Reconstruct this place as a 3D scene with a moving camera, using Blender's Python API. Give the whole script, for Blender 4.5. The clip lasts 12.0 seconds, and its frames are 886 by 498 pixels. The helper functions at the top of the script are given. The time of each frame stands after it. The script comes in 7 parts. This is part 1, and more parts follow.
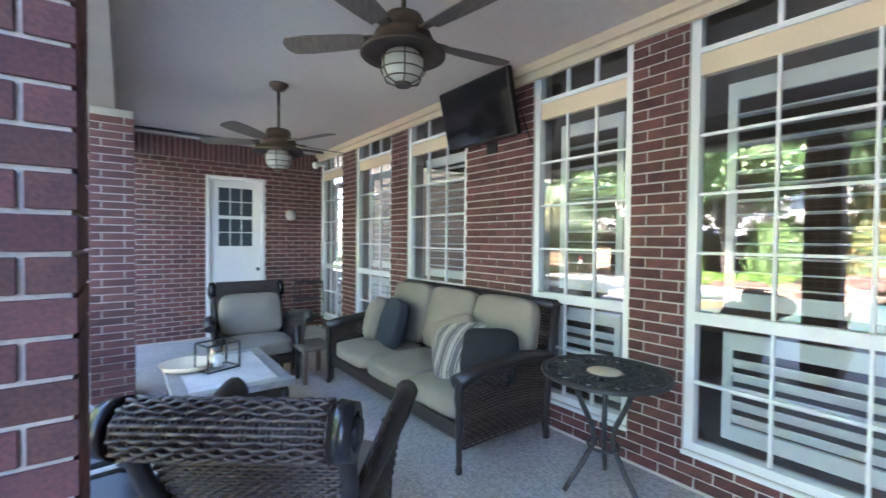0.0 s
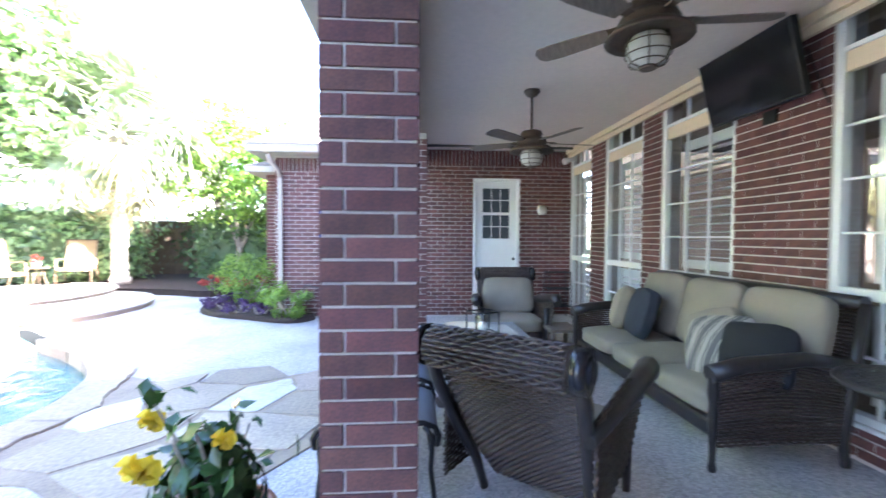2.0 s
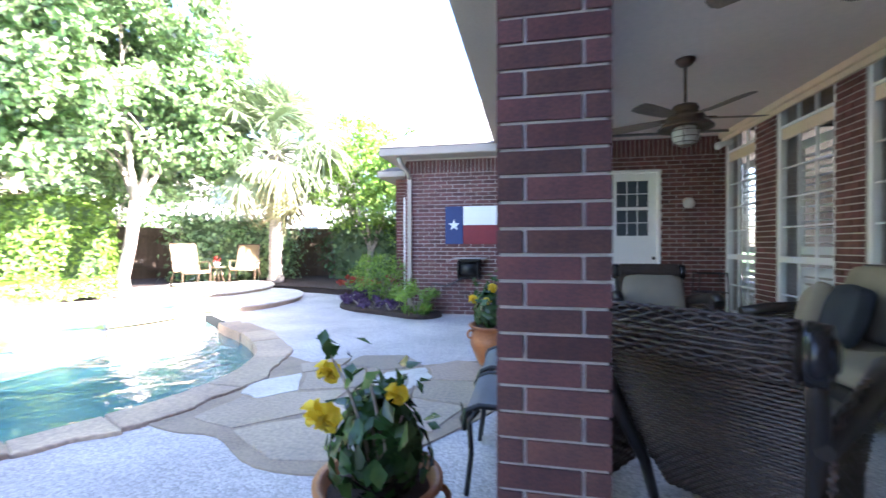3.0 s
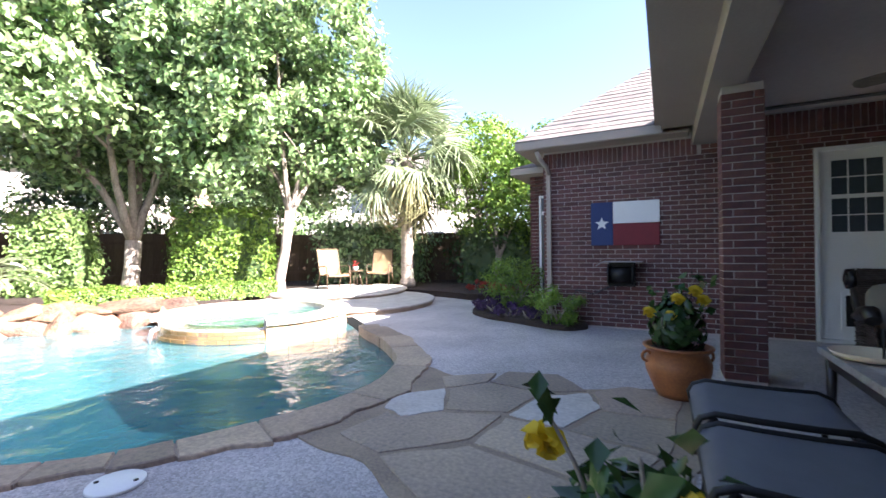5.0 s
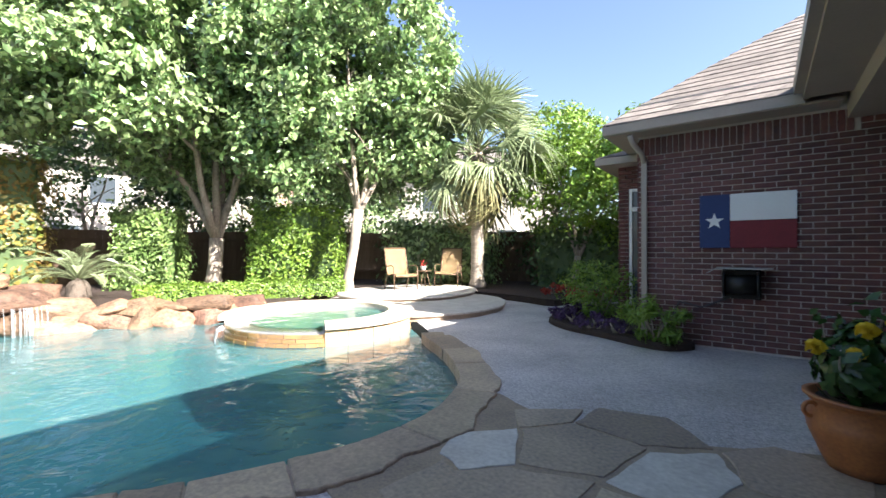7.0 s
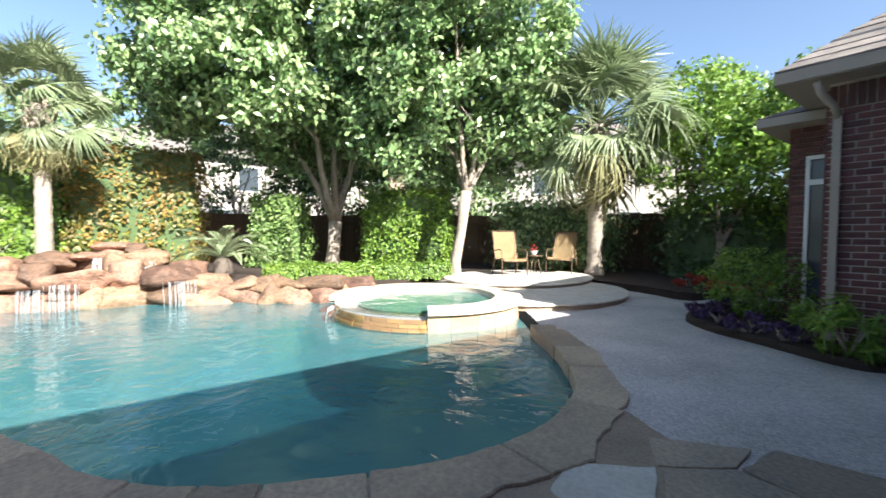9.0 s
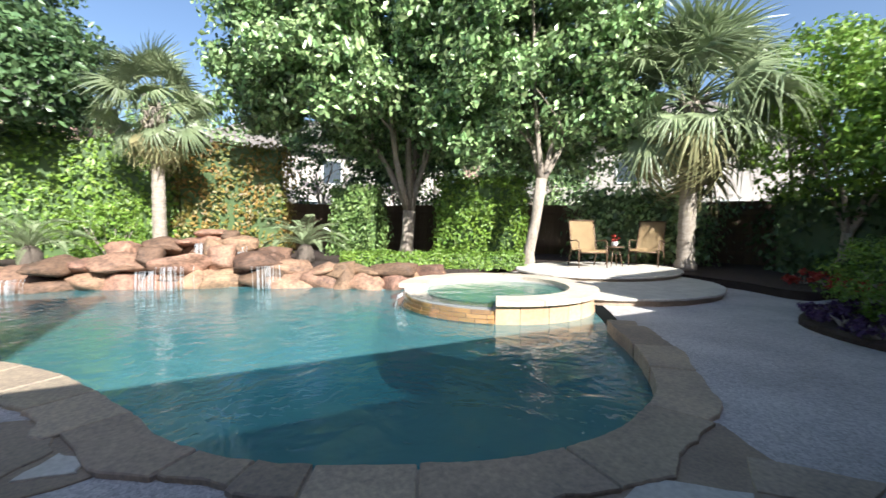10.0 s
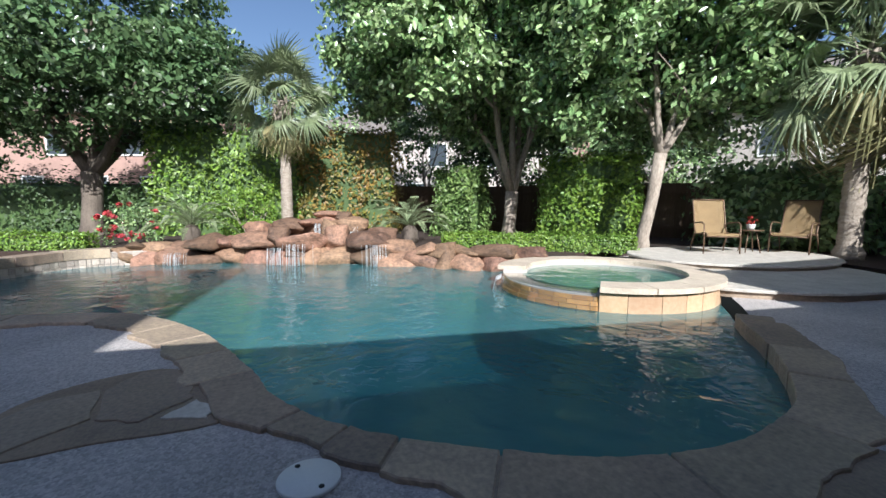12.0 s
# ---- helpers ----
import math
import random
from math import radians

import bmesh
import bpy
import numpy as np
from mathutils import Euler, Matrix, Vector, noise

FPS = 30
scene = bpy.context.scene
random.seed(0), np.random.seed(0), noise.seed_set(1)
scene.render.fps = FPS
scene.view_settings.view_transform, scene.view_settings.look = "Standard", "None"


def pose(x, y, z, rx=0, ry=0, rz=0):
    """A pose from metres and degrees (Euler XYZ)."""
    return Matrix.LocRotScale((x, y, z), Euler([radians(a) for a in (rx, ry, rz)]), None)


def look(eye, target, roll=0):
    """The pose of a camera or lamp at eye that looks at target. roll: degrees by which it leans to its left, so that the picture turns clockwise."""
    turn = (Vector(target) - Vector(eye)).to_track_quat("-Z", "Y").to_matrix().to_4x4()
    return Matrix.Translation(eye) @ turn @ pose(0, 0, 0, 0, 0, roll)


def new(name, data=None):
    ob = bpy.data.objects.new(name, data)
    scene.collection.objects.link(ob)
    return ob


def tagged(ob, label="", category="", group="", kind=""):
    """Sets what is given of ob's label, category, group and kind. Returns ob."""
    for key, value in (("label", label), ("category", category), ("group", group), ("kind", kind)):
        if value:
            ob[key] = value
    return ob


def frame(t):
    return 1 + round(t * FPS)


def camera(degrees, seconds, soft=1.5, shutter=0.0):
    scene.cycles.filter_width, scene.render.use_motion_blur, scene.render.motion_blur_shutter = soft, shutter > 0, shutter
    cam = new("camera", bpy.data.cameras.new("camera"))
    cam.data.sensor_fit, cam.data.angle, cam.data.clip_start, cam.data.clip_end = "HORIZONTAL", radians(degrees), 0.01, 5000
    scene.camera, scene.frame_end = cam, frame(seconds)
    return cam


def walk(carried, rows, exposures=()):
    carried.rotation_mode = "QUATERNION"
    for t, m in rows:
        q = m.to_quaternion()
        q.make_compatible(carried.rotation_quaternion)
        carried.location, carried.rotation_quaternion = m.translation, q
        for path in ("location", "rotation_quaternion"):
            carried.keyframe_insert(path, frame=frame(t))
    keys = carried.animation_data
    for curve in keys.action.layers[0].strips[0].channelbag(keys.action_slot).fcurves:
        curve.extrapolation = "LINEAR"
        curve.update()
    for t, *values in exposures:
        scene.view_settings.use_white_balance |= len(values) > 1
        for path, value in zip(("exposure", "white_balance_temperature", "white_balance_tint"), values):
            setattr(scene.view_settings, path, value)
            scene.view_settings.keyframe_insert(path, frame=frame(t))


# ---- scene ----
cam = camera(92.9, 12.0, shutter=0.5)
PATH = [
    (0, (1.59, 1.937, 1.478), (2.800, 3.528, 1.438), 0.6),
    (0.5, (1.609, 1.861, 1.483), (2.573, 3.613, 1.432), 0.5),
    (1, (1.614, 1.747, 1.46), (2.310, 3.621, 1.406), 0.7),
    (1.5, (1.588, 1.695, 1.477), (2.015, 3.647, 1.399), 0.7),
    (2, (1.512, 1.634, 1.378), (1.654, 3.629, 1.322), 0.3),
    (2.5, (1.441, 1.656, 1.294), (1.292, 3.65, 1.255), -0.1),
    (3, (1.321, 1.749, 1.196), (0.926, 3.71, 1.183), -0.1),
    (3.5, (1.175, 1.851, 1.199), (0.601, 3.767, 1.18), -0.3),
    (5.5, (0.791, 2.376, 1.143), (-0.215, 4.104, 1.173), -0.4),
    (6, (0.678, 2.591, 1.125), (-0.395, 4.278, 1.162), -0.2),
    (6.5, (0.62, 2.714, 1.165), (-0.525, 4.354, 1.19), -0.1),
    (8.5, (0.309, 3.108, 1.232), (-1.163, 4.461, 1.178), 0.3),
    (9, (0.231, 3.216, 1.192), (-1.352, 4.438, 1.119), 0.4),
    (9.5, (0.185, 3.337, 1.153), (-1.501, 4.408, 1.059), 0.7),
    (10, (0.153, 3.382, 1.141), (-1.62, 4.301, 1.024), 0.6),
    (10.5, (0.122, 3.409, 1.139), (-1.719, 4.179, 0.997), 0.6),
    (11, (0.111, 3.439, 1.131), (-1.78, 4.07, 0.972), 0.5),
    (11.5, (0.099, 3.455, 1.131), (-1.822, 3.979, 0.945), 0.5),
    (12, (0.11, 3.491, 1.126), (-1.826, 3.946, 0.919), 0.3),
]
EXPO = [(0, 5.15, 5600, 19), (1.5, 5.2, 5650, 20), (2.0, 5.15, 5650, 21), (2.5, 4.8, 5700, 21), (3.0, 4.25, 5700, 21), (3.7, 3.55, 5750, 22), (5.5, 2.66, 6150, 23),
        (6.5, 2.32, 6250, 17), (8.5, 1.98, 6150, 11), (9.5, 1.62, 6000, 10), (12, 0.76, 5650, 11)]
walk(cam, [(t, look(e, g, r)) for t, e, g, r in PATH], EXPO)

# ---- daylight ----
SUN_TO = Vector((0.82, 0.01, 0.562)).normalized()
world = bpy.data.worlds.new("sky")
scene.world = world
world.use_nodes = True
wn = world.node_tree.nodes
sky = wn.new("ShaderNodeTexSky")
sky.sky_type, sky.sun_disc = "NISHITA", False
sky.sun_elevation = math.asin(SUN_TO.z)
sky.sun_rotation = math.atan2(SUN_TO.x, SUN_TO.y)
sky.air_density, sky.dust_density, sky.ozone_density = 1.0, 2.2, 1.2
wn["Background"].inputs["Strength"].default_value = 0.078
world.node_tree.links.new(sky.outputs[0], wn["Background"].inputs["Color"])
sun_data = bpy.data.lights.new("sun", "SUN")
sun_data.energy, sun_data.angle, sun_data.color = 5.0, radians(0.5), (1.0, 0.93, 0.82)
sun = new("sun", sun_data)
sun.matrix_world = look((0, 0, 20), Vector((0, 0, 20)) - SUN_TO)

# ---- helpers for meshes ----
def part(name, bm, material, parent=None, label=""):
    me = bpy.data.meshes.new(name)
    bm.to_mesh(me)
    bm.free()
    ob = new(name, me)
    me.materials.append(material)
    if parent:
        ob.parent = parent
    if label:
        ob["label"] = label
    return ob


def thing(name, label, category, group="", x=0, y=0, z=0, rz=0):
    ob = new(name)
    ob.empty_display_size = 0.2
    ob.matrix_world = pose(x, y, z, 0, 0, rz)
    return tagged(ob, label, category, group)


def structure(name, bm, material, label, category):
    return tagged(part(name, bm, material), label, category, "", "structure")


def box(bm, x0, y0, z0, x1, y1, z1, m=None, bevel=0.0):
    vs = [bm.verts.new((x, y, z)) for z in (z0, z1) for y in (y0, y1) for x in (x0, x1)]
    fs = [bm.faces.new([vs[i] for i in f]) for f in
          ((0, 2, 3, 1), (4, 5, 7, 6), (0, 1, 5, 4), (2, 6, 7, 3), (0, 4, 6, 2), (1, 3, 7, 5))]
    if bevel > 0:
        es = list({e for f in fs for e in f.edges})
        r = bmesh.ops.bevel(bm, geom=es, offset=bevel, segments=2, profile=0.5, affect="EDGES")
        vs = list({v for f in r["faces"] for v in f.verts} | {v for v in vs if v.is_valid})
    if m is not None:
        for v in vs:
            v.co = m @ v.co
    return vs


def rod(bm, p0, p1, r0, r1=None, n=10):
    p0, p1 = Vector(p0), Vector(p1)
    r1 = r0 if r1 is None else r1
    d = p1 - p0
    q = d.to_track_quat("Z", "Y").to_matrix().to_4x4()
    r = bmesh.ops.create_cone(bm, cap_ends=True, segments=n, radius1=r0, radius2=r1, depth=d.length,
                              matrix=Matrix.Translation((p0 + p1) / 2) @ q)
    for v in r["verts"]:
        for f in v.link_faces:
            f.smooth = len(f.verts) == 4
    return r["verts"]


def tube(bm, pts, radius, n=8, closed=False):
    pts = [Vector(p) for p in pts]
    rs = radius if isinstance(radius, (list, tuple)) else [radius] * len(pts)
    rings, k = [], len(pts)
    ref = None
    for i, p in enumerate(pts):
        a = pts[(i - 1) % k] if (i or closed) else p
        b = pts[(i + 1) % k] if (i < k - 1 or closed) else p
        d = (b - a).normalized()
        if ref is None:
            ref = Vector((0, 0, 1)) if abs(d.z) < 0.9 else Vector((1, 0, 0))
        u = d.cross(ref).normalized()
        w = u.cross(d).normalized()
        ref = w
        rings.append([bm.verts.new(p + rs[i] * (math.cos(2 * math.pi * j / n) * u + math.sin(2 * math.pi * j / n) * w)) for j in range(n)])
    for i in range(k if closed else k - 1):
        a, b = rings[i], rings[(i + 1) % k]
        for j in range(n):
            f = bm.faces.new((a[j], a[(j + 1) % n], b[(j + 1) % n], b[j]))
            f.smooth = True
    if not closed:
        bm.faces.new(rings[0][::-1])
        bm.faces.new(rings[-1])


def lathe(bm, prof, n=32, m=None, smooth=True):
    rings = []
    for r, z in prof:
        rings.append([bm.verts.new((r * math.cos(2 * math.pi * j / n), r * math.sin(2 * math.pi * j / n), z)) for j in range(n)])
    for a, b in zip(rings, rings[1:]):
        for j in range(n):
            f = bm.faces.new((a[j], a[(j + 1) % n], b[(j + 1) % n], b[j]))
            f.smooth = smooth
    bm.faces.new(rings[0][::-1])
    bm.faces.new(rings[-1])
    if m is not None:
        for ring in rings:
            for v in ring:
                v.co = m @ v.co


def smooth_loop(pts, per=6, closed=True):
    """Catmull-Rom through plan points."""
    out, k = [], len(pts)
    for i in range(k if closed else k - 1):
        p = [Vector(pts[(i + j - 1) % k] if closed else pts[min(max(i + j - 1, 0), k - 1)]) for j in range(4)]
        for s in range(per):
            t = s / per
            out.append(0.5 * (2 * p[1] + (p[2] - p[0]) * t + (2 * p[0] - 5 * p[1] + 4 * p[2] - p[3]) * t * t + (3 * p[1] - p[0] - 3 * p[2] + p[3]) * t ** 3))
    if not closed:
        out.append(Vector(pts[-1]))
    return out


def offset_loop(pts, d):
    out, k = [], len(pts)
    for i in range(k):
        t = (pts[(i + 1) % k] - pts[i - 1]).normalized()
        out.append(pts[i] + d * Vector((t.y, -t.x)))
    return out


# ---- materials ----
def material(name, color, rough=0.6, metal=0.0, color2=None, scale=4.0, fine=60.0, mixing=0.5, bump=0.15, bump_scale=None,
             island=0.0, objects=0.0, spec=0.5, translucent=0.0, stretch=(1, 1, 1), bump_dist=0.004):
    m = bpy.data.materials.new(name)
    m.use_nodes = True
    nt = m.node_tree
    N, L = nt.nodes, nt.links
    b = N["Principled BSDF"]
    b.inputs["Roughness"].default_value, b.inputs["Metallic"].default_value = rough, metal
    b.inputs["Specular IOR Level"].default_value = spec
    co = N.new("ShaderNodeTexCoord")
    mp = N.new("ShaderNodeMapping")
    mp.inputs["Scale"].default_value = stretch
    L.new(co.outputs["Object"], mp.inputs["Vector"])
    n1, n2 = N.new("ShaderNodeTexNoise"), N.new("ShaderNodeTexNoise")
    n1.inputs["Scale"].default_value, n1.inputs["Detail"].default_value = scale, 4
    n2.inputs["Scale"].default_value, n2.inputs["Detail"].default_value = fine, 3
    for n in (n1, n2):
        L.new(mp.outputs[0], n.inputs["Vector"])
    add = N.new("ShaderNodeMath")
    add.operation = "ADD"
    L.new(n1.outputs["Fac"], add.inputs[0])
    L.new(n2.outputs["Fac"], add.inputs[1])
    ramp = N.new("ShaderNodeMapRange")
    ramp.inputs["From Min"].default_value, ramp.inputs["From Max"].default_value = 0.65, 1.35
    L.new(add.outputs[0], ramp.inputs["Value"])
    fac = ramp.outputs[0]
    mix = N.new("ShaderNodeMix")
    mix.data_type = "RGBA"
    c2 = color2 or tuple(c * (1 - mixing) for c in color)
    mix.inputs["A"].default_value, mix.inputs["B"].default_value = (*color, 1), (*c2, 1)
    L.new(fac, mix.inputs["Factor"])
    col = mix.outputs["Result"]
    if island or objects:
        hs = N.new("ShaderNodeHueSaturation")
        src = N.new("ShaderNodeNewGeometry").outputs["Random Per Island"] if island else N.new("ShaderNodeObjectInfo").outputs["Random"]
        amt = island or objects
        r2 = N.new("ShaderNodeMapRange")
        r2.inputs["To Min"].default_value, r2.inputs["To Max"].default_value = 1 - amt, 1 + amt
        L.new(src, r2.inputs["Value"])
        L.new(r2.outputs[0], hs.inputs["Value"])
        r3 = N.new("ShaderNodeMapRange")
        r3.inputs["To Min"].default_value, r3.inputs["To Max"].default_value = 0.5 - 0.03 * amt, 0.5 + 0.03 * amt
        wn_ = N.new("ShaderNodeTexWhiteNoise")
        wn_.noise_dimensions = "1D"
        L.new(src, wn_.inputs["W"])
        L.new(wn_.outputs["Value"], r3.inputs["Value"])
        L.new(r3.outputs[0], hs.inputs["Hue"])
        L.new(col, hs.inputs["Color"])
        col = hs.outputs["Color"]
    L.new(col, b.inputs["Base Color"])
    if bump:
        bp = N.new("ShaderNodeBump")
        bp.inputs["Strength"].default_value, bp.inputs["Distance"].default_value = bump, bump_dist
        nb = N.new("ShaderNodeTexNoise")
        nb.inputs["Scale"].default_value, nb.inputs["Detail"].default_value = bump_scale or fine, 4
        L.new(mp.outputs[0], nb.inputs["Vector"])
        L.new(nb.outputs["Fac"], bp.inputs["Height"])
        L.new(bp.outputs[0], b.inputs["Normal"])
    if translucent:
        tr = N.new("ShaderNodeBsdfTranslucent")
        ms = N.new("ShaderNodeMixShader")
        ms.inputs[0].default_value = translucent
        L.new(col, tr.inputs["Color"])
        L.new(b.outputs[0], ms.inputs[1])
        L.new(tr.outputs[0], ms.inputs[2])
        L.new(ms.outputs[0], N["Material Output"].inputs["Surface"])
    return m


M = {}
M["brick"] = material("brick", (0.175, 0.068, 0.054), 0.85, color2=(0.062, 0.031, 0.034), scale=9, fine=120, objects=0.3, bump=0.5, bump_scale=90)
M["brick_rest"] = material("brick_rest", (0.175, 0.068, 0.054), 0.85, color2=(0.062, 0.031, 0.034), scale=9, fine=120, island=0.3, bump=0.5, bump_scale=90)
M["mortar"] = material("mortar", (0.60, 0.55, 0.50), 0.95, scale=5, fine=150, mixing=0.3, bump=0.6, bump_scale=160)
M["white"] = material("white_paint", (0.78, 0.78, 0.76), 0.4, scale=3, fine=60, mixing=0.08, bump=0.05)
M["cream"] = material("cream_paint", (0.72, 0.58, 0.40), 0.55, scale=3, fine=60, mixing=0.12, bump=0.06)
M["ceil"] = material("ceiling_paint", (0.68, 0.58, 0.50), 0.7, scale=0.8, fine=20, mixing=0.12, bump=0.1)
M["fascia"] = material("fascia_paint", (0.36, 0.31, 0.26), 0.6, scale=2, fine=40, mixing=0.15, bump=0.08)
M["aggregate"] = material("exposed_aggregate", (0.60, 0.56, 0.53), 0.85, color2=(0.33, 0.30, 0.285), scale=1.1, fine=95, bump=0.7, bump_scale=110, bump_dist=0.006)
M["stone"] = material("flagstone", (0.46, 0.355, 0.245), 0.62, color2=(0.19, 0.155, 0.13), scale=1.2, fine=38, objects=0.28, bump=0.4, bump_scale=25, bump_dist=0.01)
M["pale_stone"] = material("pale_flagstone", (0.66, 0.62, 0.55), 0.75, color2=(0.42, 0.38, 0.33), scale=5, fine=30, objects=0.12, bump=0.4, bump_scale=25, bump_dist=0.01)
M["boulder"] = material("boulder", (0.33, 0.195, 0.12), 0.75, color2=(0.075, 0.047, 0.033), scale=2.4, fine=15, objects=0.42, bump=0.7, bump_scale=14, bump_dist=0.03)
M["plaster"] = material("pool_plaster", (0.30, 0.45, 0.46), 0.8, color2=(0.20, 0.34, 0.36), scale=0.7, fine=18, bump=0.1)
M["soil"] = material("mulch", (0.06, 0.038, 0.028), 0.95, scale=6, fine=70, bump=0.9, bump_scale=45, bump_dist=0.03)
M["grass"] = material("lawn", (0.07, 0.12, 0.035), 0.9, scale=2, fine=80, bump=0.8, bump_scale=90, bump_dist=0.03)
M["wood_fence"] = material("fence_wood", (0.17, 0.115, 0.075), 0.85, scale=3, fine=25, objects=0.2, stretch=(6, 6, 0.6), bump=0.4)
M["shingle"] = material("shingle", (0.25, 0.22, 0.195), 0.9, color2=(0.13, 0.115, 0.105), scale=6, fine=60, island=0.25, bump=0.6)
M["bark"] = material("bark", (0.44, 0.38, 0.31), 0.9, color2=(0.17, 0.14, 0.11), scale=5, fine=35, stretch=(1, 1, 0.35), bump=0.9, bump_scale=18, bump_dist=0.02)
# own brown of the sago trunks; on the shade tree, crown shade painted in
M["brown_shaded_bark"] = material("brown_shaded_bark", (0.20, 0.165, 0.13), 0.95, color2=(0.09, 0.072, 0.058), scale=5, fine=35, stretch=(1, 1, 0.35), bump=0.9, bump_scale=18, bump_dist=0.02)
M["palm_old"] = material("palm_leaf_old", (0.42, 0.36, 0.18), 0.6, color2=(0.30, 0.31, 0.14), scale=1, fine=6, objects=0.25, translucent=0.25, bump=0)
M["palm_bark"] = material("palm_bark", (0.52, 0.45, 0.37), 0.95, color2=(0.22, 0.18, 0.14), scale=7, fine=40, stretch=(1, 1, 2.5), bump=1.0, bump_scale=24, bump_dist=0.03)
M["leaf"] = material("leaf", (0.35, 0.47, 0.22), 0.28, color2=(0.17, 0.29, 0.10), scale=0.6, fine=3, island=0.7, translucent=0.26, bump=0, spec=0.7)
M["leaf_hedge"] = material("leaf_hedge", (0.24, 0.37, 0.055), 0.42, color2=(0.12, 0.22, 0.035), scale=0.8, fine=3, island=0.4, translucent=0.3, bump=0)
M["leaf_side"] = material("leaf_side_hedge", (0.25, 0.36, 0.11), 0.4, color2=(0.12, 0.21, 0.06), scale=0.8, fine=3, island=0.45, translucent=0.3, bump=0)
M["leaf_red"] = material("leaf_photinia", (0.33, 0.175, 0.05), 0.45, color2=(0.12, 0.18, 0.03), scale=1.2, fine=3, island=0.4, translucent=0.3, bump=0)
M["leaf_shade"] = material("leaf_shade_tree", (0.13, 0.20, 0.085), 0.28, color2=(0.07, 0.13, 0.05), scale=0.6, fine=3, island=0.5, translucent=0.25, bump=0)
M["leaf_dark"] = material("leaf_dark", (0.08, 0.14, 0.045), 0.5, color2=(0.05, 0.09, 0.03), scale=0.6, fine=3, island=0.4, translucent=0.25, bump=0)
M["palm"] = material("palm_leaf", (0.31, 0.36, 0.20), 0.36, color2=(0.18, 0.24, 0.12), scale=1, fine=6, objects=0.3, translucent=0.25, bump=0)
M["black_metal"] = material("black_metal", (0.025, 0.024, 0.023), 0.45, 0.5, scale=8, fine=90, mixing=0.4, bump=0.15)
M["iron"] = material("bronze_iron", (0.05, 0.05, 0.055), 0.5, 0.6, color2=(0.09, 0.085, 0.08), scale=12, fine=90, bump=0.2)
M["wicker"] = material("wicker", (0.10, 0.07, 0.055), 0.36, color2=(0.03, 0.021, 0.018), scale=15, fine=90, island=0.3, bump=0.3)
M["cushion"] = material("cushion_khaki", (0.28, 0.24, 0.185), 0.95, scale=4, fine=200, mixing=0.25, bump=0.4, bump_scale=300)
M["navy"] = material("pillow_navy", (0.035, 0.04, 0.055), 0.95, scale=5, fine=200, mixing=0.3, bump=0.4, bump_scale=300)
M["terracotta"] = material("terracotta", (0.40, 0.145, 0.042), 0.45, color2=(0.21, 0.075, 0.03), scale=5, fine=50, bump=0.3)
M["tan_sling"] = material("sling_tan", (0.50, 0.36, 0.19), 0.85, scale=6, fine=250, mixing=0.2, bump=0.4, bump_scale=350)
M["grey_sling"] = material("sling_grey", (0.26, 0.27, 0.30), 0.85, scale=6, fine=250, mixing=0.2, bump=0.4, bump_scale=350)
M["fan_wood"] = material("weathered_blade", (0.22, 0.17, 0.13), 0.7, color2=(0.10, 0.08, 0.06), scale=6, fine=40, stretch=(1, 8, 8), bump=0.4)
M["fan_metal"] = material("aged_bronze", (0.075, 0.055, 0.042), 0.5, 0.6, color2=(0.14, 0.10, 0.07), scale=14, fine=80, bump=0.2)
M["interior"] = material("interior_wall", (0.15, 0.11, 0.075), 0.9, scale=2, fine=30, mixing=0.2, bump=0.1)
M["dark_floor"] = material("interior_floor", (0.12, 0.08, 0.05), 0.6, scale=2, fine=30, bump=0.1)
M["red"] = material("red_paint", (0.21, 0.022, 0.03), 0.7, scale=4, fine=50, mixing=0.25, bump=0.15)
M["blue"] = material("blue_paint", (0.022, 0.045, 0.15), 0.7, scale=4, fine=50, mixing=0.25, bump=0.15)
M["flower_yellow"] = material("petal_yellow", (0.85, 0.62, 0.03), 0.6, scale=8, fine=60, mixing=0.1, translucent=0.3, bump=0)
M["flower_red"] = material("petal_red", (0.42, 0.06, 0.04), 0.6, scale=8, fine=60, mixing=0.2, island=0.3, translucent=0.3, bump=0)
M["rose"] = material("petal_rose", (0.62, 0.09, 0.10), 0.6, scale=8, fine=60, mixing=0.2, island=0.3, translucent=0.3, bump=0)
M["purple"] = material("leaf_purple", (0.10, 0.05, 0.14), 0.6, scale=3, fine=20, island=0.4, translucent=0.2, bump=0)
M["pink_brick"] = material("pink_brick", (0.46, 0.30, 0.25), 0.9, scale=1.5, fine=18, mixing=0.3, bump=0.3)
M["stucco"] = material("pale_siding", (0.52, 0.47, 0.43), 0.85, scale=1, fine=25, mixing=0.12, bump=0.1)


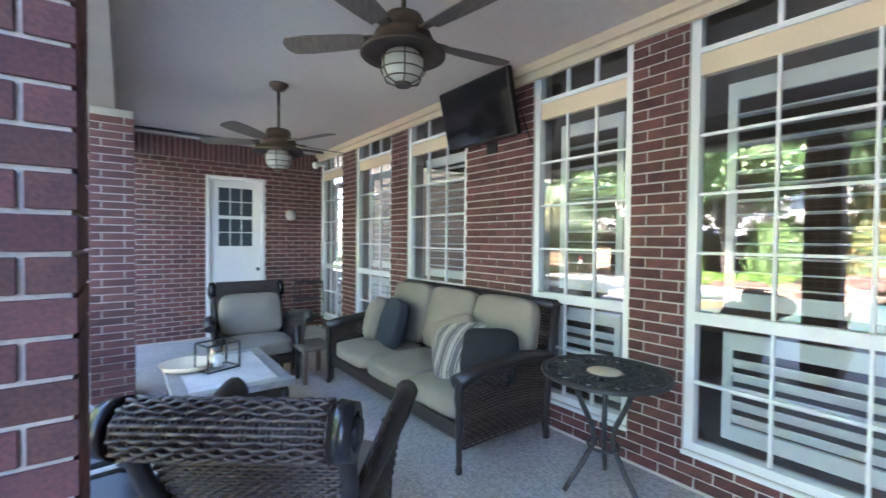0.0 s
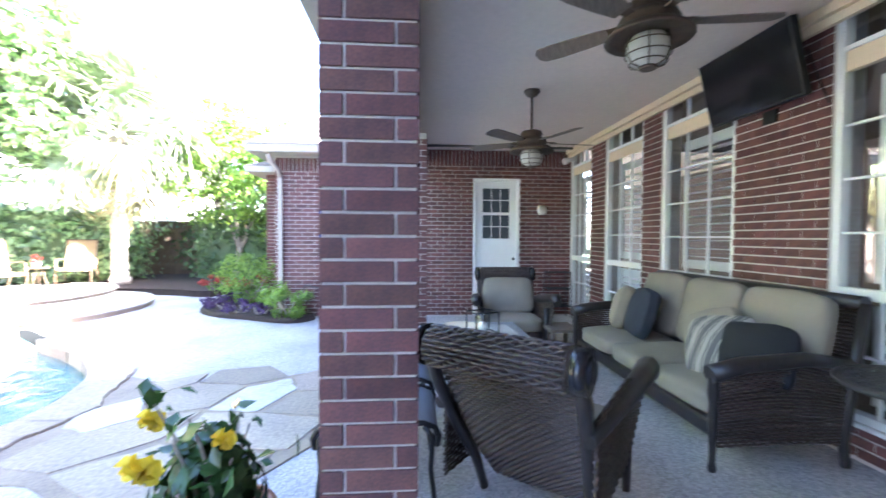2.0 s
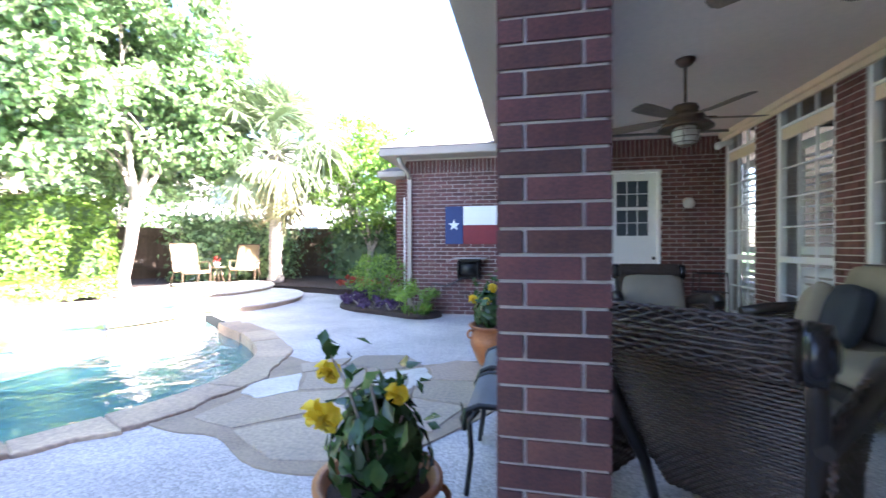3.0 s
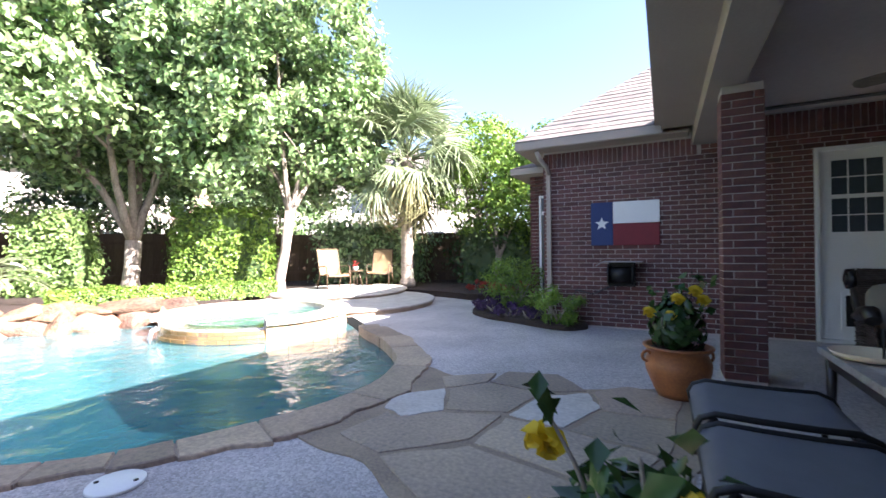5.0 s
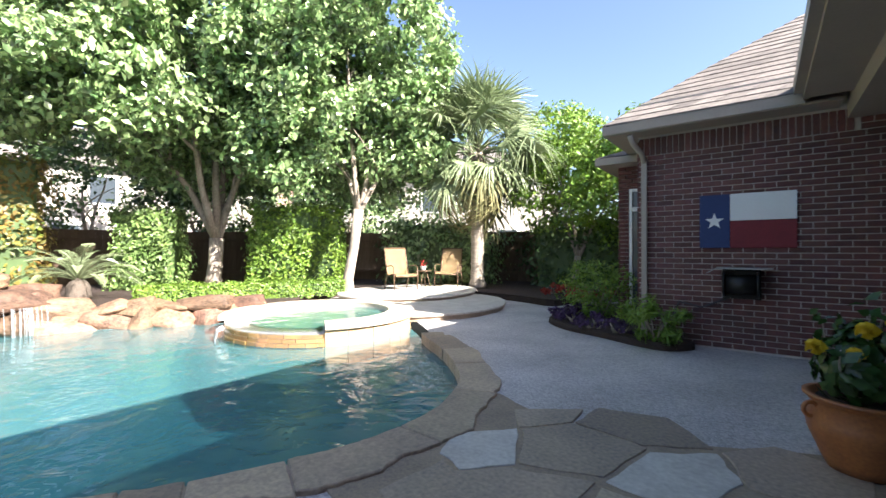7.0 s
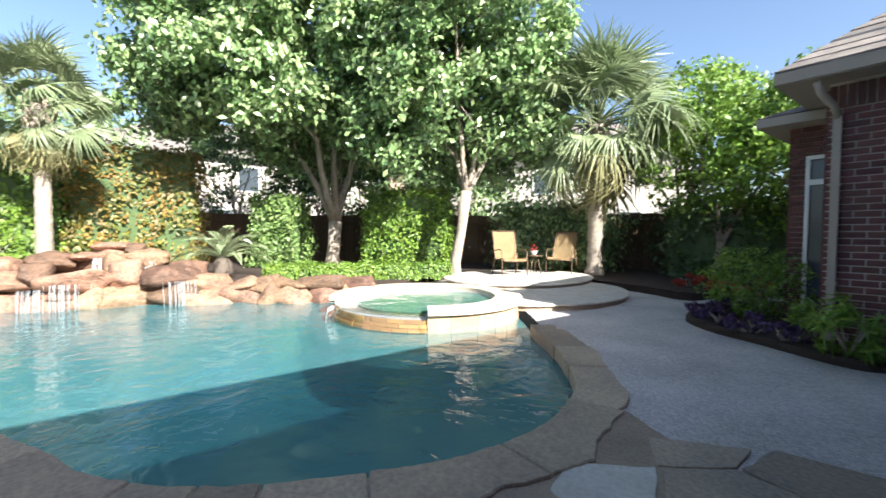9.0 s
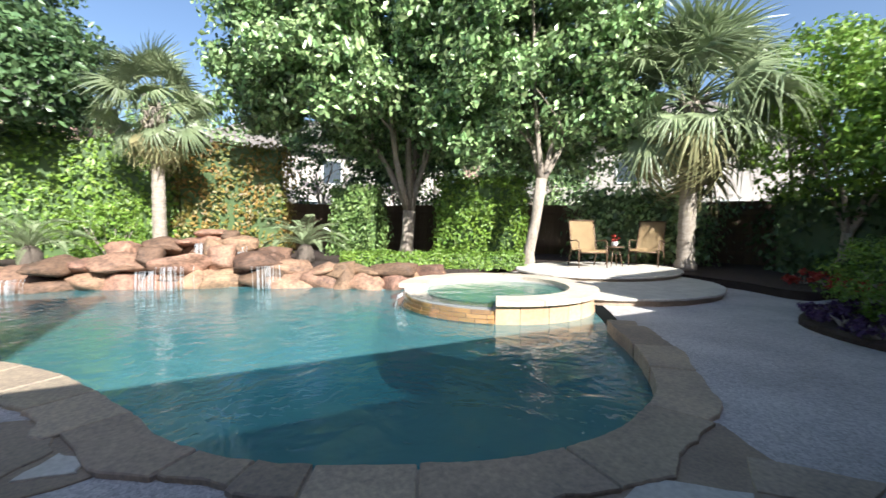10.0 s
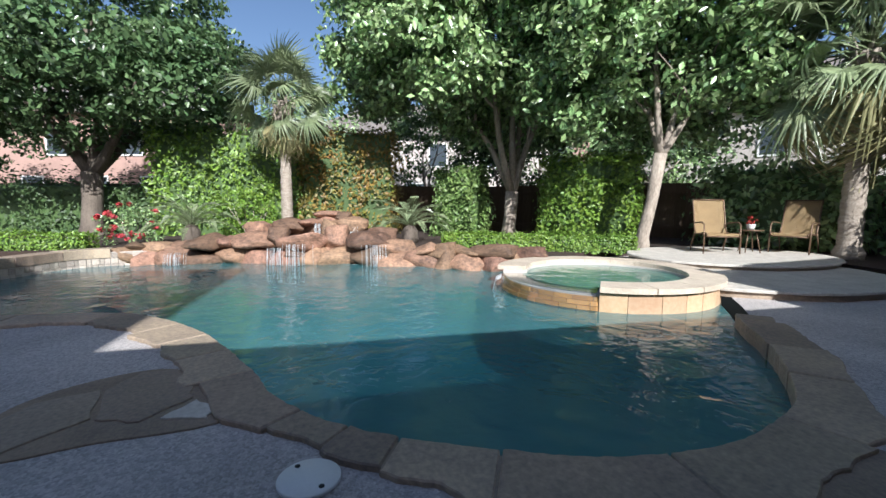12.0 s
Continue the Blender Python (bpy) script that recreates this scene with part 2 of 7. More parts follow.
def speckle(m, scale, low, high):
    """Pebbles: every cell of the surface gets its own shade, with relief."""
    N, L = m.node_tree.nodes, m.node_tree.links
    b = N["Principled BSDF"]
    src = b.inputs["Base Color"].links[0].from_socket
    co = N.new("ShaderNodeTexCoord")
    vo = N.new("ShaderNodeTexVoronoi")
    vo.inputs["Scale"].default_value = scale
    L.new(co.outputs["Object"], vo.inputs["Vector"])
    sep, mr, hs = N.new("ShaderNodeSeparateColor"), N.new("ShaderNodeMapRange"), N.new("ShaderNodeHueSaturation")
    L.new(vo.outputs["Color"], sep.inputs[0])
    mr.inputs["To Min"].default_value, mr.inputs["To Max"].default_value = low, high
    L.new(sep.outputs[0], mr.inputs["Value"])
    L.new(mr.outputs[0], hs.inputs["Value"])
    L.new(src, hs.inputs["Color"])
    L.new(hs.outputs[0], b.inputs["Base Color"])
    bp = N.new("ShaderNodeBump")
    bp.invert = True
    bp.inputs["Strength"].default_value, bp.inputs["Distance"].default_value = 0.7, 0.006
    L.new(vo.outputs["Distance"], bp.inputs["Height"])
    L.new(b.inputs["Normal"].links[0].from_socket, bp.inputs["Normal"])
    L.new(bp.outputs[0], b.inputs["Normal"])


speckle(M["aggregate"], 65, 0.74, 1.18)


def facing_fac(N, L, low, high, power, normal=None):
    """Gloss that rises towards grazing views."""
    lw, pw, mr = N.new("ShaderNodeLayerWeight"), N.new("ShaderNodeMath"), N.new("ShaderNodeMapRange")
    lw.inputs["Blend"].default_value = 0.5
    pw.operation = "POWER"
    pw.inputs[1].default_value = power
    mr.inputs["To Min"].default_value, mr.inputs["To Max"].default_value = low, high
    L.new(lw.outputs["Facing"], pw.inputs[0])
    L.new(pw.outputs[0], mr.inputs["Value"])
    if normal:
        L.new(normal, lw.inputs["Normal"])
    return mr.outputs[0]


def glass_material(name, rough=0.0, tint=(1, 1, 1), gloss=0.1):
    m = bpy.data.materials.new(name)
    m.use_nodes = True
    N, L = m.node_tree.nodes, m.node_tree.links
    N.remove(N["Principled BSDF"])
    t, g, ms = N.new("ShaderNodeBsdfTransparent"), N.new("ShaderNodeBsdfGlossy"), N.new("ShaderNodeMixShader")
    t.inputs["Color"].default_value = (*tint, 1)
    g.inputs["Roughness"].default_value = rough
    L.new(facing_fac(N, L, gloss, 0.9, 4.0), ms.inputs[0])
    L.new(t.outputs[0], ms.inputs[1])
    L.new(g.outputs[0], ms.inputs[2])
    L.new(ms.outputs[0], N["Material Output"].inputs["Surface"])
    return m


M["glass"] = glass_material("window_glass", 0.0, (0.92, 0.96, 0.96), 0.2)
M["lamp_glass"] = glass_material("lamp_glass", 0.05, (0.9, 0.9, 0.88), 0.1)


def water_material(name, body, density_tint):
    m = bpy.data.materials.new(name)
    m.use_nodes = True
    N, L = m.node_tree.nodes, m.node_tree.links
    N.remove(N["Principled BSDF"])
    g, t, ms = N.new("ShaderNodeBsdfGlossy"), N.new("ShaderNodeBsdfTransparent"), N.new("ShaderNodeMixShader")
    g.inputs["Roughness"].default_value = 0.03
    t.inputs["Color"].default_value = (*density_tint, 1)
    d = N.new("ShaderNodeBsdfDiffuse")
    d.inputs["Color"].default_value = (*body, 1)
    m2 = N.new("ShaderNodeMixShader")
    m2.inputs[0].default_value = 0.6
    L.new(t.outputs[0], m2.inputs[1])
    L.new(d.outputs[0], m2.inputs[2])
    co = N.new("ShaderNodeTexCoord")
    n1, n2 = N.new("ShaderNodeTexNoise"), N.new("ShaderNodeTexNoise")
    n1.inputs["Scale"].default_value, n1.inputs["Detail"].default_value, n1.inputs["Distortion"].default_value = 2.6, 3, 0.8
    n2.inputs["Scale"].default_value, n2.inputs["Detail"].default_value = 11, 2
    a = N.new("ShaderNodeMath")
    a.operation = "MULTIPLY_ADD"
    L.new(co.outputs["Object"], n1.inputs["Vector"])
    L.new(co.outputs["Object"], n2.inputs["Vector"])
    L.new(n2.outputs["Fac"], a.inputs[0])
    a.inputs[1].default_value = 0.25
    L.new(n1.outputs["Fac"], a.inputs[2])
    bp = N.new("ShaderNodeBump")
    bp.inputs["Strength"].default_value, bp.inputs["Distance"].default_value = 0.42, 0.05
    L.new(a.outputs[0], bp.inputs["Height"])
    L.new(bp.outputs[0], g.inputs["Normal"])
    L.new(facing_fac(N, L, 0.03, 0.95, 4.0, bp.outputs[0]), ms.inputs[0])
    L.new(m2.outputs[0], ms.inputs[1])
    L.new(g.outputs[0], ms.inputs[2])
    L.new(ms.outputs[0], N["Material Output"].inputs["Surface"])
    return m


M["water"] = water_material("pool_water", (0.09, 0.255, 0.275), (0.27, 0.52, 0.59))
M["spa_water"] = water_material("spa_water", (0.13, 0.30, 0.24), (0.5, 0.75, 0.68))

# ---- plan ----
WX = 4.33          # window wall
EY = 9.05          # end wall and wing wall
CZ = 2.93          # porch ceiling
COURSE, BRICK = 0.069, 0.212
WINDOWS = [(8.13, 9.0, 0.16), (6.63, 7.64, 0.16), (5.15, 6.24, 0.98), (3.44, 4.29, 0.22), (1.85, 3.08, 0.22), (0.1, 1.5, 0.22)]
WTOP = 3.0
COLS = [(1.24, 2.87, 0.29), (1.36, 6.7, 0.32), (1.24, -1.3, 0.29)]

# ---- ground with the pool cut out ----
POOL = [(-3.2, 7.35), (-2.4, 6.78), (-1.72, 6.1), (-1.44, 5.46), (-1.38, 4.95), (-1.47, 4.45), (-1.68, 3.97), (-1.9, 3.55), (-2.3, 3.12),
        (-2.85, 2.84), (-3.3, 2.6), (-3.87, 2.23), (-4.46, 1.67), (-4.74, 1.2), (-4.85, 0.46), (-4.9, -0.6), (-5.3, -1.7), (-6.2, -2.35),
        (-7.3, -2.3), (-8.4, -1.95), (-9.4, -1.55), (-9.75, -0.5), (-9.7, 1.1), (-9.4, 2.3), (-8.6, 4.4), (-7.6, 6.0), (-6.9, 7.2), (-6.2, 8.3), (-5.0, 8.6), (-4.0, 8.0)]
pool = smooth_loop(POOL, 5)
WZ = -0.13


def ring_mesh(bm, inner, outer, z_in, z_out):
    a = [bm.verts.new((p.x, p.y, z_in)) for p in inner]
    b = [bm.verts.new((p.x, p.y, z_out)) for p in outer]
    k = len(a)
    for i in range(k):
        bm.faces.new((a[i], a[(i + 1) % k], b[(i + 1) % k], b[i]))
    return a, b


def fill_loop(bm, pts, z):
    vs = [bm.verts.new((p.x, p.y, z)) for p in pts]
    es = [bm.edges.new((vs[i], vs[(i + 1) % len(vs)])) for i in range(len(vs))]
    bmesh.ops.triangle_fill(bm, use_beauty=True, edges=es)
    return vs


def sheet_with_hole(bm, hole, x0, y0, x1, y1, z):
    outer = [Vector(p) for p in ((x0, y0), (x1, y0), (x1, y1), (x0, y1))]
    a = [bm.verts.new((p.x, p.y, z)) for p in hole]
    b = [bm.verts.new((p.x, p.y, z)) for p in outer]
    es = [bm.edges.new((v[i], v[(i + 1) % len(v)])) for v in (a, b) for i in range(len(v))]
    bmesh.ops.triangle_fill(bm, use_beauty=True, edges=es)
    for f in bm.faces:
        if f.normal.z < 0:
            f.normal_flip()


cope_mid = offset_loop(pool, -0.11)
bm = bmesh.new()
sheet_with_hole(bm, cope_mid, -9.98, -16, 10, 30, -0.02)
structure("pavement", bm, M["aggregate"], "pale exposed-aggregate concrete pool deck and porch floor", "deck")
bm = bmesh.new()
x0, x1, y0, y1 = -9.98, 10, -16, 30
a = [bm.verts.new(p) for p in ((x0, y0, -0.03), (x1, y0, -0.03), (x1, y1, -0.03), (x0, y1, -0.03))]
b = [bm.verts.new(p) for p in ((-400, -400, -0.03), (400, -400, -0.03), (400, 400, -0.03), (-400, 400, -0.03))]
for i in range(4):
    bm.faces.new((b[i], b[(i + 1) % 4], a[(i + 1) % 4], a[i]))
structure("ground", bm, M["grass"], "lawn reaching past the garden to the horizon", "lawn")

# pool shell: sloping floor and walls
bm = bmesh.new()
rings = [(0.0, -0.128), (0.0, -0.5), (0.35, -1.0), (0.9, -1.35), (1.4, -1.6)]
prev = None
cen = Vector((-5.3, 3.2))
for d, z in rings:
    lp = [bm.verts.new((*(p + (cen - p).normalized() * d), z)) for p in pool]
    if prev:
        for i in range(len(lp)):
            f = bm.faces.new((prev[i], prev[(i + 1) % len(lp)], lp[(i + 1) % len(lp)], lp[i]))
            f.smooth = True
    prev = lp
c = bm.verts.new((cen.x, cen.y, -1.9))
for i in range(len(prev)):
    bm.faces.new((prev[i], prev[(i + 1) % len(prev)], c))
structure("pool_shell", bm, M["plaster"], "pale blue-green plaster shell of the free-form pool", "pool")
bm = bmesh.new()
fill_loop(bm, pool, WZ)
structure("water", bm, M["water"], "clear turquoise pool water with small ripples", "water")


# ---- brick work ----
_bricks = {}


def brick_mesh(lx, ly, lz, mat):
    key = (round(lx, 3), round(ly, 3), round(lz, 3), mat)
    if key not in _bricks:
        b = bmesh.new()
        box(b, -lx / 2, -ly / 2, -lz / 2, lx / 2, ly / 2, lz / 2)
        bmesh.ops.bevel(b, geom=[e for e in b.edges], offset=0.0015, segments=1, affect="EDGES")
        me = bpy.data.meshes.new("brick")
        b.to_mesh(me)
        b.free()
        me.materials.append(M[mat])
        _bricks[key] = me
    return _bricks[key]


def lay_bricks(parent, spots, near):
    """spots: centre and size of each brick. The near ones become parts, the others one joined part."""
    rest = []
    count = 0
    for c, s in spots:
        if count < 300 and near(c):
            ob = new("brick", brick_mesh(*s, "brick"))
            ob.location = c
            ob.parent = parent
            count += 1
        else:
            rest.append((c, s))
    if rest:
        vs, fs = [], []
        for c, s in rest:
            k = len(vs)
            for z in (-1, 1):
                for y in (-1, 1):
                    for x in (-1, 1):
                        vs.append((c[0] + x * s[0] / 2, c[1] + y * s[1] / 2, c[2] + z * s[2] / 2))
            fs += [tuple(k + i for i in f) for f in ((0, 2, 3, 1), (4, 5, 7, 6), (0, 1, 5, 4), (2, 6, 7, 3), (0, 4, 6, 2), (1, 3, 7, 5))]
        me = bpy.data.meshes.new("brickwork")
        me.from_pydata(vs, [], fs)
        me.materials.append(M["brick_rest"])
        ob = new("brickwork", me)
        ob.parent = parent
        ob["kind"] = "stuff"


def wall_bricks(u0, u1, z0, z1, holes, axis, at, out, soldier=0.0):
    """Running-bond spots on a wall plane. axis: 'x' for a wall in the plane x = at, running along y; out: the side it faces."""
    spots = []
    d, gap = 0.03, 0.011
    rows = int((z1 - z0) / COURSE)
    for r in range(rows):
        zc = z0 + (r + 0.5) * COURSE
        cuts = [(a, b) for a, b, lo, hi in holes if lo < zc < hi]
        segs, u = [], u0
        for a, b in sorted(cuts):
            if a > u:
                segs.append((u, a))
            u = max(u, b)
        if u < u1:
            segs.append((u, u1))
        for a, b in segs:
            p = math.floor((a - u0) / BRICK) * BRICK + u0 - (BRICK / 2 if r % 2 else 0)
            while p < b:
                q0, q1 = max(p, a), min(p + BRICK, b)
                if q1 - q0 > 0.035:
                    jit = random.uniform(-0.0015, 0.0015)
                    cu, lu = (q0 + q1) / 2, q1 - q0 - gap
                    if axis == "x":
                        spots.append(((at + out * (0.004 + jit), cu, zc), (d, lu, COURSE - gap)))
                    else:
                        spots.append(((cu, at + out * (0.004 + jit), zc), (lu, d, COURSE - gap)))
                p += BRICK
    if soldier:
        p = u0
        while p + 0.06 < u1:
            cu, zc = p + COURSE / 2, z1 + soldier / 2
            spots.append((((at + out * 0.006, cu, zc), (d, COURSE - gap, soldier - gap)) if axis == "x" else
                          ((cu, at + out * 0.006, zc), (COURSE - gap, d, soldier - gap))))
            p += COURSE
    return spots


def wall_boxes(bm, u0, u1, z0, z1, holes, axis, a0, a1):
    """A wall of some thickness a0..a1 with openings through it."""
    us = sorted({u0, u1, *[h[0] for h in holes], *[h[1] for h in holes]})
    for p, q in zip(us, us[1:]):
        spans = sorted((lo, hi) for a, b, lo, hi in holes if a <= p and b >= q)
        z = z0
        for lo, hi in spans + [(z1, z1)]:
            if lo > z + 1e-4:
                if axis == "x":
                    box(bm, a0, p, z, a1, q, lo)
                else:
                    box(bm, p, a0, z, q, a1, lo)
            z = max(z, hi)


def roof_mesh(bm, rows):
    for quad in rows:
        bm.faces.new([bm.verts.new(p) for p in quad])


BRICK_JOBS = []

# window wall
holes = [(a, b, z, WTOP) for a, b, z in WINDOWS]
bm = bmesh.new()
wall_boxes(bm, -3.0, EY, -0.02, CZ + 0.3, holes, "x", WX - 0.010, WX + 0.22)
w_win = structure("wall_east", bm, M["mortar"], "red-brown brick house wall with tall white windows along the porch", "wall")
BRICK_JOBS.append((w_win, wall_bricks(-2.5, EY - 0.012, 0, 2.86, holes, "x", WX, -1), lambda c: 2.4 < c[1] < 6.5))

# end wall and wing wall, one plane
DOOR = (2.57, 3.4, 0.0, 2.42)
bm = bmesh.new()
wall_boxes(bm, -0.82, WX + 0.22, -0.02, 3.2, [DOOR], "y", EY - 0.010, EY + 0.22)
w_end = structure("wall_north", bm, M["mortar"], "red-brown brick wall with soldier course under the eave", "wall")
BRICK_JOBS.append((w_end, wall_bricks(-0.82, WX - 0.012, 0, 36.01 * COURSE, [DOOR], "y", EY, -1) +
                   wall_bricks(-0.82, 1.35, 36 * COURSE, 36 * COURSE, [], "y", EY, -1, soldier=0.24) +
                   wall_bricks(1.36, WX - 0.012, 36 * COURSE, 38.01 * COURSE, [], "y", EY, -1, soldier=0.29), lambda c: c[0] < 1.3 and c[2] > 0.6))
# wing's garden side
bm = bmesh.new()
wall_boxes(bm, EY + 0.22, 17.0, -0.02, 3.0, [], "x", -0.83, -0.6)
w_side = structure("wall_west", bm, M["mortar"], "brick side wall of the projecting house wing", "wall")
BRICK_JOBS.append((w_side, wall_bricks(EY - 0.02, 10.4, 0, 2.7, [], "x", -0.82, -1), lambda c: False))

# bay beyond the wing corner, with its own low eave and a narrow glazed door
BAY_DOOR = (-1.27, -0.90, 0.0, 2.24)
bm = bmesh.new()
wall_boxes(bm, -1.42, -0.84, -0.02, 2.72, [BAY_DOOR], "y", 10.41, 10.6)
box(bm, -1.42, 10.6, -0.02, -1.22, 15.0, 2.72)
w_bay = structure("wall_bay", bm, M["mortar"], "brick bay set back behind the wing corner", "wall")
BRICK_JOBS.append((w_bay, wall_bricks(-1.43, -0.85, 0, 2.7, [BAY_DOOR], "y", 10.40, -1) + wall_bricks(10.4, 15.0, 0, 2.7, [], "x", -1.43, -1), lambda c: False))
bm = bmesh.new()
roof_mesh(bm, [((-1.72, 10.0, 2.745), (-0.84, 10.0, 2.745), (-0.84, 10.9, 3.12)), ((-1.72, 10.0, 2.745), (-0.84, 10.9, 3.12), (-0.84, 15.2, 3.12), (-1.72, 15.2, 2.745))])
bmesh.ops.solidify(bm, geom=bm.faces[:], thickness=0.03)
structure("roof_bay", bm, M["shingle"], "low shingled roof over the bay", "roof")
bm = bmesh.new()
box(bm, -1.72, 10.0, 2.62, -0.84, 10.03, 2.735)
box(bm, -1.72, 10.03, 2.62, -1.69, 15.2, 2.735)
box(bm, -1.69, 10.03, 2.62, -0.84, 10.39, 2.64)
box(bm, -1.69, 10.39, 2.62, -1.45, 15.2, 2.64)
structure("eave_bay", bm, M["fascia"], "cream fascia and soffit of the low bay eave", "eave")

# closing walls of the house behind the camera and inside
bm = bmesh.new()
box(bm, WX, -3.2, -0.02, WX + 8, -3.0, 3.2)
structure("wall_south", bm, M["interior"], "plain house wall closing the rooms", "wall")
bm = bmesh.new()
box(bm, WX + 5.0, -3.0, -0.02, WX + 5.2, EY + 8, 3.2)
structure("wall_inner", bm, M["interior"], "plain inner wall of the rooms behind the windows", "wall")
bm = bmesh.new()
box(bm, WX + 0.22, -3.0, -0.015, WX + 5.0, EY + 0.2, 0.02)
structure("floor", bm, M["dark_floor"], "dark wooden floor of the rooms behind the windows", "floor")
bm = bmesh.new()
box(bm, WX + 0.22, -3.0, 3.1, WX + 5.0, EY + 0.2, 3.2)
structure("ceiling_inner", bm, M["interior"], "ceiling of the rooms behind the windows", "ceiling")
bm = bmesh.new()
box(bm, 1.24, -3.2, CZ, WX + 0.012, EY + 0.012, CZ + 0.1)
structure("ceiling", bm, M["ceil"], "smooth taupe-painted porch ceiling", "ceiling")

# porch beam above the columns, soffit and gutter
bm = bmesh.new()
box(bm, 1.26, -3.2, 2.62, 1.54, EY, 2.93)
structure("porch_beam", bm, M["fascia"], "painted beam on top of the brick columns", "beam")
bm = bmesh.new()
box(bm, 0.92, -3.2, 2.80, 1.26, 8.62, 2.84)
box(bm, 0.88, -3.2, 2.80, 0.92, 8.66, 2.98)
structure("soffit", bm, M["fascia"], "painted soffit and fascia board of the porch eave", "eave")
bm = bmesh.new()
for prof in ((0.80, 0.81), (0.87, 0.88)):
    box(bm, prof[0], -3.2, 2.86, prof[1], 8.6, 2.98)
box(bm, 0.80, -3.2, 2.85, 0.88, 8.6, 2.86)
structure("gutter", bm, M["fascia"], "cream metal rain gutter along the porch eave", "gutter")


PITCH = 0.52
bm = bmesh.new()
roof_mesh(bm, [((0.8, -12.0, 2.99), (WX + 1.5, -12.0, 2.99 + PITCH * (WX + 0.7)), (WX + 1.5, 20, 2.99 + PITCH * (WX + 0.7)), (0.8, 20, 2.99)),
               ((WX + 1.5, -4.0, 5.6), (WX + 9, -4, 2.9), (WX + 9, 20, 2.9), (WX + 1.5, 20, 5.6))])
bmesh.ops.solidify(bm, geom=bm.faces[:], thickness=0.03)
structure("roof", bm, M["shingle"], "weathered brown-grey shingle roof over the porch", "roof")
# taller part of the house behind the camera
bm = bmesh.new()
box(bm, 1.3, -12.0, 3.05, WX + 8, 1.65, 6.5)
structure("wall_upper", bm, M["pink_brick"], "brick upper storey of the house", "wall")
bm = bmesh.new()
roof_mesh(bm, [((0.9, -12.5, 6.5), (0.9, 1.75, 6.5), (6.5, 1.75, 8.6), (6.5, -12.5, 8.6)), ((6.5, -12.5, 8.6), (6.5, 1.75, 8.6), (13, 1.75, 6.5), (13, -12.5, 6.5))])
bmesh.ops.solidify(bm, geom=bm.faces[:], thickness=0.03)
structure("roof_upper", bm, M["shingle"], "shingle roof over the upper storey", "roof")
# unseen wing, added to keep southern sky light off columns and porch
bm = bmesh.new()
box(bm, -0.6, -12.0, -0.02, WX - 0.02, -1.45, 3.04)
structure("wall_light_block", bm, M["pink_brick"], "unseen plain brick wing added behind the porch to dim it", "wall")
# wing: hip roof
ex, ey, ez = -1.2, 8.68, 2.88
bm = bmesh.new()
rx, rz = 3.0, ez + 0.80 * 4.2
roof_mesh(bm, [((ex, ey, ez), (8.0, ey, ez), (8.0, ey + 4.2, rz), (rx, ey + 4.2, rz)),
               ((ex, ey, ez), (rx, ey + 4.2, rz), (rx, 18, rz), (ex, 18, ez))])
bmesh.ops.solidify(bm, geom=bm.faces[:], thickness=0.03)
wing_roof = structure("roof_wing", bm, M["shingle"], "brown-grey shingled hip roof of the house wing", "roof")
rows = bmesh.new()
rng = random.Random(6)
for r in range(34):
    s0, s1 = r / 34, (r + 1.12) / 34
    for face in ("south", "west"):
        u = 0.0
        hi_ = (8.0 - (ex + (rx - ex) * s0)) if face == "south" else 18 - (ey + 4.2 * s0)
        while u < min(hi_, 7.0) - 0.05:
            w = min(rng.uniform(0.22, 0.4), hi_ - u)
            lift = 0.016 + rng.uniform(0, 0.006)
            quad = []
            for s_, uu, dz in ((s0, u, lift), (s0, u + w - 0.006, lift), (s1, u + w - 0.006, 0.005), (s1, u, 0.005)):
                bx, by, bz = ex + (rx - ex) * s_, ey + 4.2 * s_, ez + (rz - ez) * s_ + dz
                quad.append(rows.verts.new((bx + uu, by, bz) if face == "south" else (bx, by + uu, bz)))
            if face == "west":
                quad.reverse()
            low = [rows.verts.new(v.co - Vector((0, 0, 0.02))) for v in quad[:2]] if face == "south" else [rows.verts.new(v.co - Vector((0, 0, 0.02))) for v in quad[2:]]
            rows.faces.new(quad)
            a_, b_ = (quad[0], quad[1]) if face == "south" else (quad[2], quad[3])
            rows.faces.new((low[0], low[1], b_, a_))
            u += w
me = part("shingle_rows", rows, M["shingle"], wing_roof)
me["kind"] = "stuff"
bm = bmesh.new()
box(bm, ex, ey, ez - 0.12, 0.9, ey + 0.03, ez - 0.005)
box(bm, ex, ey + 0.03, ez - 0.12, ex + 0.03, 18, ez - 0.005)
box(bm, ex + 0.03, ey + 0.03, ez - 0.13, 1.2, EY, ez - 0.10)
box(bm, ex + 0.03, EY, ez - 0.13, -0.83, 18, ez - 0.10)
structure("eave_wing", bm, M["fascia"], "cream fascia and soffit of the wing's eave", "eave")

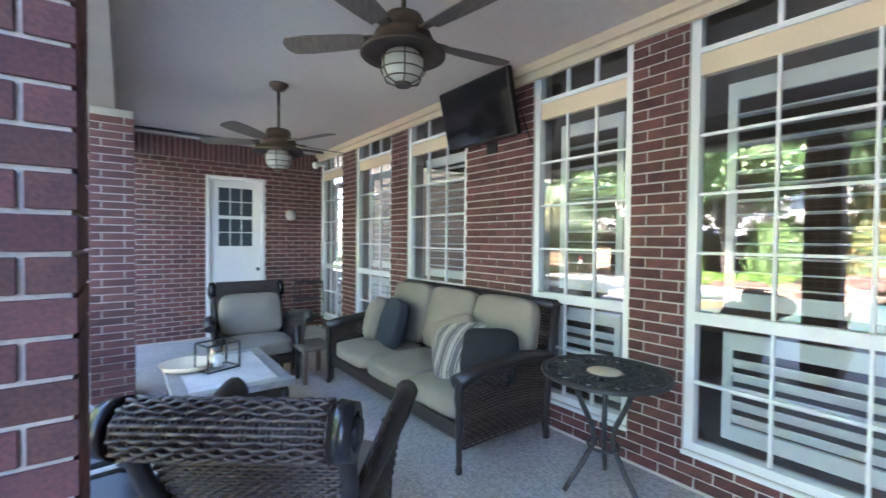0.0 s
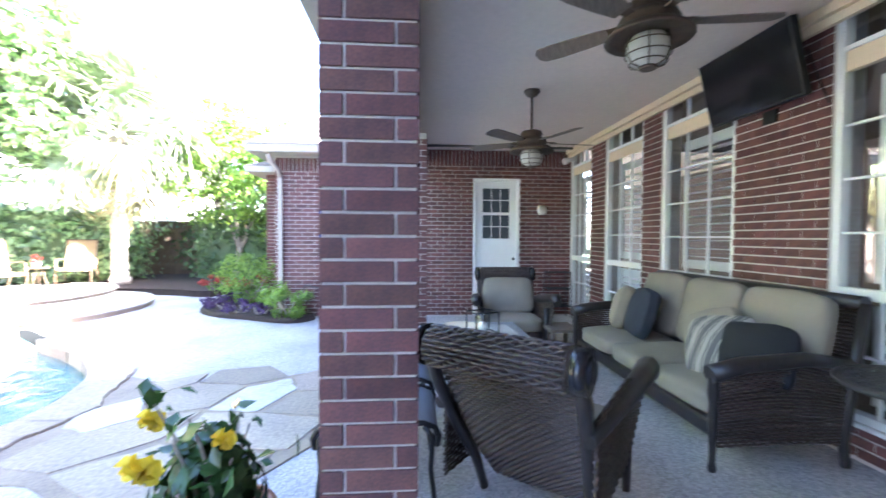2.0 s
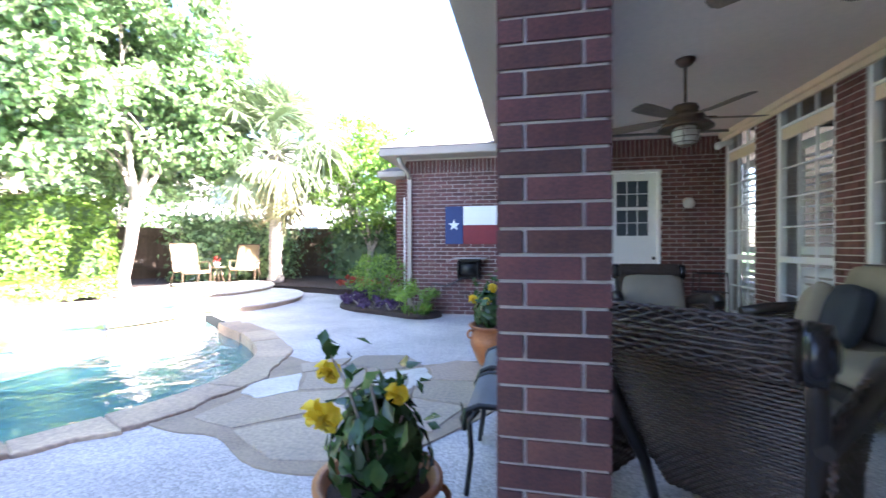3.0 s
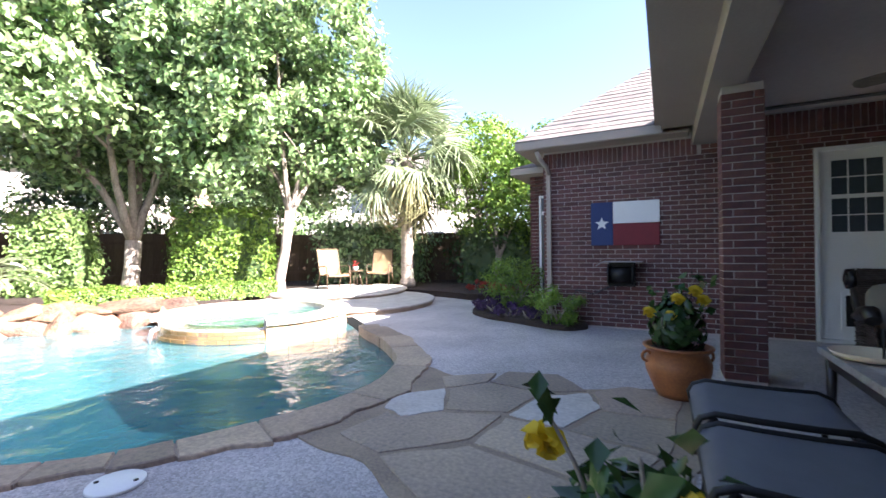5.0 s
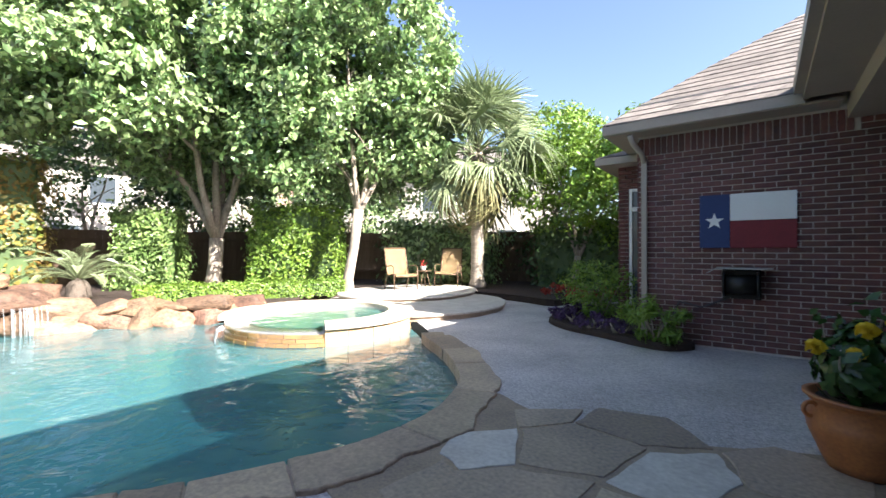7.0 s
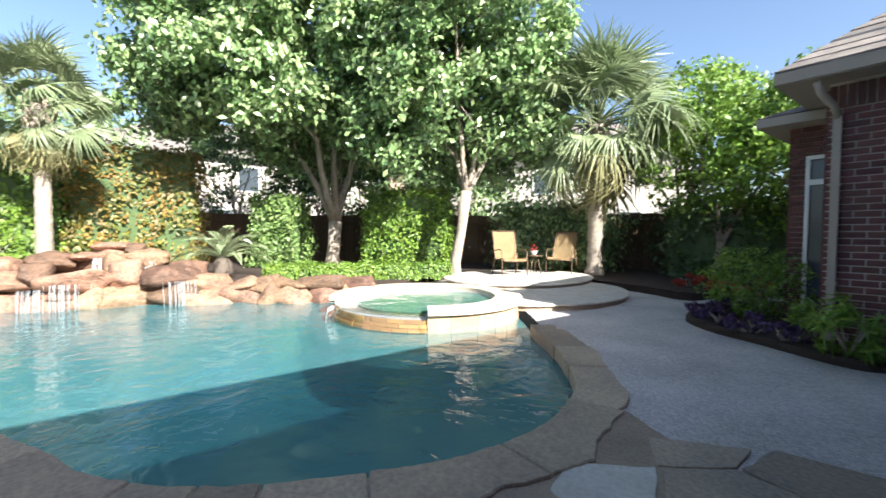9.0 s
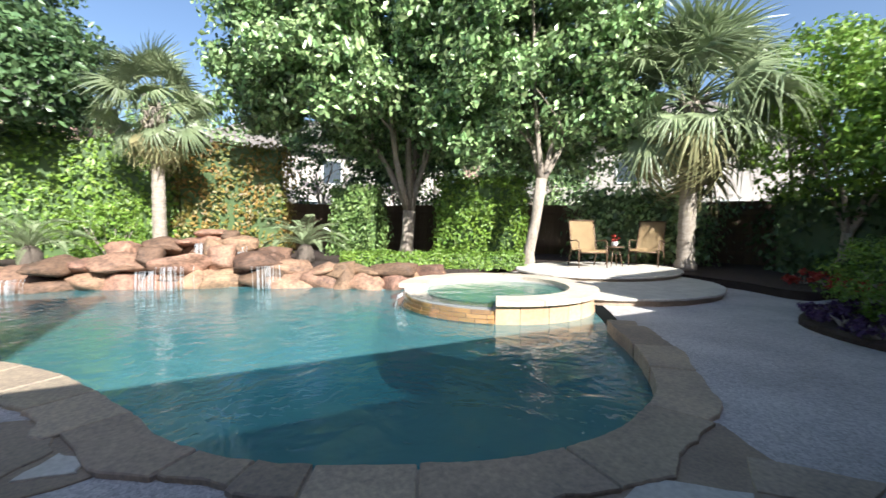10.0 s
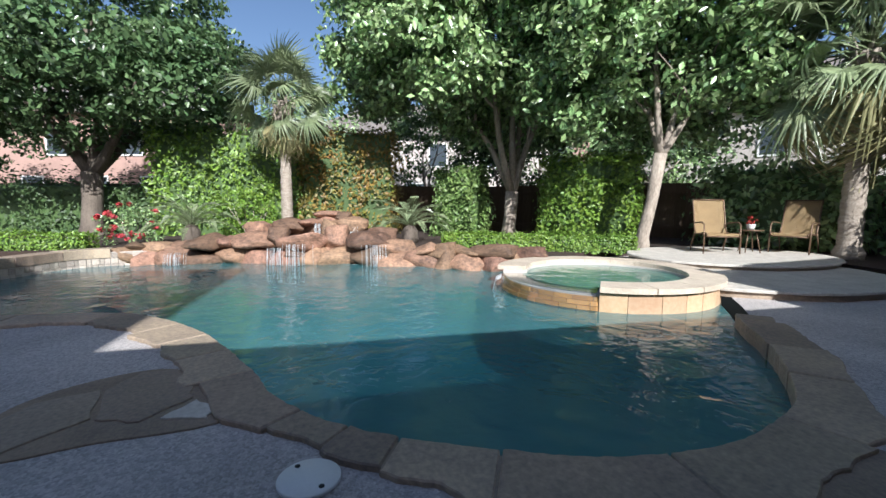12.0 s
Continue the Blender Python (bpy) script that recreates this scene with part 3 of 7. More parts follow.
# columns
for k, (cx, cy, w) in enumerate(COLS):
    g = thing("brick_column", "square red-brown brick porch column", "column", "porch columns")
    b = bmesh.new()
    box(b, cx + 0.008, cy + 0.008, -0.02, cx + w - 0.008, cy + w - 0.008, 2.62)
    part("core", b, M["mortar"], g, "grey mortar core")
    spots = []
    for r in range(int(2.62 / COURSE)):
        zc = (r + 0.5) * COURSE
        cut = w * 0.25 if r % 2 else w * 0.76
        for y in (cy + 0.05, cy + w - 0.05):
            for a_, b_ in ((0, cut), (cut, w)):
                la = 0 if a_ == 0 else 0.0045
                lb = 0 if b_ == w else 0.0045
                spots.append(((cx + (a_ + la + b_ - lb) / 2, y, zc), (b_ - a_ - la - lb, 0.1, COURSE - 0.009)))
        for x in (cx + 0.05, cx + w - 0.05):
            spots.append(((x, cy + w / 2, zc), (0.1, w - 0.2 - 0.018, COURSE - 0.009)))
    BRICK_JOBS.append((g, spots, lambda c: True))

# ---- foliage tools ----
def leaf_cloud(name, centres, outward, size, mat, parent=None, label="", aspect=0.55, up=0.35, seed=1, spread=0.9):
    """Many small folded leaves, one mesh. outward: the way each leaf tends to face."""
    rng = np.random.default_rng(seed)
    n = len(centres)
    nrm = outward + rng.normal(0, spread, (n, 3)) + np.array([0, 0, up])
    nrm /= np.linalg.norm(nrm, axis=1)[:, None] + 1e-9
    t = rng.normal(0, 1, (n, 3)) + np.array([0, 0, -0.7])
    t -= (t * nrm).sum(1)[:, None] * nrm
    t /= np.linalg.norm(t, axis=1)[:, None] + 1e-9
    s = np.cross(nrm, t)
    L = (size * rng.uniform(0.6, 1.3, n))[:, None]
    W = L * aspect
    base, tip = centres - t * L * 0.5, centres + t * L * 0.5
    lft, rgt = centres - s * W * 0.5 + nrm * W * 0.18, centres + s * W * 0.5 + nrm * W * 0.18
    vs = np.stack([base, lft, tip, rgt], 1).reshape(-1, 3)
    k = np.arange(n)[:, None] * 4
    fs = np.concatenate([k + np.array([[0, 2, 1]]), k + np.array([[0, 3, 2]])], 1).reshape(-1, 3)
    me = bpy.data.meshes.new(name)
    me.vertices.add(len(vs))
    me.vertices.foreach_set("co", vs.astype(np.float32).ravel())
    me.loops.add(len(fs) * 3)
    me.loops.foreach_set("vertex_index", fs.astype(np.int32).ravel())
    me.polygons.add(len(fs))
    me.polygons.foreach_set("loop_start", np.arange(0, len(fs) * 3, 3, dtype=np.int32))
    me.update(calc_edges=True)
    me.materials.append(mat)
    ob = new(name, me)
    if parent:
        ob.parent = parent
    if label:
        ob["label"] = label
    return ob


def clumps(lobes, per, seed, clump=0.55, shell=0.75):
    """Leaf places: clumps spread over the skins of some ellipsoid lobes (centre, radii, number of clumps)."""
    rng = np.random.default_rng(seed)
    P, O = [], []
    for c, r, k in lobes:
        d = rng.normal(0, 1, (k, 3))
        d /= np.linalg.norm(d, axis=1)[:, None]
        rad = shell + (1.08 - shell) * rng.random((k, 1)) ** 0.6
        cen = np.array(c) + d * np.array(r) * rad
        for i in range(k):
            m = int(per * rng.uniform(0.6, 1.4))
            e = rng.normal(0, 1, (m, 3))
            e /= np.linalg.norm(e, axis=1)[:, None]
            cl = clump * rng.uniform(0.6, 1.3)
            P.append(cen[i] + e * cl * rng.uniform(0.35, 1.0, (m, 1)) * np.array([1, 1, 0.75]))
            O.append(0.5 * d[i] + 0.8 * e)
    return np.concatenate(P), np.concatenate(O)


def limb(bm, p0, p1, r0, r1, bend, rng, k=5):
    p0, p1 = Vector(p0), Vector(p1)
    side = Vector((rng.uniform(-1, 1), rng.uniform(-1, 1), 0)) * bend
    pts = [p0.lerp(p1, i / k) + side * math.sin(math.pi * i / k) + Vector((rng.uniform(-1, 1), rng.uniform(-1, 1), 0)) * r1 * 0.4 for i in range(k + 1)]
    tube(bm, pts, [r0 + (r1 - r0) * i / k for i in range(k + 1)], 9)
    return pts


def broad_tree(label, x, y, z, fork, trunk_r, heads, lobes, per, leaf, mat, seed, clump=0.55, bark="bark", lean=(0, 0), bare=None):
    """bare: (y0, y1, x, z) thins leaves below a slope that rises to the sunny side from height z at x, so that sun
    reaches the hedge behind.
    """
    g = thing("tree", label, "tree", "", x, y, z)
    rng = random.Random(seed)
    bm = bmesh.new()
    top = Vector((rng.uniform(-0.15, 0.15) + lean[0], rng.uniform(-0.15, 0.15) + lean[1], fork))
    tube(bm, [(0, 0, -0.1), (0, 0, 0.05), (0.01, 0, 0.35), top * 0.55, top + Vector((0, 0, 0.1))],
         [trunk_r * 1.5, trunk_r * 1.3, trunk_r, trunk_r * 0.92, trunk_r * 0.98], 14)
    part("trunk", bm, M[bark], g, "grey-brown bark trunk")
    for h in heads:
        bm = bmesh.new()
        pts = limb(bm, top, h, trunk_r * 0.6, trunk_r * 0.16, 0.25, rng)
        for q in range(3):
            a = pts[2 + q]
            b = a + Vector((rng.uniform(-1.3, 1.3), rng.uniform(-1.3, 1.3), rng.uniform(0.7, 1.5)))
            limb(bm, a, b, trunk_r * 0.25, trunk_r * 0.07, 0.2, rng, 4)
        part("limb", bm, M[bark], g)
    P, O = clumps(lobes, per, seed, clump)
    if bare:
        # most leaves on the sun's path to the hedge are left out
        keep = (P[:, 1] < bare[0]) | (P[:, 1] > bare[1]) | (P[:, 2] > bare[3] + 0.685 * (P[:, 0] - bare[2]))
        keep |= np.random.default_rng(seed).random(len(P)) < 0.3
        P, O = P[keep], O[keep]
    leaf_cloud("crown", P, O, leaf, mat, g, "dense glossy green crown", seed=seed)
    return g


def hedge_points(x0, y0, x1, y1, w, h, n, seed, rag=0.09):
    """Leaf places on the top and sides of a clipped hedge from one end to the other."""
    rng = np.random.default_rng(seed)
    a, b = np.array([x0, y0]), np.array([x1, y1])
    d = (b - a) / np.linalg.norm(b - a)
    s = np.array([-d[1], d[0]])
    L = np.linalg.norm(b - a)
    areas = np.array([L * w, L * h, L * h, w * h, w * h])
    pick = rng.choice(5, n, p=areas / areas.sum())
    u, v = rng.random(n), rng.random(n)
    al = np.where(pick < 3, u * L, np.where(pick == 3, 0, L))
    ac = np.where(pick == 0, (v - 0.5) * w, np.where(pick == 1, -w / 2, np.where(pick == 2, w / 2, (u - 0.5) * w)))
    zz = np.where(pick == 0, h, v * h)
    bump = np.array([noise.noise(Vector((al[i] * 1.7 + seed, ac[i] * 1.7, zz[i] * 1.7))) for i in range(n)])
    N = np.zeros((n, 3))
    N[:, :2] += np.where(pick == 1, -1, np.where(pick == 2, 1, 0))[:, None] * s
    N[:, :2] += np.where(pick == 3, -1, np.where(pick == 4, 1, 0))[:, None] * d
    N[:, 2] = pick == 0
    P = np.zeros((n, 3))
    P[:, :2] = a + al[:, None] * d + ac[:, None] * s
    P[:, 2] = zz
    P += N * (bump[:, None] * rag * 2 + rng.normal(0, rag * 0.5, (n, 1)))
    P += rng.normal(0, rag * 0.35, (n, 3))
    return P, N


def hedge(label, x0, y0, x1, y1, w, h, z, n, leaf, mat, seed, rag=0.09, name="hedge"):
    g = thing(name, label, name, "", 0, 0, z)
    bm = bmesh.new()
    a, b = Vector((x0, y0)), Vector((x1, y1))
    d = (b - a).normalized()
    ang = math.atan2(d.y, d.x)
    L = (b - a).length
    m = Matrix.Translation((*((a + b) / 2), 0)) @ Matrix.Rotation(ang, 4, "Z")
    # solid box, so the gaps between the leaves read dark
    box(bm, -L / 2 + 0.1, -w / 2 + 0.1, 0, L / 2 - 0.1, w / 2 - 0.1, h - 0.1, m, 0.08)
    part("twig_core", bm, M["leaf_dark"], g, "solid dark green box inside the leaves")
    P, N = hedge_points(x0, y0, x1, y1, w, h, n, seed, rag)
    leaf_cloud("leaves", P, N, leaf, mat, g, seed=seed, spread=0.38)
    return g


def shrub(label, x, y, z, rx, rz, n, leaf, mat, seed, name="shrub", aspect=0.55, cat="shrub"):
    g = thing(name, label, cat, "", x, y, z)
    rng = random.Random(seed)
    bm = bmesh.new()
    for k in range(6):
        a = 2 * math.pi * k / 6
        limb(bm, (0, 0, -0.03), (math.cos(a) * rx * 0.55, math.sin(a) * rx * 0.55, rz * 1.2), 0.018, 0.006, 0.05, rng, 3)
    part("stem", bm, M["bark"], g)
    P, O = clumps([((0, 0, rz), (rx, rx, rz), max(8, n // 40))], 40, seed, rx * 0.32, 0.55)
    P[:, 2] = np.maximum(P[:, 2], 0.02)
    leaf_cloud("leaves", P, O, leaf, mat, g, seed=seed, aspect=aspect)
    return g


def fan_frond_mesh(seed, petiole=0.8, blade=0.75, segs=36, mat="palm", hang=1.0):
    """A fan leaf: stalk, then a folded fan of narrow strips whose tips droop."""
    rng = random.Random(seed)
    bm = bmesh.new()
    tube(bm, [(0, 0, 0), (petiole * 0.5, 0, 0.06), (petiole, 0, 0.02)], [0.022, 0.014, 0.009], 5)
    for i in range(segs):
        a = radians(-118 + 236 * i / (segs - 1) + rng.uniform(-2.5, 2.5))
        ln = blade * (0.72 + 0.28 * math.cos(a * 0.6)) * rng.uniform(0.9, 1.08)
        d = Vector((math.cos(a), math.sin(a), 0))
        s = Vector((-math.sin(a), math.cos(a), 0))
        droop = rng.uniform(0.3, 1.0) * hang
        prev = None
        for f, w in ((0.02, 0.007), (0.38, 0.02), (0.7, 0.011), (1.0, 0.002)):
            c = Vector((petiole, 0, 0.02)) + d * ln * f * (1 - 0.25 * f * droop) + Vector((0, 0, 0.05 * f - droop * ln * max(0, f - 0.35) ** 1.4 * 1.3))
            pr = [bm.verts.new(c - s * w), bm.verts.new(c + Vector((0, 0, w * 0.5))), bm.verts.new(c + s * w)]
            if prev:
                bm.faces.new((prev[0], prev[1], pr[1], pr[0]))
                bm.faces.new((prev[1], prev[2], pr[2], pr[1]))
            prev = pr
    me = bpy.data.meshes.new("frond")
    bm.to_mesh(me)
    bm.free()
    me.materials.append(M[mat])
    return me


FANS = [fan_frond_mesh(3), fan_frond_mesh(8, 0.9, 0.8, 34), fan_frond_mesh(12, 0.7, 0.7, 38)]
OLD_FANS = [fan_frond_mesh(21, 0.75, 0.72, 30, "palm_old", 1.6), fan_frond_mesh(27, 0.85, 0.7, 28, "palm_old", 2.0)]


def fan_palm(label, x, y, z, h, r, size, fronds, seed):
    g = thing("palm_tree", label, "palm tree", "", x, y, z)
    rng = random.Random(seed)
    bm = bmesh.new()
    prof = []
    k = 26
    for i in range(k + 1):
        f = i / k
        prof.append((r * (1.25 - 0.3 * f + 0.12 * (i % 2)) * (1.25 if f < 0.05 else 1) * (1.35 if f > 0.8 else 1), h * f))
    lathe(bm, prof, 14)
    part("trunk", bm, M["palm_bark"], g, "pale ringed palm trunk")
    bm = bmesh.new()
    for i in range(40):
        a, zz = rng.uniform(0, 6.28), h * rng.uniform(0.72, 1.0)
        p = Vector((math.cos(a) * r, math.sin(a) * r, zz))
        tube(bm, [p, p + Vector((math.cos(a) * 0.12, math.sin(a) * 0.12, 0.22)), p + Vector((math.cos(a) * 0.2, math.sin(a) * 0.2, 0.42))], [0.04, 0.025, 0.012], 5)
    part("leaf_base_skirt", bm, M["palm_bark"], g, "old cut leaf bases")
    for i in range(fronds):
        f = (i + 0.5) / fronds
        el = 88 - 160 * f + rng.uniform(-14, 14)
        ob = new("frond", FANS[i % 3] if f < 0.82 else OLD_FANS[i % 2])
        ob.parent = g
        sc = size * rng.uniform(0.85, 1.12)
        ob.matrix_local = Matrix.Translation((0, 0, h + 0.1 - 0.2 * f)) @ Matrix.Rotation(i * 2.39996 + rng.uniform(-0.2, 0.2), 4, "Z") @ \
            Matrix.Rotation(radians(-el), 4, "Y") @ Matrix.Rotation(rng.uniform(-0.9, 0.9), 4, "X") @ Matrix.Scale(sc, 4)
    return g


def feather_frond_mesh(seed, length=1.15):
    rng = random.Random(seed)
    bm = bmesh.new()
    pts = [Vector((length * t, 0, 0.75 * t - 0.95 * t * t)) for t in [i / 8 for i in range(9)]]
    tube(bm, pts, [0.014 - 0.0012 * i for i in range(9)], 5)
    for i in range(34):
        t = 0.12 + 0.86 * i / 33
        c = Vector((length * t, 0, 0.75 * t - 0.95 * t * t))
        ln = 0.2 * math.sin(math.pi * min(1, t * 0.85 + 0.14)) * rng.uniform(0.9, 1.1)
        for sgn in (-1, 1):
            d = Vector((0.45, sgn * 0.8, 0.35)).normalized()
            w = Vector((0.0045, 0, 0))
            bm.faces.new([bm.verts.new(p) for p in (c - w, c + w, c + d * ln * 0.6 + w, c + d * ln + Vector((0, 0, -0.04)), c + d * ln * 0.6 - w)])
    me = bpy.data.meshes.new("frond")
    bm.to_mesh(me)
    bm.free()
    me.materials.append(M["palm"])
    return me


FEATHERS = [feather_frond_mesh(2, 1.25), feather_frond_mesh(5, 1.1)]


def cycad(label, x, y, z, size, seed, n=26):
    g = thing("sago_palm", label, "sago palm", "", x, y, z)
    rng = random.Random(seed)
    bm = bmesh.new()
    lathe(bm, [(0.2, 0), (0.24, 0.1), (0.21, 0.22), (0.22, 0.3), (0.15, 0.42), (0.05, 0.5)], 12)
    part("trunk", bm, M["brown_shaded_bark"], g, "short shaggy trunk")
    for i in range(n):
        ob = new("frond", FEATHERS[i % 2])
        ob.parent = g
        ob.matrix_local = Matrix.Translation((0, 0, 0.42)) @ Matrix.Rotation(i * 2.39996, 4, "Z") @ Matrix.Rotation(radians(-(50 - 55 * i / n) + rng.uniform(-6, 6)), 4, "Y") @ Matrix.Scale(size * rng.uniform(0.85, 1.1), 4)
    return g


# ---- coping of pool stones ----
coping = thing("pool_coping", "irregular tan flagstone coping round the pool", "coping")
rng = random.Random(4)
loop = smooth_loop(POOL, 12)
out = offset_loop(loop, -0.34)
# narrower stones beside the skimmer
out = [p + (q - p) * (1 - 0.44 * math.exp(-((p - Vector((-1.95, 3.4))).length / 0.6) ** 2)) for p, q in zip(loop, out)]
M["coping_joint"] = material("coping_joint", (0.36, 0.29, 0.22), 0.9, color2=(0.22, 0.175, 0.14), scale=3, fine=60, bump=0.4)
k, i = len(loop), 0
STONES = []
while i < k:
    n = rng.randint(7, 19)
    j = min(i + n, k)
    pin = [loop[q % k] for q in range(i, j + 1)]
    shove = rng.uniform(-0.08, 0.08)
    pout = [out[q % k] + (out[q % k] - loop[q % k]) * (shove + 0.10 * math.sin(q * 0.35 + i) + 0.04 * math.sin(q * 0.8 + i) + rng.uniform(-0.03, 0.03)) for q in range(i, j + 1)]
    STONES.append((pin, pout))
    i = j


def slab(bm, pts, z0, z1, shrink=0.008, bevel=0.008):
    c = sum(pts, Vector((0, 0))) / len(pts)
    q = [p + (c - p).normalized() * shrink for p in pts]
    lo = [bm.verts.new((p.x, p.y, z0)) for p in q]
    hi = [bm.verts.new((p.x, p.y, z1 - bevel)) for p in q]
    tp = [bm.verts.new((*(p + (c - p).normalized() * bevel), z1)) for p in q]
    n = len(q)
    for a, b in ((lo, hi), (hi, tp)):
        for t in range(n):
            bm.faces.new((a[t], a[(t + 1) % n], b[(t + 1) % n], b[t]))
    bm.faces.new(lo[::-1])
    bm.faces.new(tp)
    bmesh.ops.recalc_face_normals(bm, faces=bm.faces[:])


for pin, pout in STONES:
    mid = pin[len(pin) // 2]
    if mid.x < -6.6 and mid.y > -0.9 or mid.y > 7.6:
        continue
    bm = bmesh.new()
    raised = 0.2 if mid.x < -6.6 else 0.0
    slab(bm, [p + (q - p).normalized() * (-0.035 + rng.uniform(-0.006, 0.006)) for p, q in zip(pin, pout)] + pout[::-1], -0.16 + raised, 0.012 + raised + rng.uniform(-0.003, 0.004))
    part("stone", bm, M["stone"], coping)
    bm = bmesh.new()
    slab(bm, [p + (q - p) * 0.03 for p, q in zip(pin, pout)] + [p + (q - p) * 0.95 for p, q in zip(pin, pout)][::-1], -0.04 + raised, 0.003 + raised, 0.0, 0.001)
    part("mortar_bed", bm, M["coping_joint"], coping)

# flagstones let into the deck beside the pool
def rough_edge(pts, seed):
    """Broken stone edges: each side split and pushed about a little."""
    r_ = random.Random(seed)
    o = []
    for a_, b2 in zip(pts, pts[1:] + pts[:1]):
        for t in (0.0, 0.22, 0.5, 0.78):
            j_ = 0.0 if t == 0 else 0.014
            o.append(a_.lerp(b2, t) + Vector((r_.uniform(-j_, j_), r_.uniform(-j_, j_))))
    return o


M["joint"] = material("joint_grout", (0.38, 0.29, 0.20), 0.9, color2=(0.21, 0.165, 0.125), scale=3, fine=60, bump=0.5)
paving = thing("flagstone_patch", "large irregular flagstones set into the concrete deck", "flagstone paving")
FLAGS = [((-1.08, 5.06), (-0.78, 5.38), (-0.57, 4.95), (-0.78, 4.72), (-0.98, 4.8)),
         ((-0.1, 5.08), (0.01, 5.56), (0.33, 5.78), (0.46, 5.48), (0.29, 5.03)),
         ((-0.74, 5.4), (-0.5, 5.7), (-0.02, 5.6), (-0.13, 5.12), (-0.55, 4.98)),
         ((-0.95, 5.68), (-0.78, 5.42), (-0.53, 5.72), (-0.55, 6.0)),
         ((-0.92, 4.75), (-0.8, 4.68), (-0.55, 4.9), (-0.15, 5.03), (-0.2, 4.6), (-0.6, 4.2), (-0.98, 4.3)),
         ((0.36, 5.82), (0.5, 5.46), (0.95, 5.5), (1.0, 6.0), (0.6, 6.1)),
         ((-0.5, 5.74), (-0.05, 5.64), (0.3, 5.84), (0.0, 6.2), (-0.45, 6.1)),
         ((0.34, 5.0), (0.5, 5.42), (0.95, 5.45), (0.9, 4.9)),
         ((-0.14, 4.55), (-0.1, 5.0), (0.28, 4.98), (0.86, 4.85), (0.7, 4.4)),
         ((-0.56, 4.16), (-0.16, 4.5), (0.62, 4.34), (0.45, 3.98), (-0.1, 3.88)),
         ((-3.02, 2.36), (-3.0, 2.15), (-2.75, 2.07), (-2.36, 2.2), (-2.29, 2.43), (-2.54, 2.6), (-2.82, 2.5)),
         ((-2.49, 2.64), (-2.37, 2.76), (-2.26, 2.76), (-2.3, 2.53)),
         ((-2.38, 2.16), (-2.75, 2.03), (-2.63, 1.77), (-2.44, 1.73), (-2.11, 1.95))]
bm = bmesh.new()
slab(bm, smooth_loop([(-1.3, 5.9), (-0.9, 5.78), (-0.3, 5.7), (0.3, 5.9), (1.0, 6.15), (1.2, 5.2), (0.75, 4.3), (0.4, 3.85), (-0.15, 3.8), (-0.62, 4.08), (-1.0, 4.1), (-1.4, 4.3), (-1.3, 5.0)], 4), -0.06, -0.008, 0.0, 0.004)
part("joint_bed", bm, M["joint"], paving, "brown grouted joint bed")
bm = bmesh.new()
slab(bm, smooth_loop([(-3.0, 2.42), (-2.5, 2.8), (-2.2, 2.82), (-2.12, 2.3), (-2.05, 1.9), (-2.45, 1.66), (-2.8, 1.75), (-3.05, 2.1)], 4), -0.06, -0.010, 0.0, 0.004)
part("joint_bed", bm, M["joint"], paving, "brown grouted joint bed")
for n, f in enumerate(FLAGS):
    bm = bmesh.new()
    slab(bm, rough_edge([Vector(p) for p in f], n), -0.05, 0.0, -0.006, 0.004)
    part("stone", bm, M["pale_stone"] if n in (0, 1, 11) else M["stone"], paving)

# ---- raised spa ----
SC, SR = Vector((-5.5, 7.3)), 1.52
spa = thing("raised_spa", "round raised stone spa with a spillway into the pool", "spa", "", SC.x, SC.y, 0)


def arc_block(bm, a0, a1, r0, r1, z0, z1, n=8, r1b=None):
    r1b = r1 if r1b is None else r1b
    cols = []
    for i in range(n + 1):
        a = a0 + (a1 - a0) * i / n
        c, s = math.cos(a), math.sin(a)
        cols.append([bm.verts.new((r * c, r * s, z)) for r, z in ((r0, z0), (r1b, z0), (r1, z1), (r0, z1))])
    for p, q in zip(cols, cols[1:]):
        for t in range(4):
            bm.faces.new((p[t], q[t], q[(t + 1) % 4], p[(t + 1) % 4]))
    bm.faces.new(cols[0][::-1])
    bm.faces.new(cols[-1])
    bmesh.ops.recalc_face_normals(bm, faces=bm.faces[:])


SP0, SP1 = radians(-112), radians(-35)
bm = bmesh.new()
arc_block(bm, SP1, SP0 + 2 * math.pi, 1.12, SR - 0.03, -0.6, 0.115, 48)
part("wall", bm, M["mortar"], spa)
bm = bmesh.new()
arc_block(bm, SP0, SP1, 1.12, SR - 0.06, -0.6, 0.05, 20, SR + 0.05)
part("spillway_wall", bm, M["mortar"], spa)
rng = random.Random(11)
a = SP1
M["veneer"] = material("spa_veneer", (0.50, 0.31, 0.17), 0.7, color2=(0.60, 0.44, 0.28), scale=2.5, fine=25, objects=0.22, bump=0.35, bump_scale=25, bump_dist=0.008)
M["spill"] = material("spill_stone", (0.55, 0.31, 0.10), 0.4, color2=(0.38, 0.22, 0.09), scale=6, fine=40, objects=0.25, bump=0.4, bump_scale=30)
while a < SP1 + radians(160):
    da = rng.uniform(0.16, 0.27)
    bm = bmesh.new()
    arc_block(bm, a + 0.002, a + da - 0.002, SR - 0.04, SR + rng.uniform(-0.004, 0.006), -0.4, 0.11, 4)
    part("veneer_stone", bm, M["veneer"], spa)
    a += da
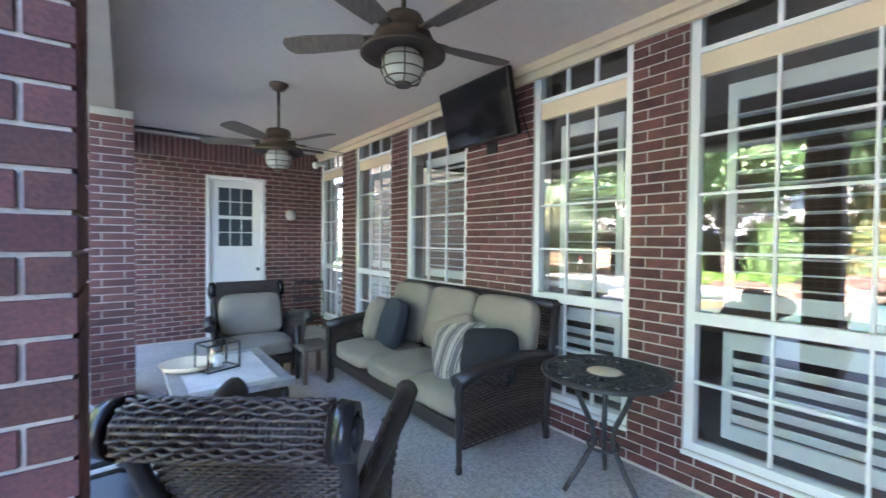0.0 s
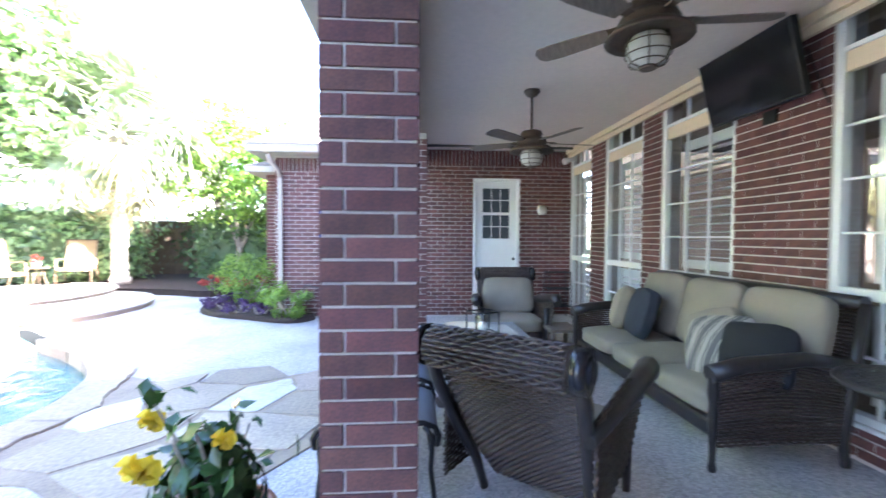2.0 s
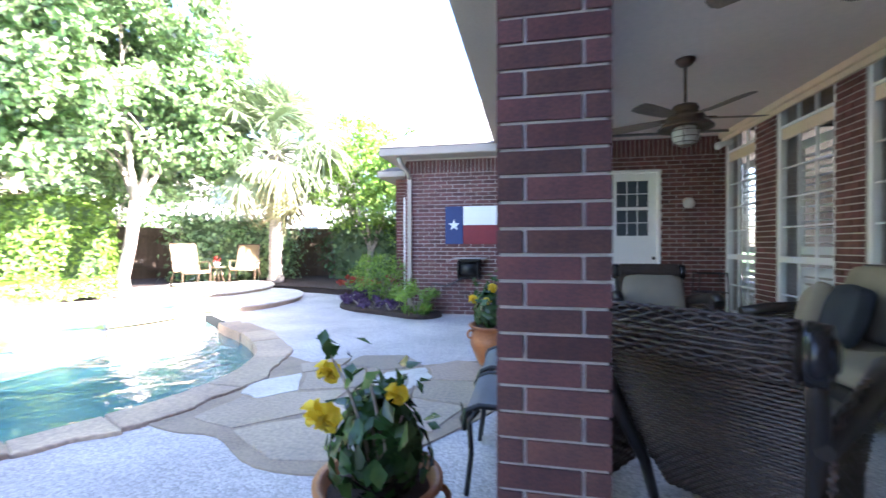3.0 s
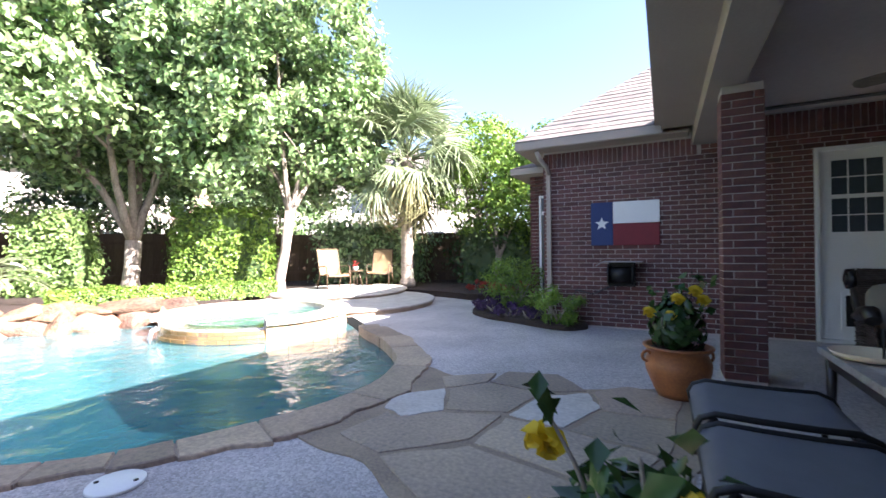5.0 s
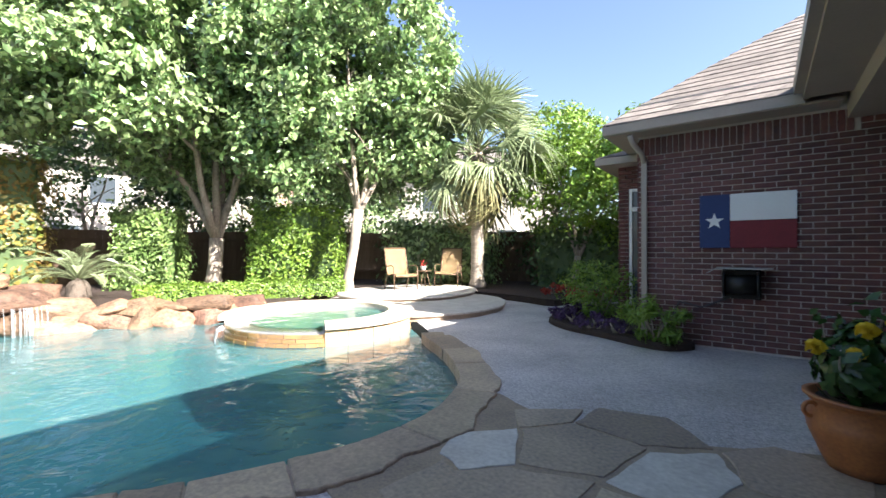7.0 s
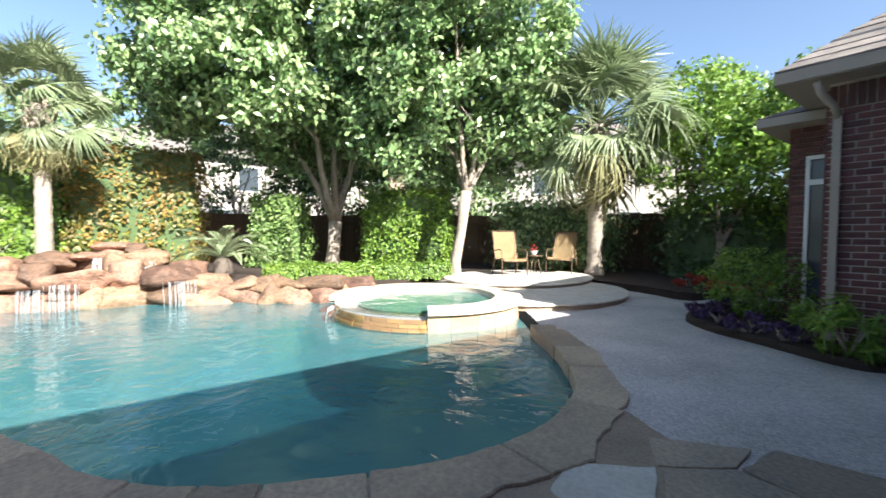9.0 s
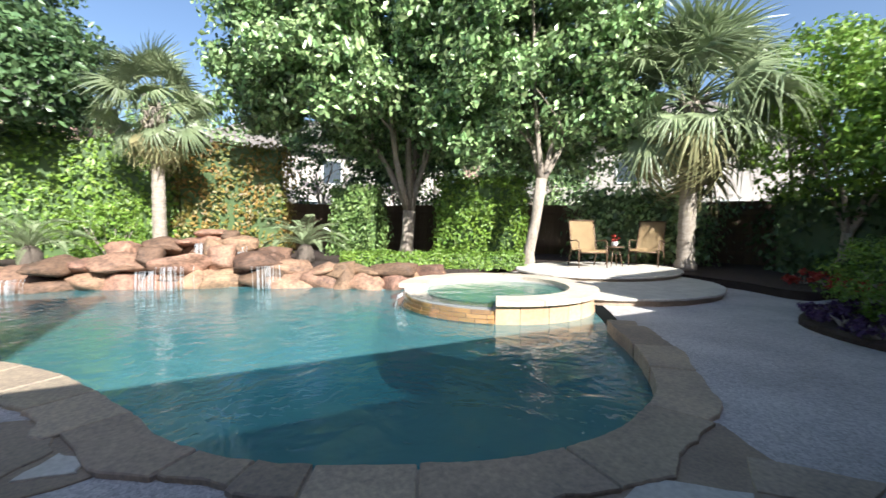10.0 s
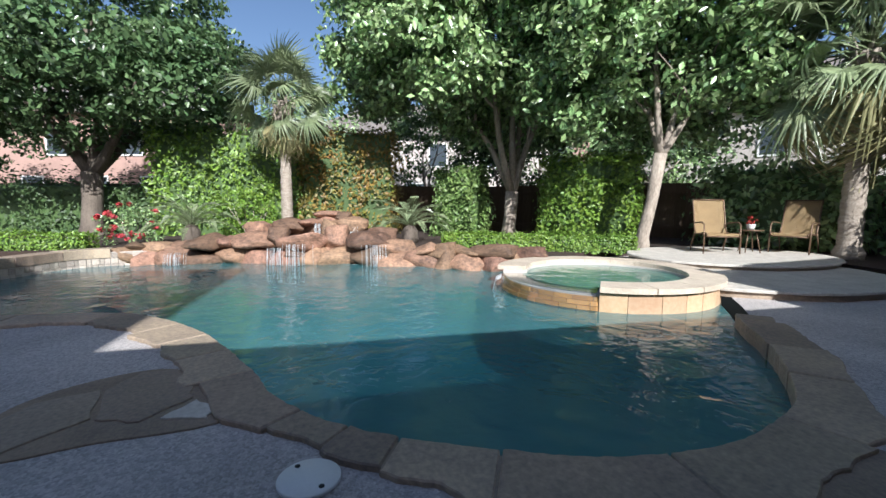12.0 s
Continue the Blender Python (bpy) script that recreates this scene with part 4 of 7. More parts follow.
for row in range(7):
    a = SP0
    z0 = -0.36 + row * 0.058
    rr = SR + 0.05 - 0.11 * (row / 7)
    while a < SP1 - 0.02:
        da = min(rng.uniform(0.09, 0.19), SP1 - a)
        bm = bmesh.new()
        arc_block(bm, a + 0.003, a + da - 0.003, rr - 0.06, rr + rng.uniform(-0.006, 0.012), z0, z0 + 0.052, 2)
        part("ledge_stone", bm, M["spill"], spa)
        a += da
M["rim"] = material("rim_stone", (0.62, 0.54, 0.43), 0.7, color2=(0.42, 0.34, 0.26), scale=4, fine=35, objects=0.1, bump=0.4, bump_scale=30, bump_dist=0.01)
a = SP1
while a < SP0 + 2 * math.pi - 0.05:
    da = min(rng.uniform(0.3, 0.42), SP0 + 2 * math.pi - a)
    bm = bmesh.new()
    arc_block(bm, a + 0.004, a + da - 0.004, 1.14, SR + 0.06, 0.115, 0.18, 6)
    part("rim_stone", bm, M["rim"], spa, "pale stone rim")
    a += da
bm = bmesh.new()
lathe(bm, [(0.95, -0.7), (1.0, -0.3), (1.12, -0.25), (1.13, 0.06)], 40)
part("basin", bm, M["plaster"], spa)
bm = bmesh.new()
fill_loop(bm, [Vector((1.18 * math.cos(t * 0.1309), 1.18 * math.sin(t * 0.1309))) for t in range(48)], 0.085)
part("spa_water", bm, M["spa_water"], spa, "green-tinted spa water")
M["fall"] = glass_material("falling_water", 0.12, (0.93, 0.95, 0.95), 0.12)
bm = bmesh.new()
arc_block(bm, SP0 + 0.02, SP1 - 0.02, 1.2, SR - 0.035, 0.078, 0.09, 20)
arc_block(bm, SP0 + 0.02, SP1 - 0.02, SR - 0.04, SR - 0.03, -0.13, 0.09, 20, SR + 0.085)
part("water_sheet", bm, M["fall"], spa, "thin clear sheet of water over the spillway")

# curved steps and platform beside the spa
def ellipse_block(bm, cx, cy, rx, ry, z0, z1, n=48, jit=0.02, seed=1):
    r_ = random.Random(seed)
    pts = [Vector((cx + (rx + r_.uniform(-jit, jit)) * math.cos(2 * math.pi * t / n), cy + (ry + r_.uniform(-jit, jit)) * math.sin(2 * math.pi * t / n))) for t in range(n)]
    pts = [SC + (p - SC).normalized() * max(1.44, (p - SC).length) for p in pts]
    slab(bm, pts, z0, z1, 0.0, 0.012)


steps = thing("stone_steps", "curved pale flagstone steps up to the seating platform", "steps")
for nm, args in (("riser", (-5.45, 9.75, 1.8, 2.05, -0.02, 0.06)), ("tread", (-5.45, 9.75, 1.85, 2.1, 0.063, 0.1)),
                 ("riser", (-6.6, 10.8, 1.5, 1.9, 0.103, 0.155)), ("tread", (-6.6, 10.8, 1.55, 1.95, 0.158, 0.195))):
    bm = bmesh.new()
    ellipse_block(bm, *args)
    part(nm, bm, M["pale_stone"] if nm == "tread" else M["stone"], steps)

# far raised deck edge: a low wall of squared stones on a mortar core
M["wall_stone"] = material("wall_stone", (0.48, 0.42, 0.35), 0.8, color2=(0.26, 0.22, 0.185), scale=4, fine=30, objects=0.28, bump=0.5, bump_scale=25, bump_dist=0.01)
bm = bmesh.new()
lp = [p for p in smooth_loop(POOL, 5) if p.x < -6.0 and p.y < -0.3]
blocks = []
r_ = random.Random(17)
for p, q in zip(lp, lp[1:]):
    d = (q - p).normalized()
    nrm = Vector((-d.y, d.x)) if (Vector((-d.y, d.x)).dot(p - cen) > 0) else Vector((d.y, -d.x))
    v = [bm.verts.new((*a_, z_)) for a_, z_ in ((p, -0.5), (q, -0.5), (q, 0.15), (p, 0.15), (p + nrm * 0.3, -0.5), (q + nrm * 0.3, -0.5), (q + nrm * 0.3, 0.15), (p + nrm * 0.3, 0.15))]
    for f in ((0, 1, 2, 3), (4, 7, 6, 5), (3, 2, 6, 7)):
        bm.faces.new([v[t] for t in f])
    for row in range(3):
        cut = r_.uniform(0.35, 0.65)
        for a0, a1 in ((0, cut), (cut, 1)):
            blocks.append((p.lerp(q, (a0 + a1) / 2), (q - p).length * (a1 - a0), math.degrees(math.atan2(d.y, d.x)), -0.20 + 0.115 * row))
far_wall = structure("pool_wall", bm, M["mortar"], "low wall of squared stones at the far pool end", "wall")
for c, ln, ang, z in blocks:
    b_ = bmesh.new()
    box(b_, -ln / 2 + 0.006, -0.02, 0.005, ln / 2 - 0.006, 0.02 + r_.uniform(0, 0.008), 0.11, pose(c.x, c.y, z, 0, 0, ang))
    part("stone", b_, M["wall_stone"], far_wall)

# planting beds
def bed(name, pts, z, label, per=4):
    lp_ = smooth_loop(pts, per)
    b_ = bmesh.new()
    slab(b_, lp_, -0.1, z, 0.0, 0.03)
    return structure(name, b_, M["soil"], label, "planting bed")


bed("planting_bed_back", [(-9.9, -0.4), (-10.0, 1.2), (-9.75, 2.5), (-8.95, 4.6), (-7.95, 6.3), (-7.4, 7.6), (-8.0, 8.6), (-8.35, 9.9), (-7.8, 11.5), (-6.2, 12.1), (-4.2, 11.9), (-3.1, 11.6),
                          (-2.7, 13), (0, 16), (-9, 20), (-20, 10), (-22, -4), (-20, -12), (-12, -12), (-10.6, -5.5), (-10.2, -2.2)], 0.13, "dark mulch planting bed behind the pool")
bed("planting_bed_side", [(-2.45, 9.8), (-1.95, 9.15), (-1.3, 8.85), (-0.5, 8.5), (-0.15, 8.75), (-0.25, 9.02), (-0.86, 9.06), (-0.86, 12.0), (-1.6, 12.6), (-2.6, 11.4)], 0.06, "dark mulch bed at the wing corner")

# ---- boulders of the waterfall ----
def boulder_mesh(seed, flat=0.6):
    """A broken block: the hull of scattered points, split and roughened, with worn edges."""
    r_ = random.Random(seed)
    b_ = bmesh.new()
    for k in range(15):
        d = Vector((r_.gauss(0, 1), r_.gauss(0, 1), r_.gauss(0, 1))).normalized()
        b_.verts.new(Vector((d.x, d.y, d.z)) * 0.5 / max(0.62, max(abs(c) for c in d)))
    bmesh.ops.convex_hull(b_, input=b_.verts[:])
    bmesh.ops.subdivide_edges(b_, edges=b_.edges[:], cuts=3, use_grid_fill=True)
    for k in range(1):
        bmesh.ops.smooth_vert(b_, verts=b_.verts[:], factor=0.5, use_axis_x=True, use_axis_y=True, use_axis_z=True)
    for v in b_.verts:
        n0 = noise.noise(v.co * 14.0 + Vector((0, 0, seed)))
        n1 = noise.noise(v.co * 3.0 + Vector((seed * 3.1, 0, 0)))
        n2 = noise.noise(v.co * 8.0 + Vector((0, seed * 2.3, 0)))
        v.co *= 1.06 + 0.16 * n1 + 0.10 * n2 + 0.05 * n0
        v.co.z *= flat
    for f in b_.faces:
        f.smooth = True
    me = bpy.data.meshes.new("boulder")
    b_.to_mesh(me)
    b_.free()
    me.materials.append(M["boulder"])
    return me


BOULDERS = [boulder_mesh(s, f) for s, f in ((1, 0.8), (2, 0.65), (3, 0.9), (4, 0.7), (5, 0.8), (6, 0.6), (7, 0.75), (8, 0.85))]
rng = random.Random(21)


def boulder(x, y, z, sx, sy, sz, rz):
    ob = tagged(new("boulder", rng.choice(BOULDERS)), "rough rust-brown boulder of the pool waterfall", "boulder", "waterfall boulders")
    ob.matrix_world = pose(x, y, z, rng.uniform(-7, 7), rng.uniform(-7, 7), rz) @ Matrix.Diagonal((sx, sy, sz, 1))
    return ob


# footing blocks along the water, with capping stones on the low stretches
arc = smooth_loop([(-9.95, -0.9), (-9.95, 0.2), (-9.8, 1.2), (-9.5, 2.4), (-8.75, 4.5), (-7.8, 6.15), (-7.15, 7.1)], 30, closed=False)
dist, last, step = 0.0, arc[0], 0.0
for p in arc:
    dist += (p - last).length
    last = p
    if dist >= step:
        w = rng.uniform(0.5, 0.85)
        ang = math.degrees(math.atan2(cen.y - p.y, cen.x - p.x)) + 90 + rng.uniform(-15, 15)
        boulder(p.x, p.y, -0.06, w * 1.2, 0.65, rng.uniform(0.6, 0.78), ang)
        if p.y < 0.2 or p.y > 4.6:
            boulder(p.x - 0.1, p.y + rng.uniform(-0.1, 0.1), 0.2, w * 1.15, rng.uniform(0.5, 0.7), rng.uniform(0.3, 0.42), ang + rng.uniform(-20, 20))
        else:
            boulder(p.x - 0.35, p.y + rng.uniform(-0.1, 0.1), 0.12, w * 1.2, 0.7, rng.uniform(0.6, 0.85), ang)
        step += w * 0.78
# large ledge slabs over the falls, then the mound behind
for x, y, z, w, h in ((-9.72, 0.6, 0.32, 0.75, 0.44), (-9.75, 1.55, 0.34, 0.95, 0.40), (-9.5, 2.62, 0.33, 1.15, 0.40), (-9.15, 3.9, 0.34, 1.1, 0.40), (-9.75, 2.1, 0.44, 0.6, 0.4),
                      (-9.9, 1.1, 0.3, 0.7, 0.4), (-9.6, 3.3, 0.42, 0.7, 0.5)):
    boulder(x, y, z, rng.uniform(0.75, 0.9), w * 0.92, h * 1.35, rng.uniform(-18, 18))
for x, y, z, w, h in ((-10.1, 1.6, 0.5, 0.8, 0.45), (-10.15, 2.25, 0.64, 0.75, 0.36), (-10.05, 2.8, 0.72, 0.8, 0.3), (-9.95, 3.6, 0.68, 0.95, 0.34), (-10.25, 3.2, 0.88, 0.8, 0.24), (-10.3, 3.15, 0.66, 0.95, 0.5), (-10.15, 3.55, 0.86, 0.45, 0.22),
                      (-10.3, 2.9, 0.45, 1.2, 0.7), (-10.3, 3.7, 0.42, 1.1, 0.6), (-9.85, 4.35, 0.42, 0.8, 0.4), (-10.4, 2.0, 0.35, 1.0, 0.6), (-10.0, 3.2, 0.5, 0.6, 0.5)):
    boulder(x, y, z, rng.uniform(0.7, 0.9), w * 0.9, h * 1.3, rng.uniform(-25, 25))


def water_fall(x, y, z, w, drop, rz):
    g = thing("waterfall", "thin white strands of water falling into the pool", "waterfall", "waterfalls", x, y, z, rz)
    r_ = random.Random(int(x * 100))
    for t in range(26):
        b_ = bmesh.new()
        u = r_.gauss(0, w * 0.33)
        tube(b_, [(u, 0.02, 0), (u, -0.06, -drop * 0.2), (u + r_.uniform(-0.01, 0.01), -0.1, -drop)], [0.003, 0.002, r_.uniform(0.002, 0.006)], 5)
        part("strand", b_, M["fall_white"], g)
    return g


M["fall_white"] = material("white_water", (0.72, 0.76, 0.78), 0.2, scale=10, fine=80, mixing=0.15, bump=0.3, translucent=0.4)
for x, y, z, w, dr in ((-9.2, 2.05, 0.22, 0.22, 0.38), (-9.05, 2.5, 0.3, 0.45, 0.45), (-8.62, 4.05, 0.3, 0.42, 0.45), (-9.5, 0.1, 0.12, 0.35, 0.26), (-9.72, 2.95, 0.7, 0.2, 0.3), (-9.6, 3.65, 0.66, 0.2, 0.26)):
    water_fall(x, y, z, w, dr, 90)
water_fall(SC.x + 1.55 * math.cos(SP0 + 0.12), SC.y + 1.55 * math.sin(SP0 + 0.12), 0.06, 0.25, 0.2, math.degrees(SP0) + 90)

# ---- trees, palms, hedges ----
broad_tree("broad ornamental pear tree with a dense green crown", -12.0, 8.4, 0.1, 1.35, 0.2,
           [(-1.3, -1.9, 5.0), (0.3, -0.7, 5.4), (-0.5, 0.5, 5.6), (0.2, 1.5, 5.0), (-0.3, 0.0, 7.0)],
           [((-0.4, -1.6, 5.6), (3.1, 3.2, 2.0), 130), ((0, 0.3, 6.6), (3.4, 3.6, 2.9), 200), ((0.2, 1.8, 5.4), (2.8, 2.3, 2.2), 100), ((0.0, -0.4, 8.8), (2.8, 3.0, 2.0), 100),
            ((-0.6, -3.0, 6.6), (2.4, 2.0, 2.1), 80), ((-1.6, -4.1, 5.0), (1.5, 1.4, 1.2), 36), ((-1.4, 0.6, 4.0), (1.6, 2.6, 1.1), 60)],
           135, 0.2, M["leaf"], 5, 0.62, bare=(-2.1, -0.3, -1.6, 2.5))
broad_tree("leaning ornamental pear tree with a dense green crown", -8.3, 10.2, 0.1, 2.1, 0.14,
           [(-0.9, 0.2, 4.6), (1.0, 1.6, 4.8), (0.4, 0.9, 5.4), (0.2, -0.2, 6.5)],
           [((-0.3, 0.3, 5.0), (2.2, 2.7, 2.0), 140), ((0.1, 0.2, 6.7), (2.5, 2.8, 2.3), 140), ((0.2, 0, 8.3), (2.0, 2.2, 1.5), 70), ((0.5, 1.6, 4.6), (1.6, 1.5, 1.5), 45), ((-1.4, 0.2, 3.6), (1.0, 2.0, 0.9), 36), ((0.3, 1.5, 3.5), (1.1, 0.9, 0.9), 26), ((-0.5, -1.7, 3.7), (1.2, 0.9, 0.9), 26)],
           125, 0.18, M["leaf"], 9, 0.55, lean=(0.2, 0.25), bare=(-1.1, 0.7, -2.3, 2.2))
# trunk and limbs coloured dark for the shade of the crown
broad_tree("large dark green shade tree", -15.5, -4.3, 0.1, 1.9, 0.3,
           [(-1.5, 1.5, 4.5), (1.2, 2.0, 4.6), (1.0, -1.8, 5.0), (-1.0, -1.6, 5.4), (0, 0.2, 6.5)],
           [((0, 0.5, 5.2), (3.6, 4.0, 2.2), 170), ((0, 0.0, 7.4), (3.4, 3.8, 2.6), 150), ((1.0, 2.6, 4.4), (2.2, 2.0, 1.3), 60), ((1.2, -2.6, 4.6), (2.4, 2.2, 1.5), 60)],
           105, 0.21, M["leaf_shade"], 13, 0.7, "brown_shaded_bark")
fan_palm("tall fan palm with drooping leaves beside the platform", -6.0, 13.0, 0.1, 3.9, 0.15, 1.6, 62, 3)
fan_palm("fan palm with a pale trunk behind the waterfall", -12.8, 1.9, 0.1, 3.9, 0.13, 1.12, 46, 7)
cycad("small sago palm behind the boulders", -11.0, 5.2, 0.12, 1.0, 2)
cycad("small sago palm beside red roses", -11.8, -0.3, 0.12, 1.05, 4, 22)
hedge("tall clipped green hedge panel between tree trunks", -13.55, 6.6, -12.5, 7.75, 0.8, 2.15, 0.12, 4200, 0.13, M["leaf_side"], 31, 0.13)
hedge("tall bright green clipped hedge panel", -11.55, 9.4, -9.65, 11.15, 0.75, 2.35, 0.12, 6500, 0.13, M["leaf_hedge"], 32, 0.12)
hedge("low clipped boxwood hedge edging the bed", -9.45, 5.75, -7.75, 9.6, 0.45, 0.36, 0.12, 7500, 0.065, M["leaf_hedge"], 33, 0.05)
hedge("low clipped boxwood hedge beside the far lawn", -10.9, -5.5, -10.6, -1.9, 0.5, 0.35, 0.12, 3600, 0.07, M["leaf_hedge"], 34, 0.05)
hedge("tall photinia hedge with reddish new leaves", -15.2, -2.2, -15.0, 2.2, 1.3, 3.3, 0.1, 8500, 0.14, M["leaf_hedge"], 35, 0.17)
hedge("tall photinia hedge tinged orange and red", -15.0, 2.2, -14.6, 5.2, 1.4, 3.4, 0.1, 7000, 0.14, M["leaf_red"], 36, 0.18)
hedge("dark evergreen screen beneath the trees", -17.0, -9.5, -16.6, -2.4, 1.2, 1.7, 0.1, 6000, 0.15, M["leaf_dark"], 37, 0.3)
hedge("loose green oleander screen behind the chairs", -9.3, 13.1, -6.6, 14.6, 1.0, 2.0, 0.12, 5200, 0.17, M["leaf"], 38, 0.35)
# deep shade beneath the crape myrtles is put into these dark leaves
hedge("shrubs along the side fence, coloured dark for deep shade", -5.2, 15.3, 0.5, 16.4, 1.2, 1.9, 0.05, 6500, 0.15, M["leaf_dark"], 39, 0.35)
shrub("rounded light green shrub", -13.2, 0.8, 0.1, 1.05, 0.8, 1800, 0.11, M["leaf_hedge"], 41)
shrub("clipped round green shrub", -1.75, 10.4, 0.05, 0.6, 0.48, 4200, 0.055, M["leaf_hedge"], 42)
shrub("lime green arching grass clump", -0.55, 8.72, 0.05, 0.36, 0.27, 800, 0.17, M["leaf_hedge"], 43, aspect=0.16)
shrub("green shrub with pink-red rose blooms", -11.5, -1.5, 0.12, 0.65, 0.5, 1300, 0.08, M["leaf"], 44)
rose = thing("rose_blooms", "cluster of pink-red roses on the shrub", "flowers", "", -11.5, -1.5, 0.12)
P, O = clumps([((0.1, 0, 0.6), (0.6, 0.62, 0.45), 22)], 16, 45, 0.08, 0.9)
leaf_cloud("petals", P, O, 0.09, M["rose"], rose, "pink-red petals", 0.9, 0.4, 46)["kind"] = "stuff"
for k, (x, y) in enumerate(((-2.15, 9.75), (-1.85, 9.35), (-1.45, 9.1), (-1.05, 8.95), (-2.05, 10.3))):
    tagged(shrub("low purple-leaved ground cover plant", x, y, 0.05, 0.24, 0.11, 420, 0.06, M["purple"], 50 + k, "ground_cover", cat="plant"), group="purple ground cover")
for k, (x, y) in enumerate(((-3.1, 12.4), (-2.7, 12.0), (-3.6, 12.7), (-2.3, 12.3))):
    tagged(shrub("low bedding plant with red flowers", x, y, 0.12, 0.28, 0.14, 420, 0.06, M["flower_red"], 60 + k, "bedding_plant", cat="plant"), group="red bedding plants")
for k, (x, y, h, r_) in enumerate(((-3.9, 15.0, 3.4, 1.9), (-1.9, 14.6, 3.0, 1.7), (-5.0, 16.2, 4.2, 1.8), (-0.6, 16.5, 3.6, 1.9))):
    broad_tree("multi-stemmed crape myrtle with light green leaves", x, y, 0.05, 0.9, 0.1,
               [(-0.6, 0.5, h - 0.4), (0.6, -0.5, h - 0.3), (0.3, 0.7, h), (-0.3, -0.6, h)],
               [((0, 0, h - 0.5), (r_, r_, 1.2), 80), ((0, 0, h + 0.6), (r_ * 0.8, r_ * 0.8, 1.0), 55)], 75, 0.14, M["leaf_hedge"], 70 + k, 0.45)
for k, (x, y, h, r_) in enumerate(((-21, 2, 3.5, 2.6), (-22, 8, 4.0, 2.8), (-16, 17, 3.5, 2.5), (-20, -12, 4.0, 3.4), (-19, 13, 3.4, 2.6), (-18.3, 10.4, 2.8, 2.1), (-14.2, 15.2, 2.6, 2.0))):
    broad_tree("leafy garden tree standing beyond the wooden fence", x, y, 0, 1.4, 0.15, [(-0.6, 0.5, h), (0.6, -0.5, h)],
               [((0, 0, h), (r_, r_, 1.7), 70), ((0, 0, h + 1.6), (r_ * 0.7, r_ * 0.7, 1.2), 35)], 44, 0.22, M["leaf_dark"] if k % 2 or k > 4 else M["leaf"], 90 + k, 0.7)

# ---- wooden fence ----
fence = thing("wooden_fence", "weathered brown board fence behind the garden", "fence")
FL = [Vector(p) for p in ((-19, -14), (-17.8, 0), (-15.8, 8.5), (-10.5, 14.5), (-3, 17.2), (3, 17.6))]
pieces = []
for p, q in zip(FL, FL[1:]):
    d = (q - p).normalized()
    s, L = 0.0, (q - p).length
    while s < L - 0.1:
        pieces.append((p + d * (s + 0.07), math.degrees(math.atan2(d.y, d.x))))
        s += 0.15
b_ = bmesh.new()
box(b_, -0.0746, -0.01, 0, 0.0746, 0.01, 1.85)
picket = bpy.data.meshes.new("picket")
b_.to_mesh(picket)
b_.free()
picket.materials.append(M["wood_fence"])
for p, ang in sorted(pieces, key=lambda t: -t[0].y)[:290]:
    ob = new("picket", picket)
    ob.parent = fence
    ob.matrix_local = pose(p.x, p.y, random.uniform(-0.01, 0.015), 0, 0, ang)
b_ = bmesh.new()
for p, ang in sorted(pieces, key=lambda t: -t[0].y)[290:]:
    box(b_, -0.0746, -0.01, 0, 0.0746, 0.01, 1.85, pose(p.x, p.y, random.uniform(-0.01, 0.015), 0, 0, ang))
part("pickets", b_, M["wood_fence"], fence)["kind"] = "stuff"
for p, q in zip(FL, FL[1:]):
    d = q - p
    for z in (0.4, 1.5):
        b_ = bmesh.new()
        box(b_, 0, -0.055, z, d.length, -0.012, z + 0.09, pose(p.x, p.y, 0, 0, 0, math.degrees(math.atan2(d.y, d.x))))
        part("rail", b_, M["wood_fence"], fence)

# ---- neighbouring houses ----
def neighbour(label, x, y, rz, w, d, h, mat, wins):
    g = thing("house", label, "house", "", x, y, 0, rz)
    bm_ = bmesh.new()
    box(bm_, -w / 2, -d / 2, -0.05, w / 2, d / 2, h)
    part("wall", bm_, mat, g)
    bm_ = bmesh.new()
    o, rh = 0.5, d * 0.33
    lo = [bm_.verts.new((sx * (w / 2 + o), sy * (d / 2 + o), h)) for sx, sy in ((-1, -1), (1, -1), (1, 1), (-1, 1))]
    hi = [bm_.verts.new((sx * (w / 2 - d / 2), 0, h + rh)) for sx in (-1, 1)]
    for f in ((lo[0], lo[1], hi[1], hi[0]), (lo[2], lo[3], hi[0], hi[1]), (lo[1], lo[2], hi[1]), (lo[3], lo[0], hi[0]), (lo[3], lo[2], lo[1], lo[0])):
        bm_.faces.new(f)
    part("roof", bm_, M["shingle"], g)
    for u, z, ww, hh in wins:
        bm_ = bmesh.new()
        for a_ in ((-ww / 2 - 0.08, z, -ww / 2, z + hh), (ww / 2, z, ww / 2 + 0.08, z + hh), (-ww / 2 - 0.08, z - 0.08, ww / 2 + 0.08, z), (-ww / 2 - 0.08, z + hh, ww / 2 + 0.08, z + hh + 0.08)):
            box(bm_, u + a_[0], -d / 2 - 0.06, a_[1], u + a_[2], -d / 2, a_[3])
        wn_ = part("window", bm_, M["white"], g, "white window frame")
        bm_ = bmesh.new()
        box(bm_, u - ww / 2, -d / 2 - 0.02, z, u + ww / 2, -d / 2 - 0.005, z + hh)
        part("pane", bm_, M["dark_glass"], wn_, "dark window pane")
    return g


M["dark_glass"] = material("dark_pane", (0.06, 0.075, 0.09), 0.08, scale=2, fine=10, mixing=0.2, bump=0)
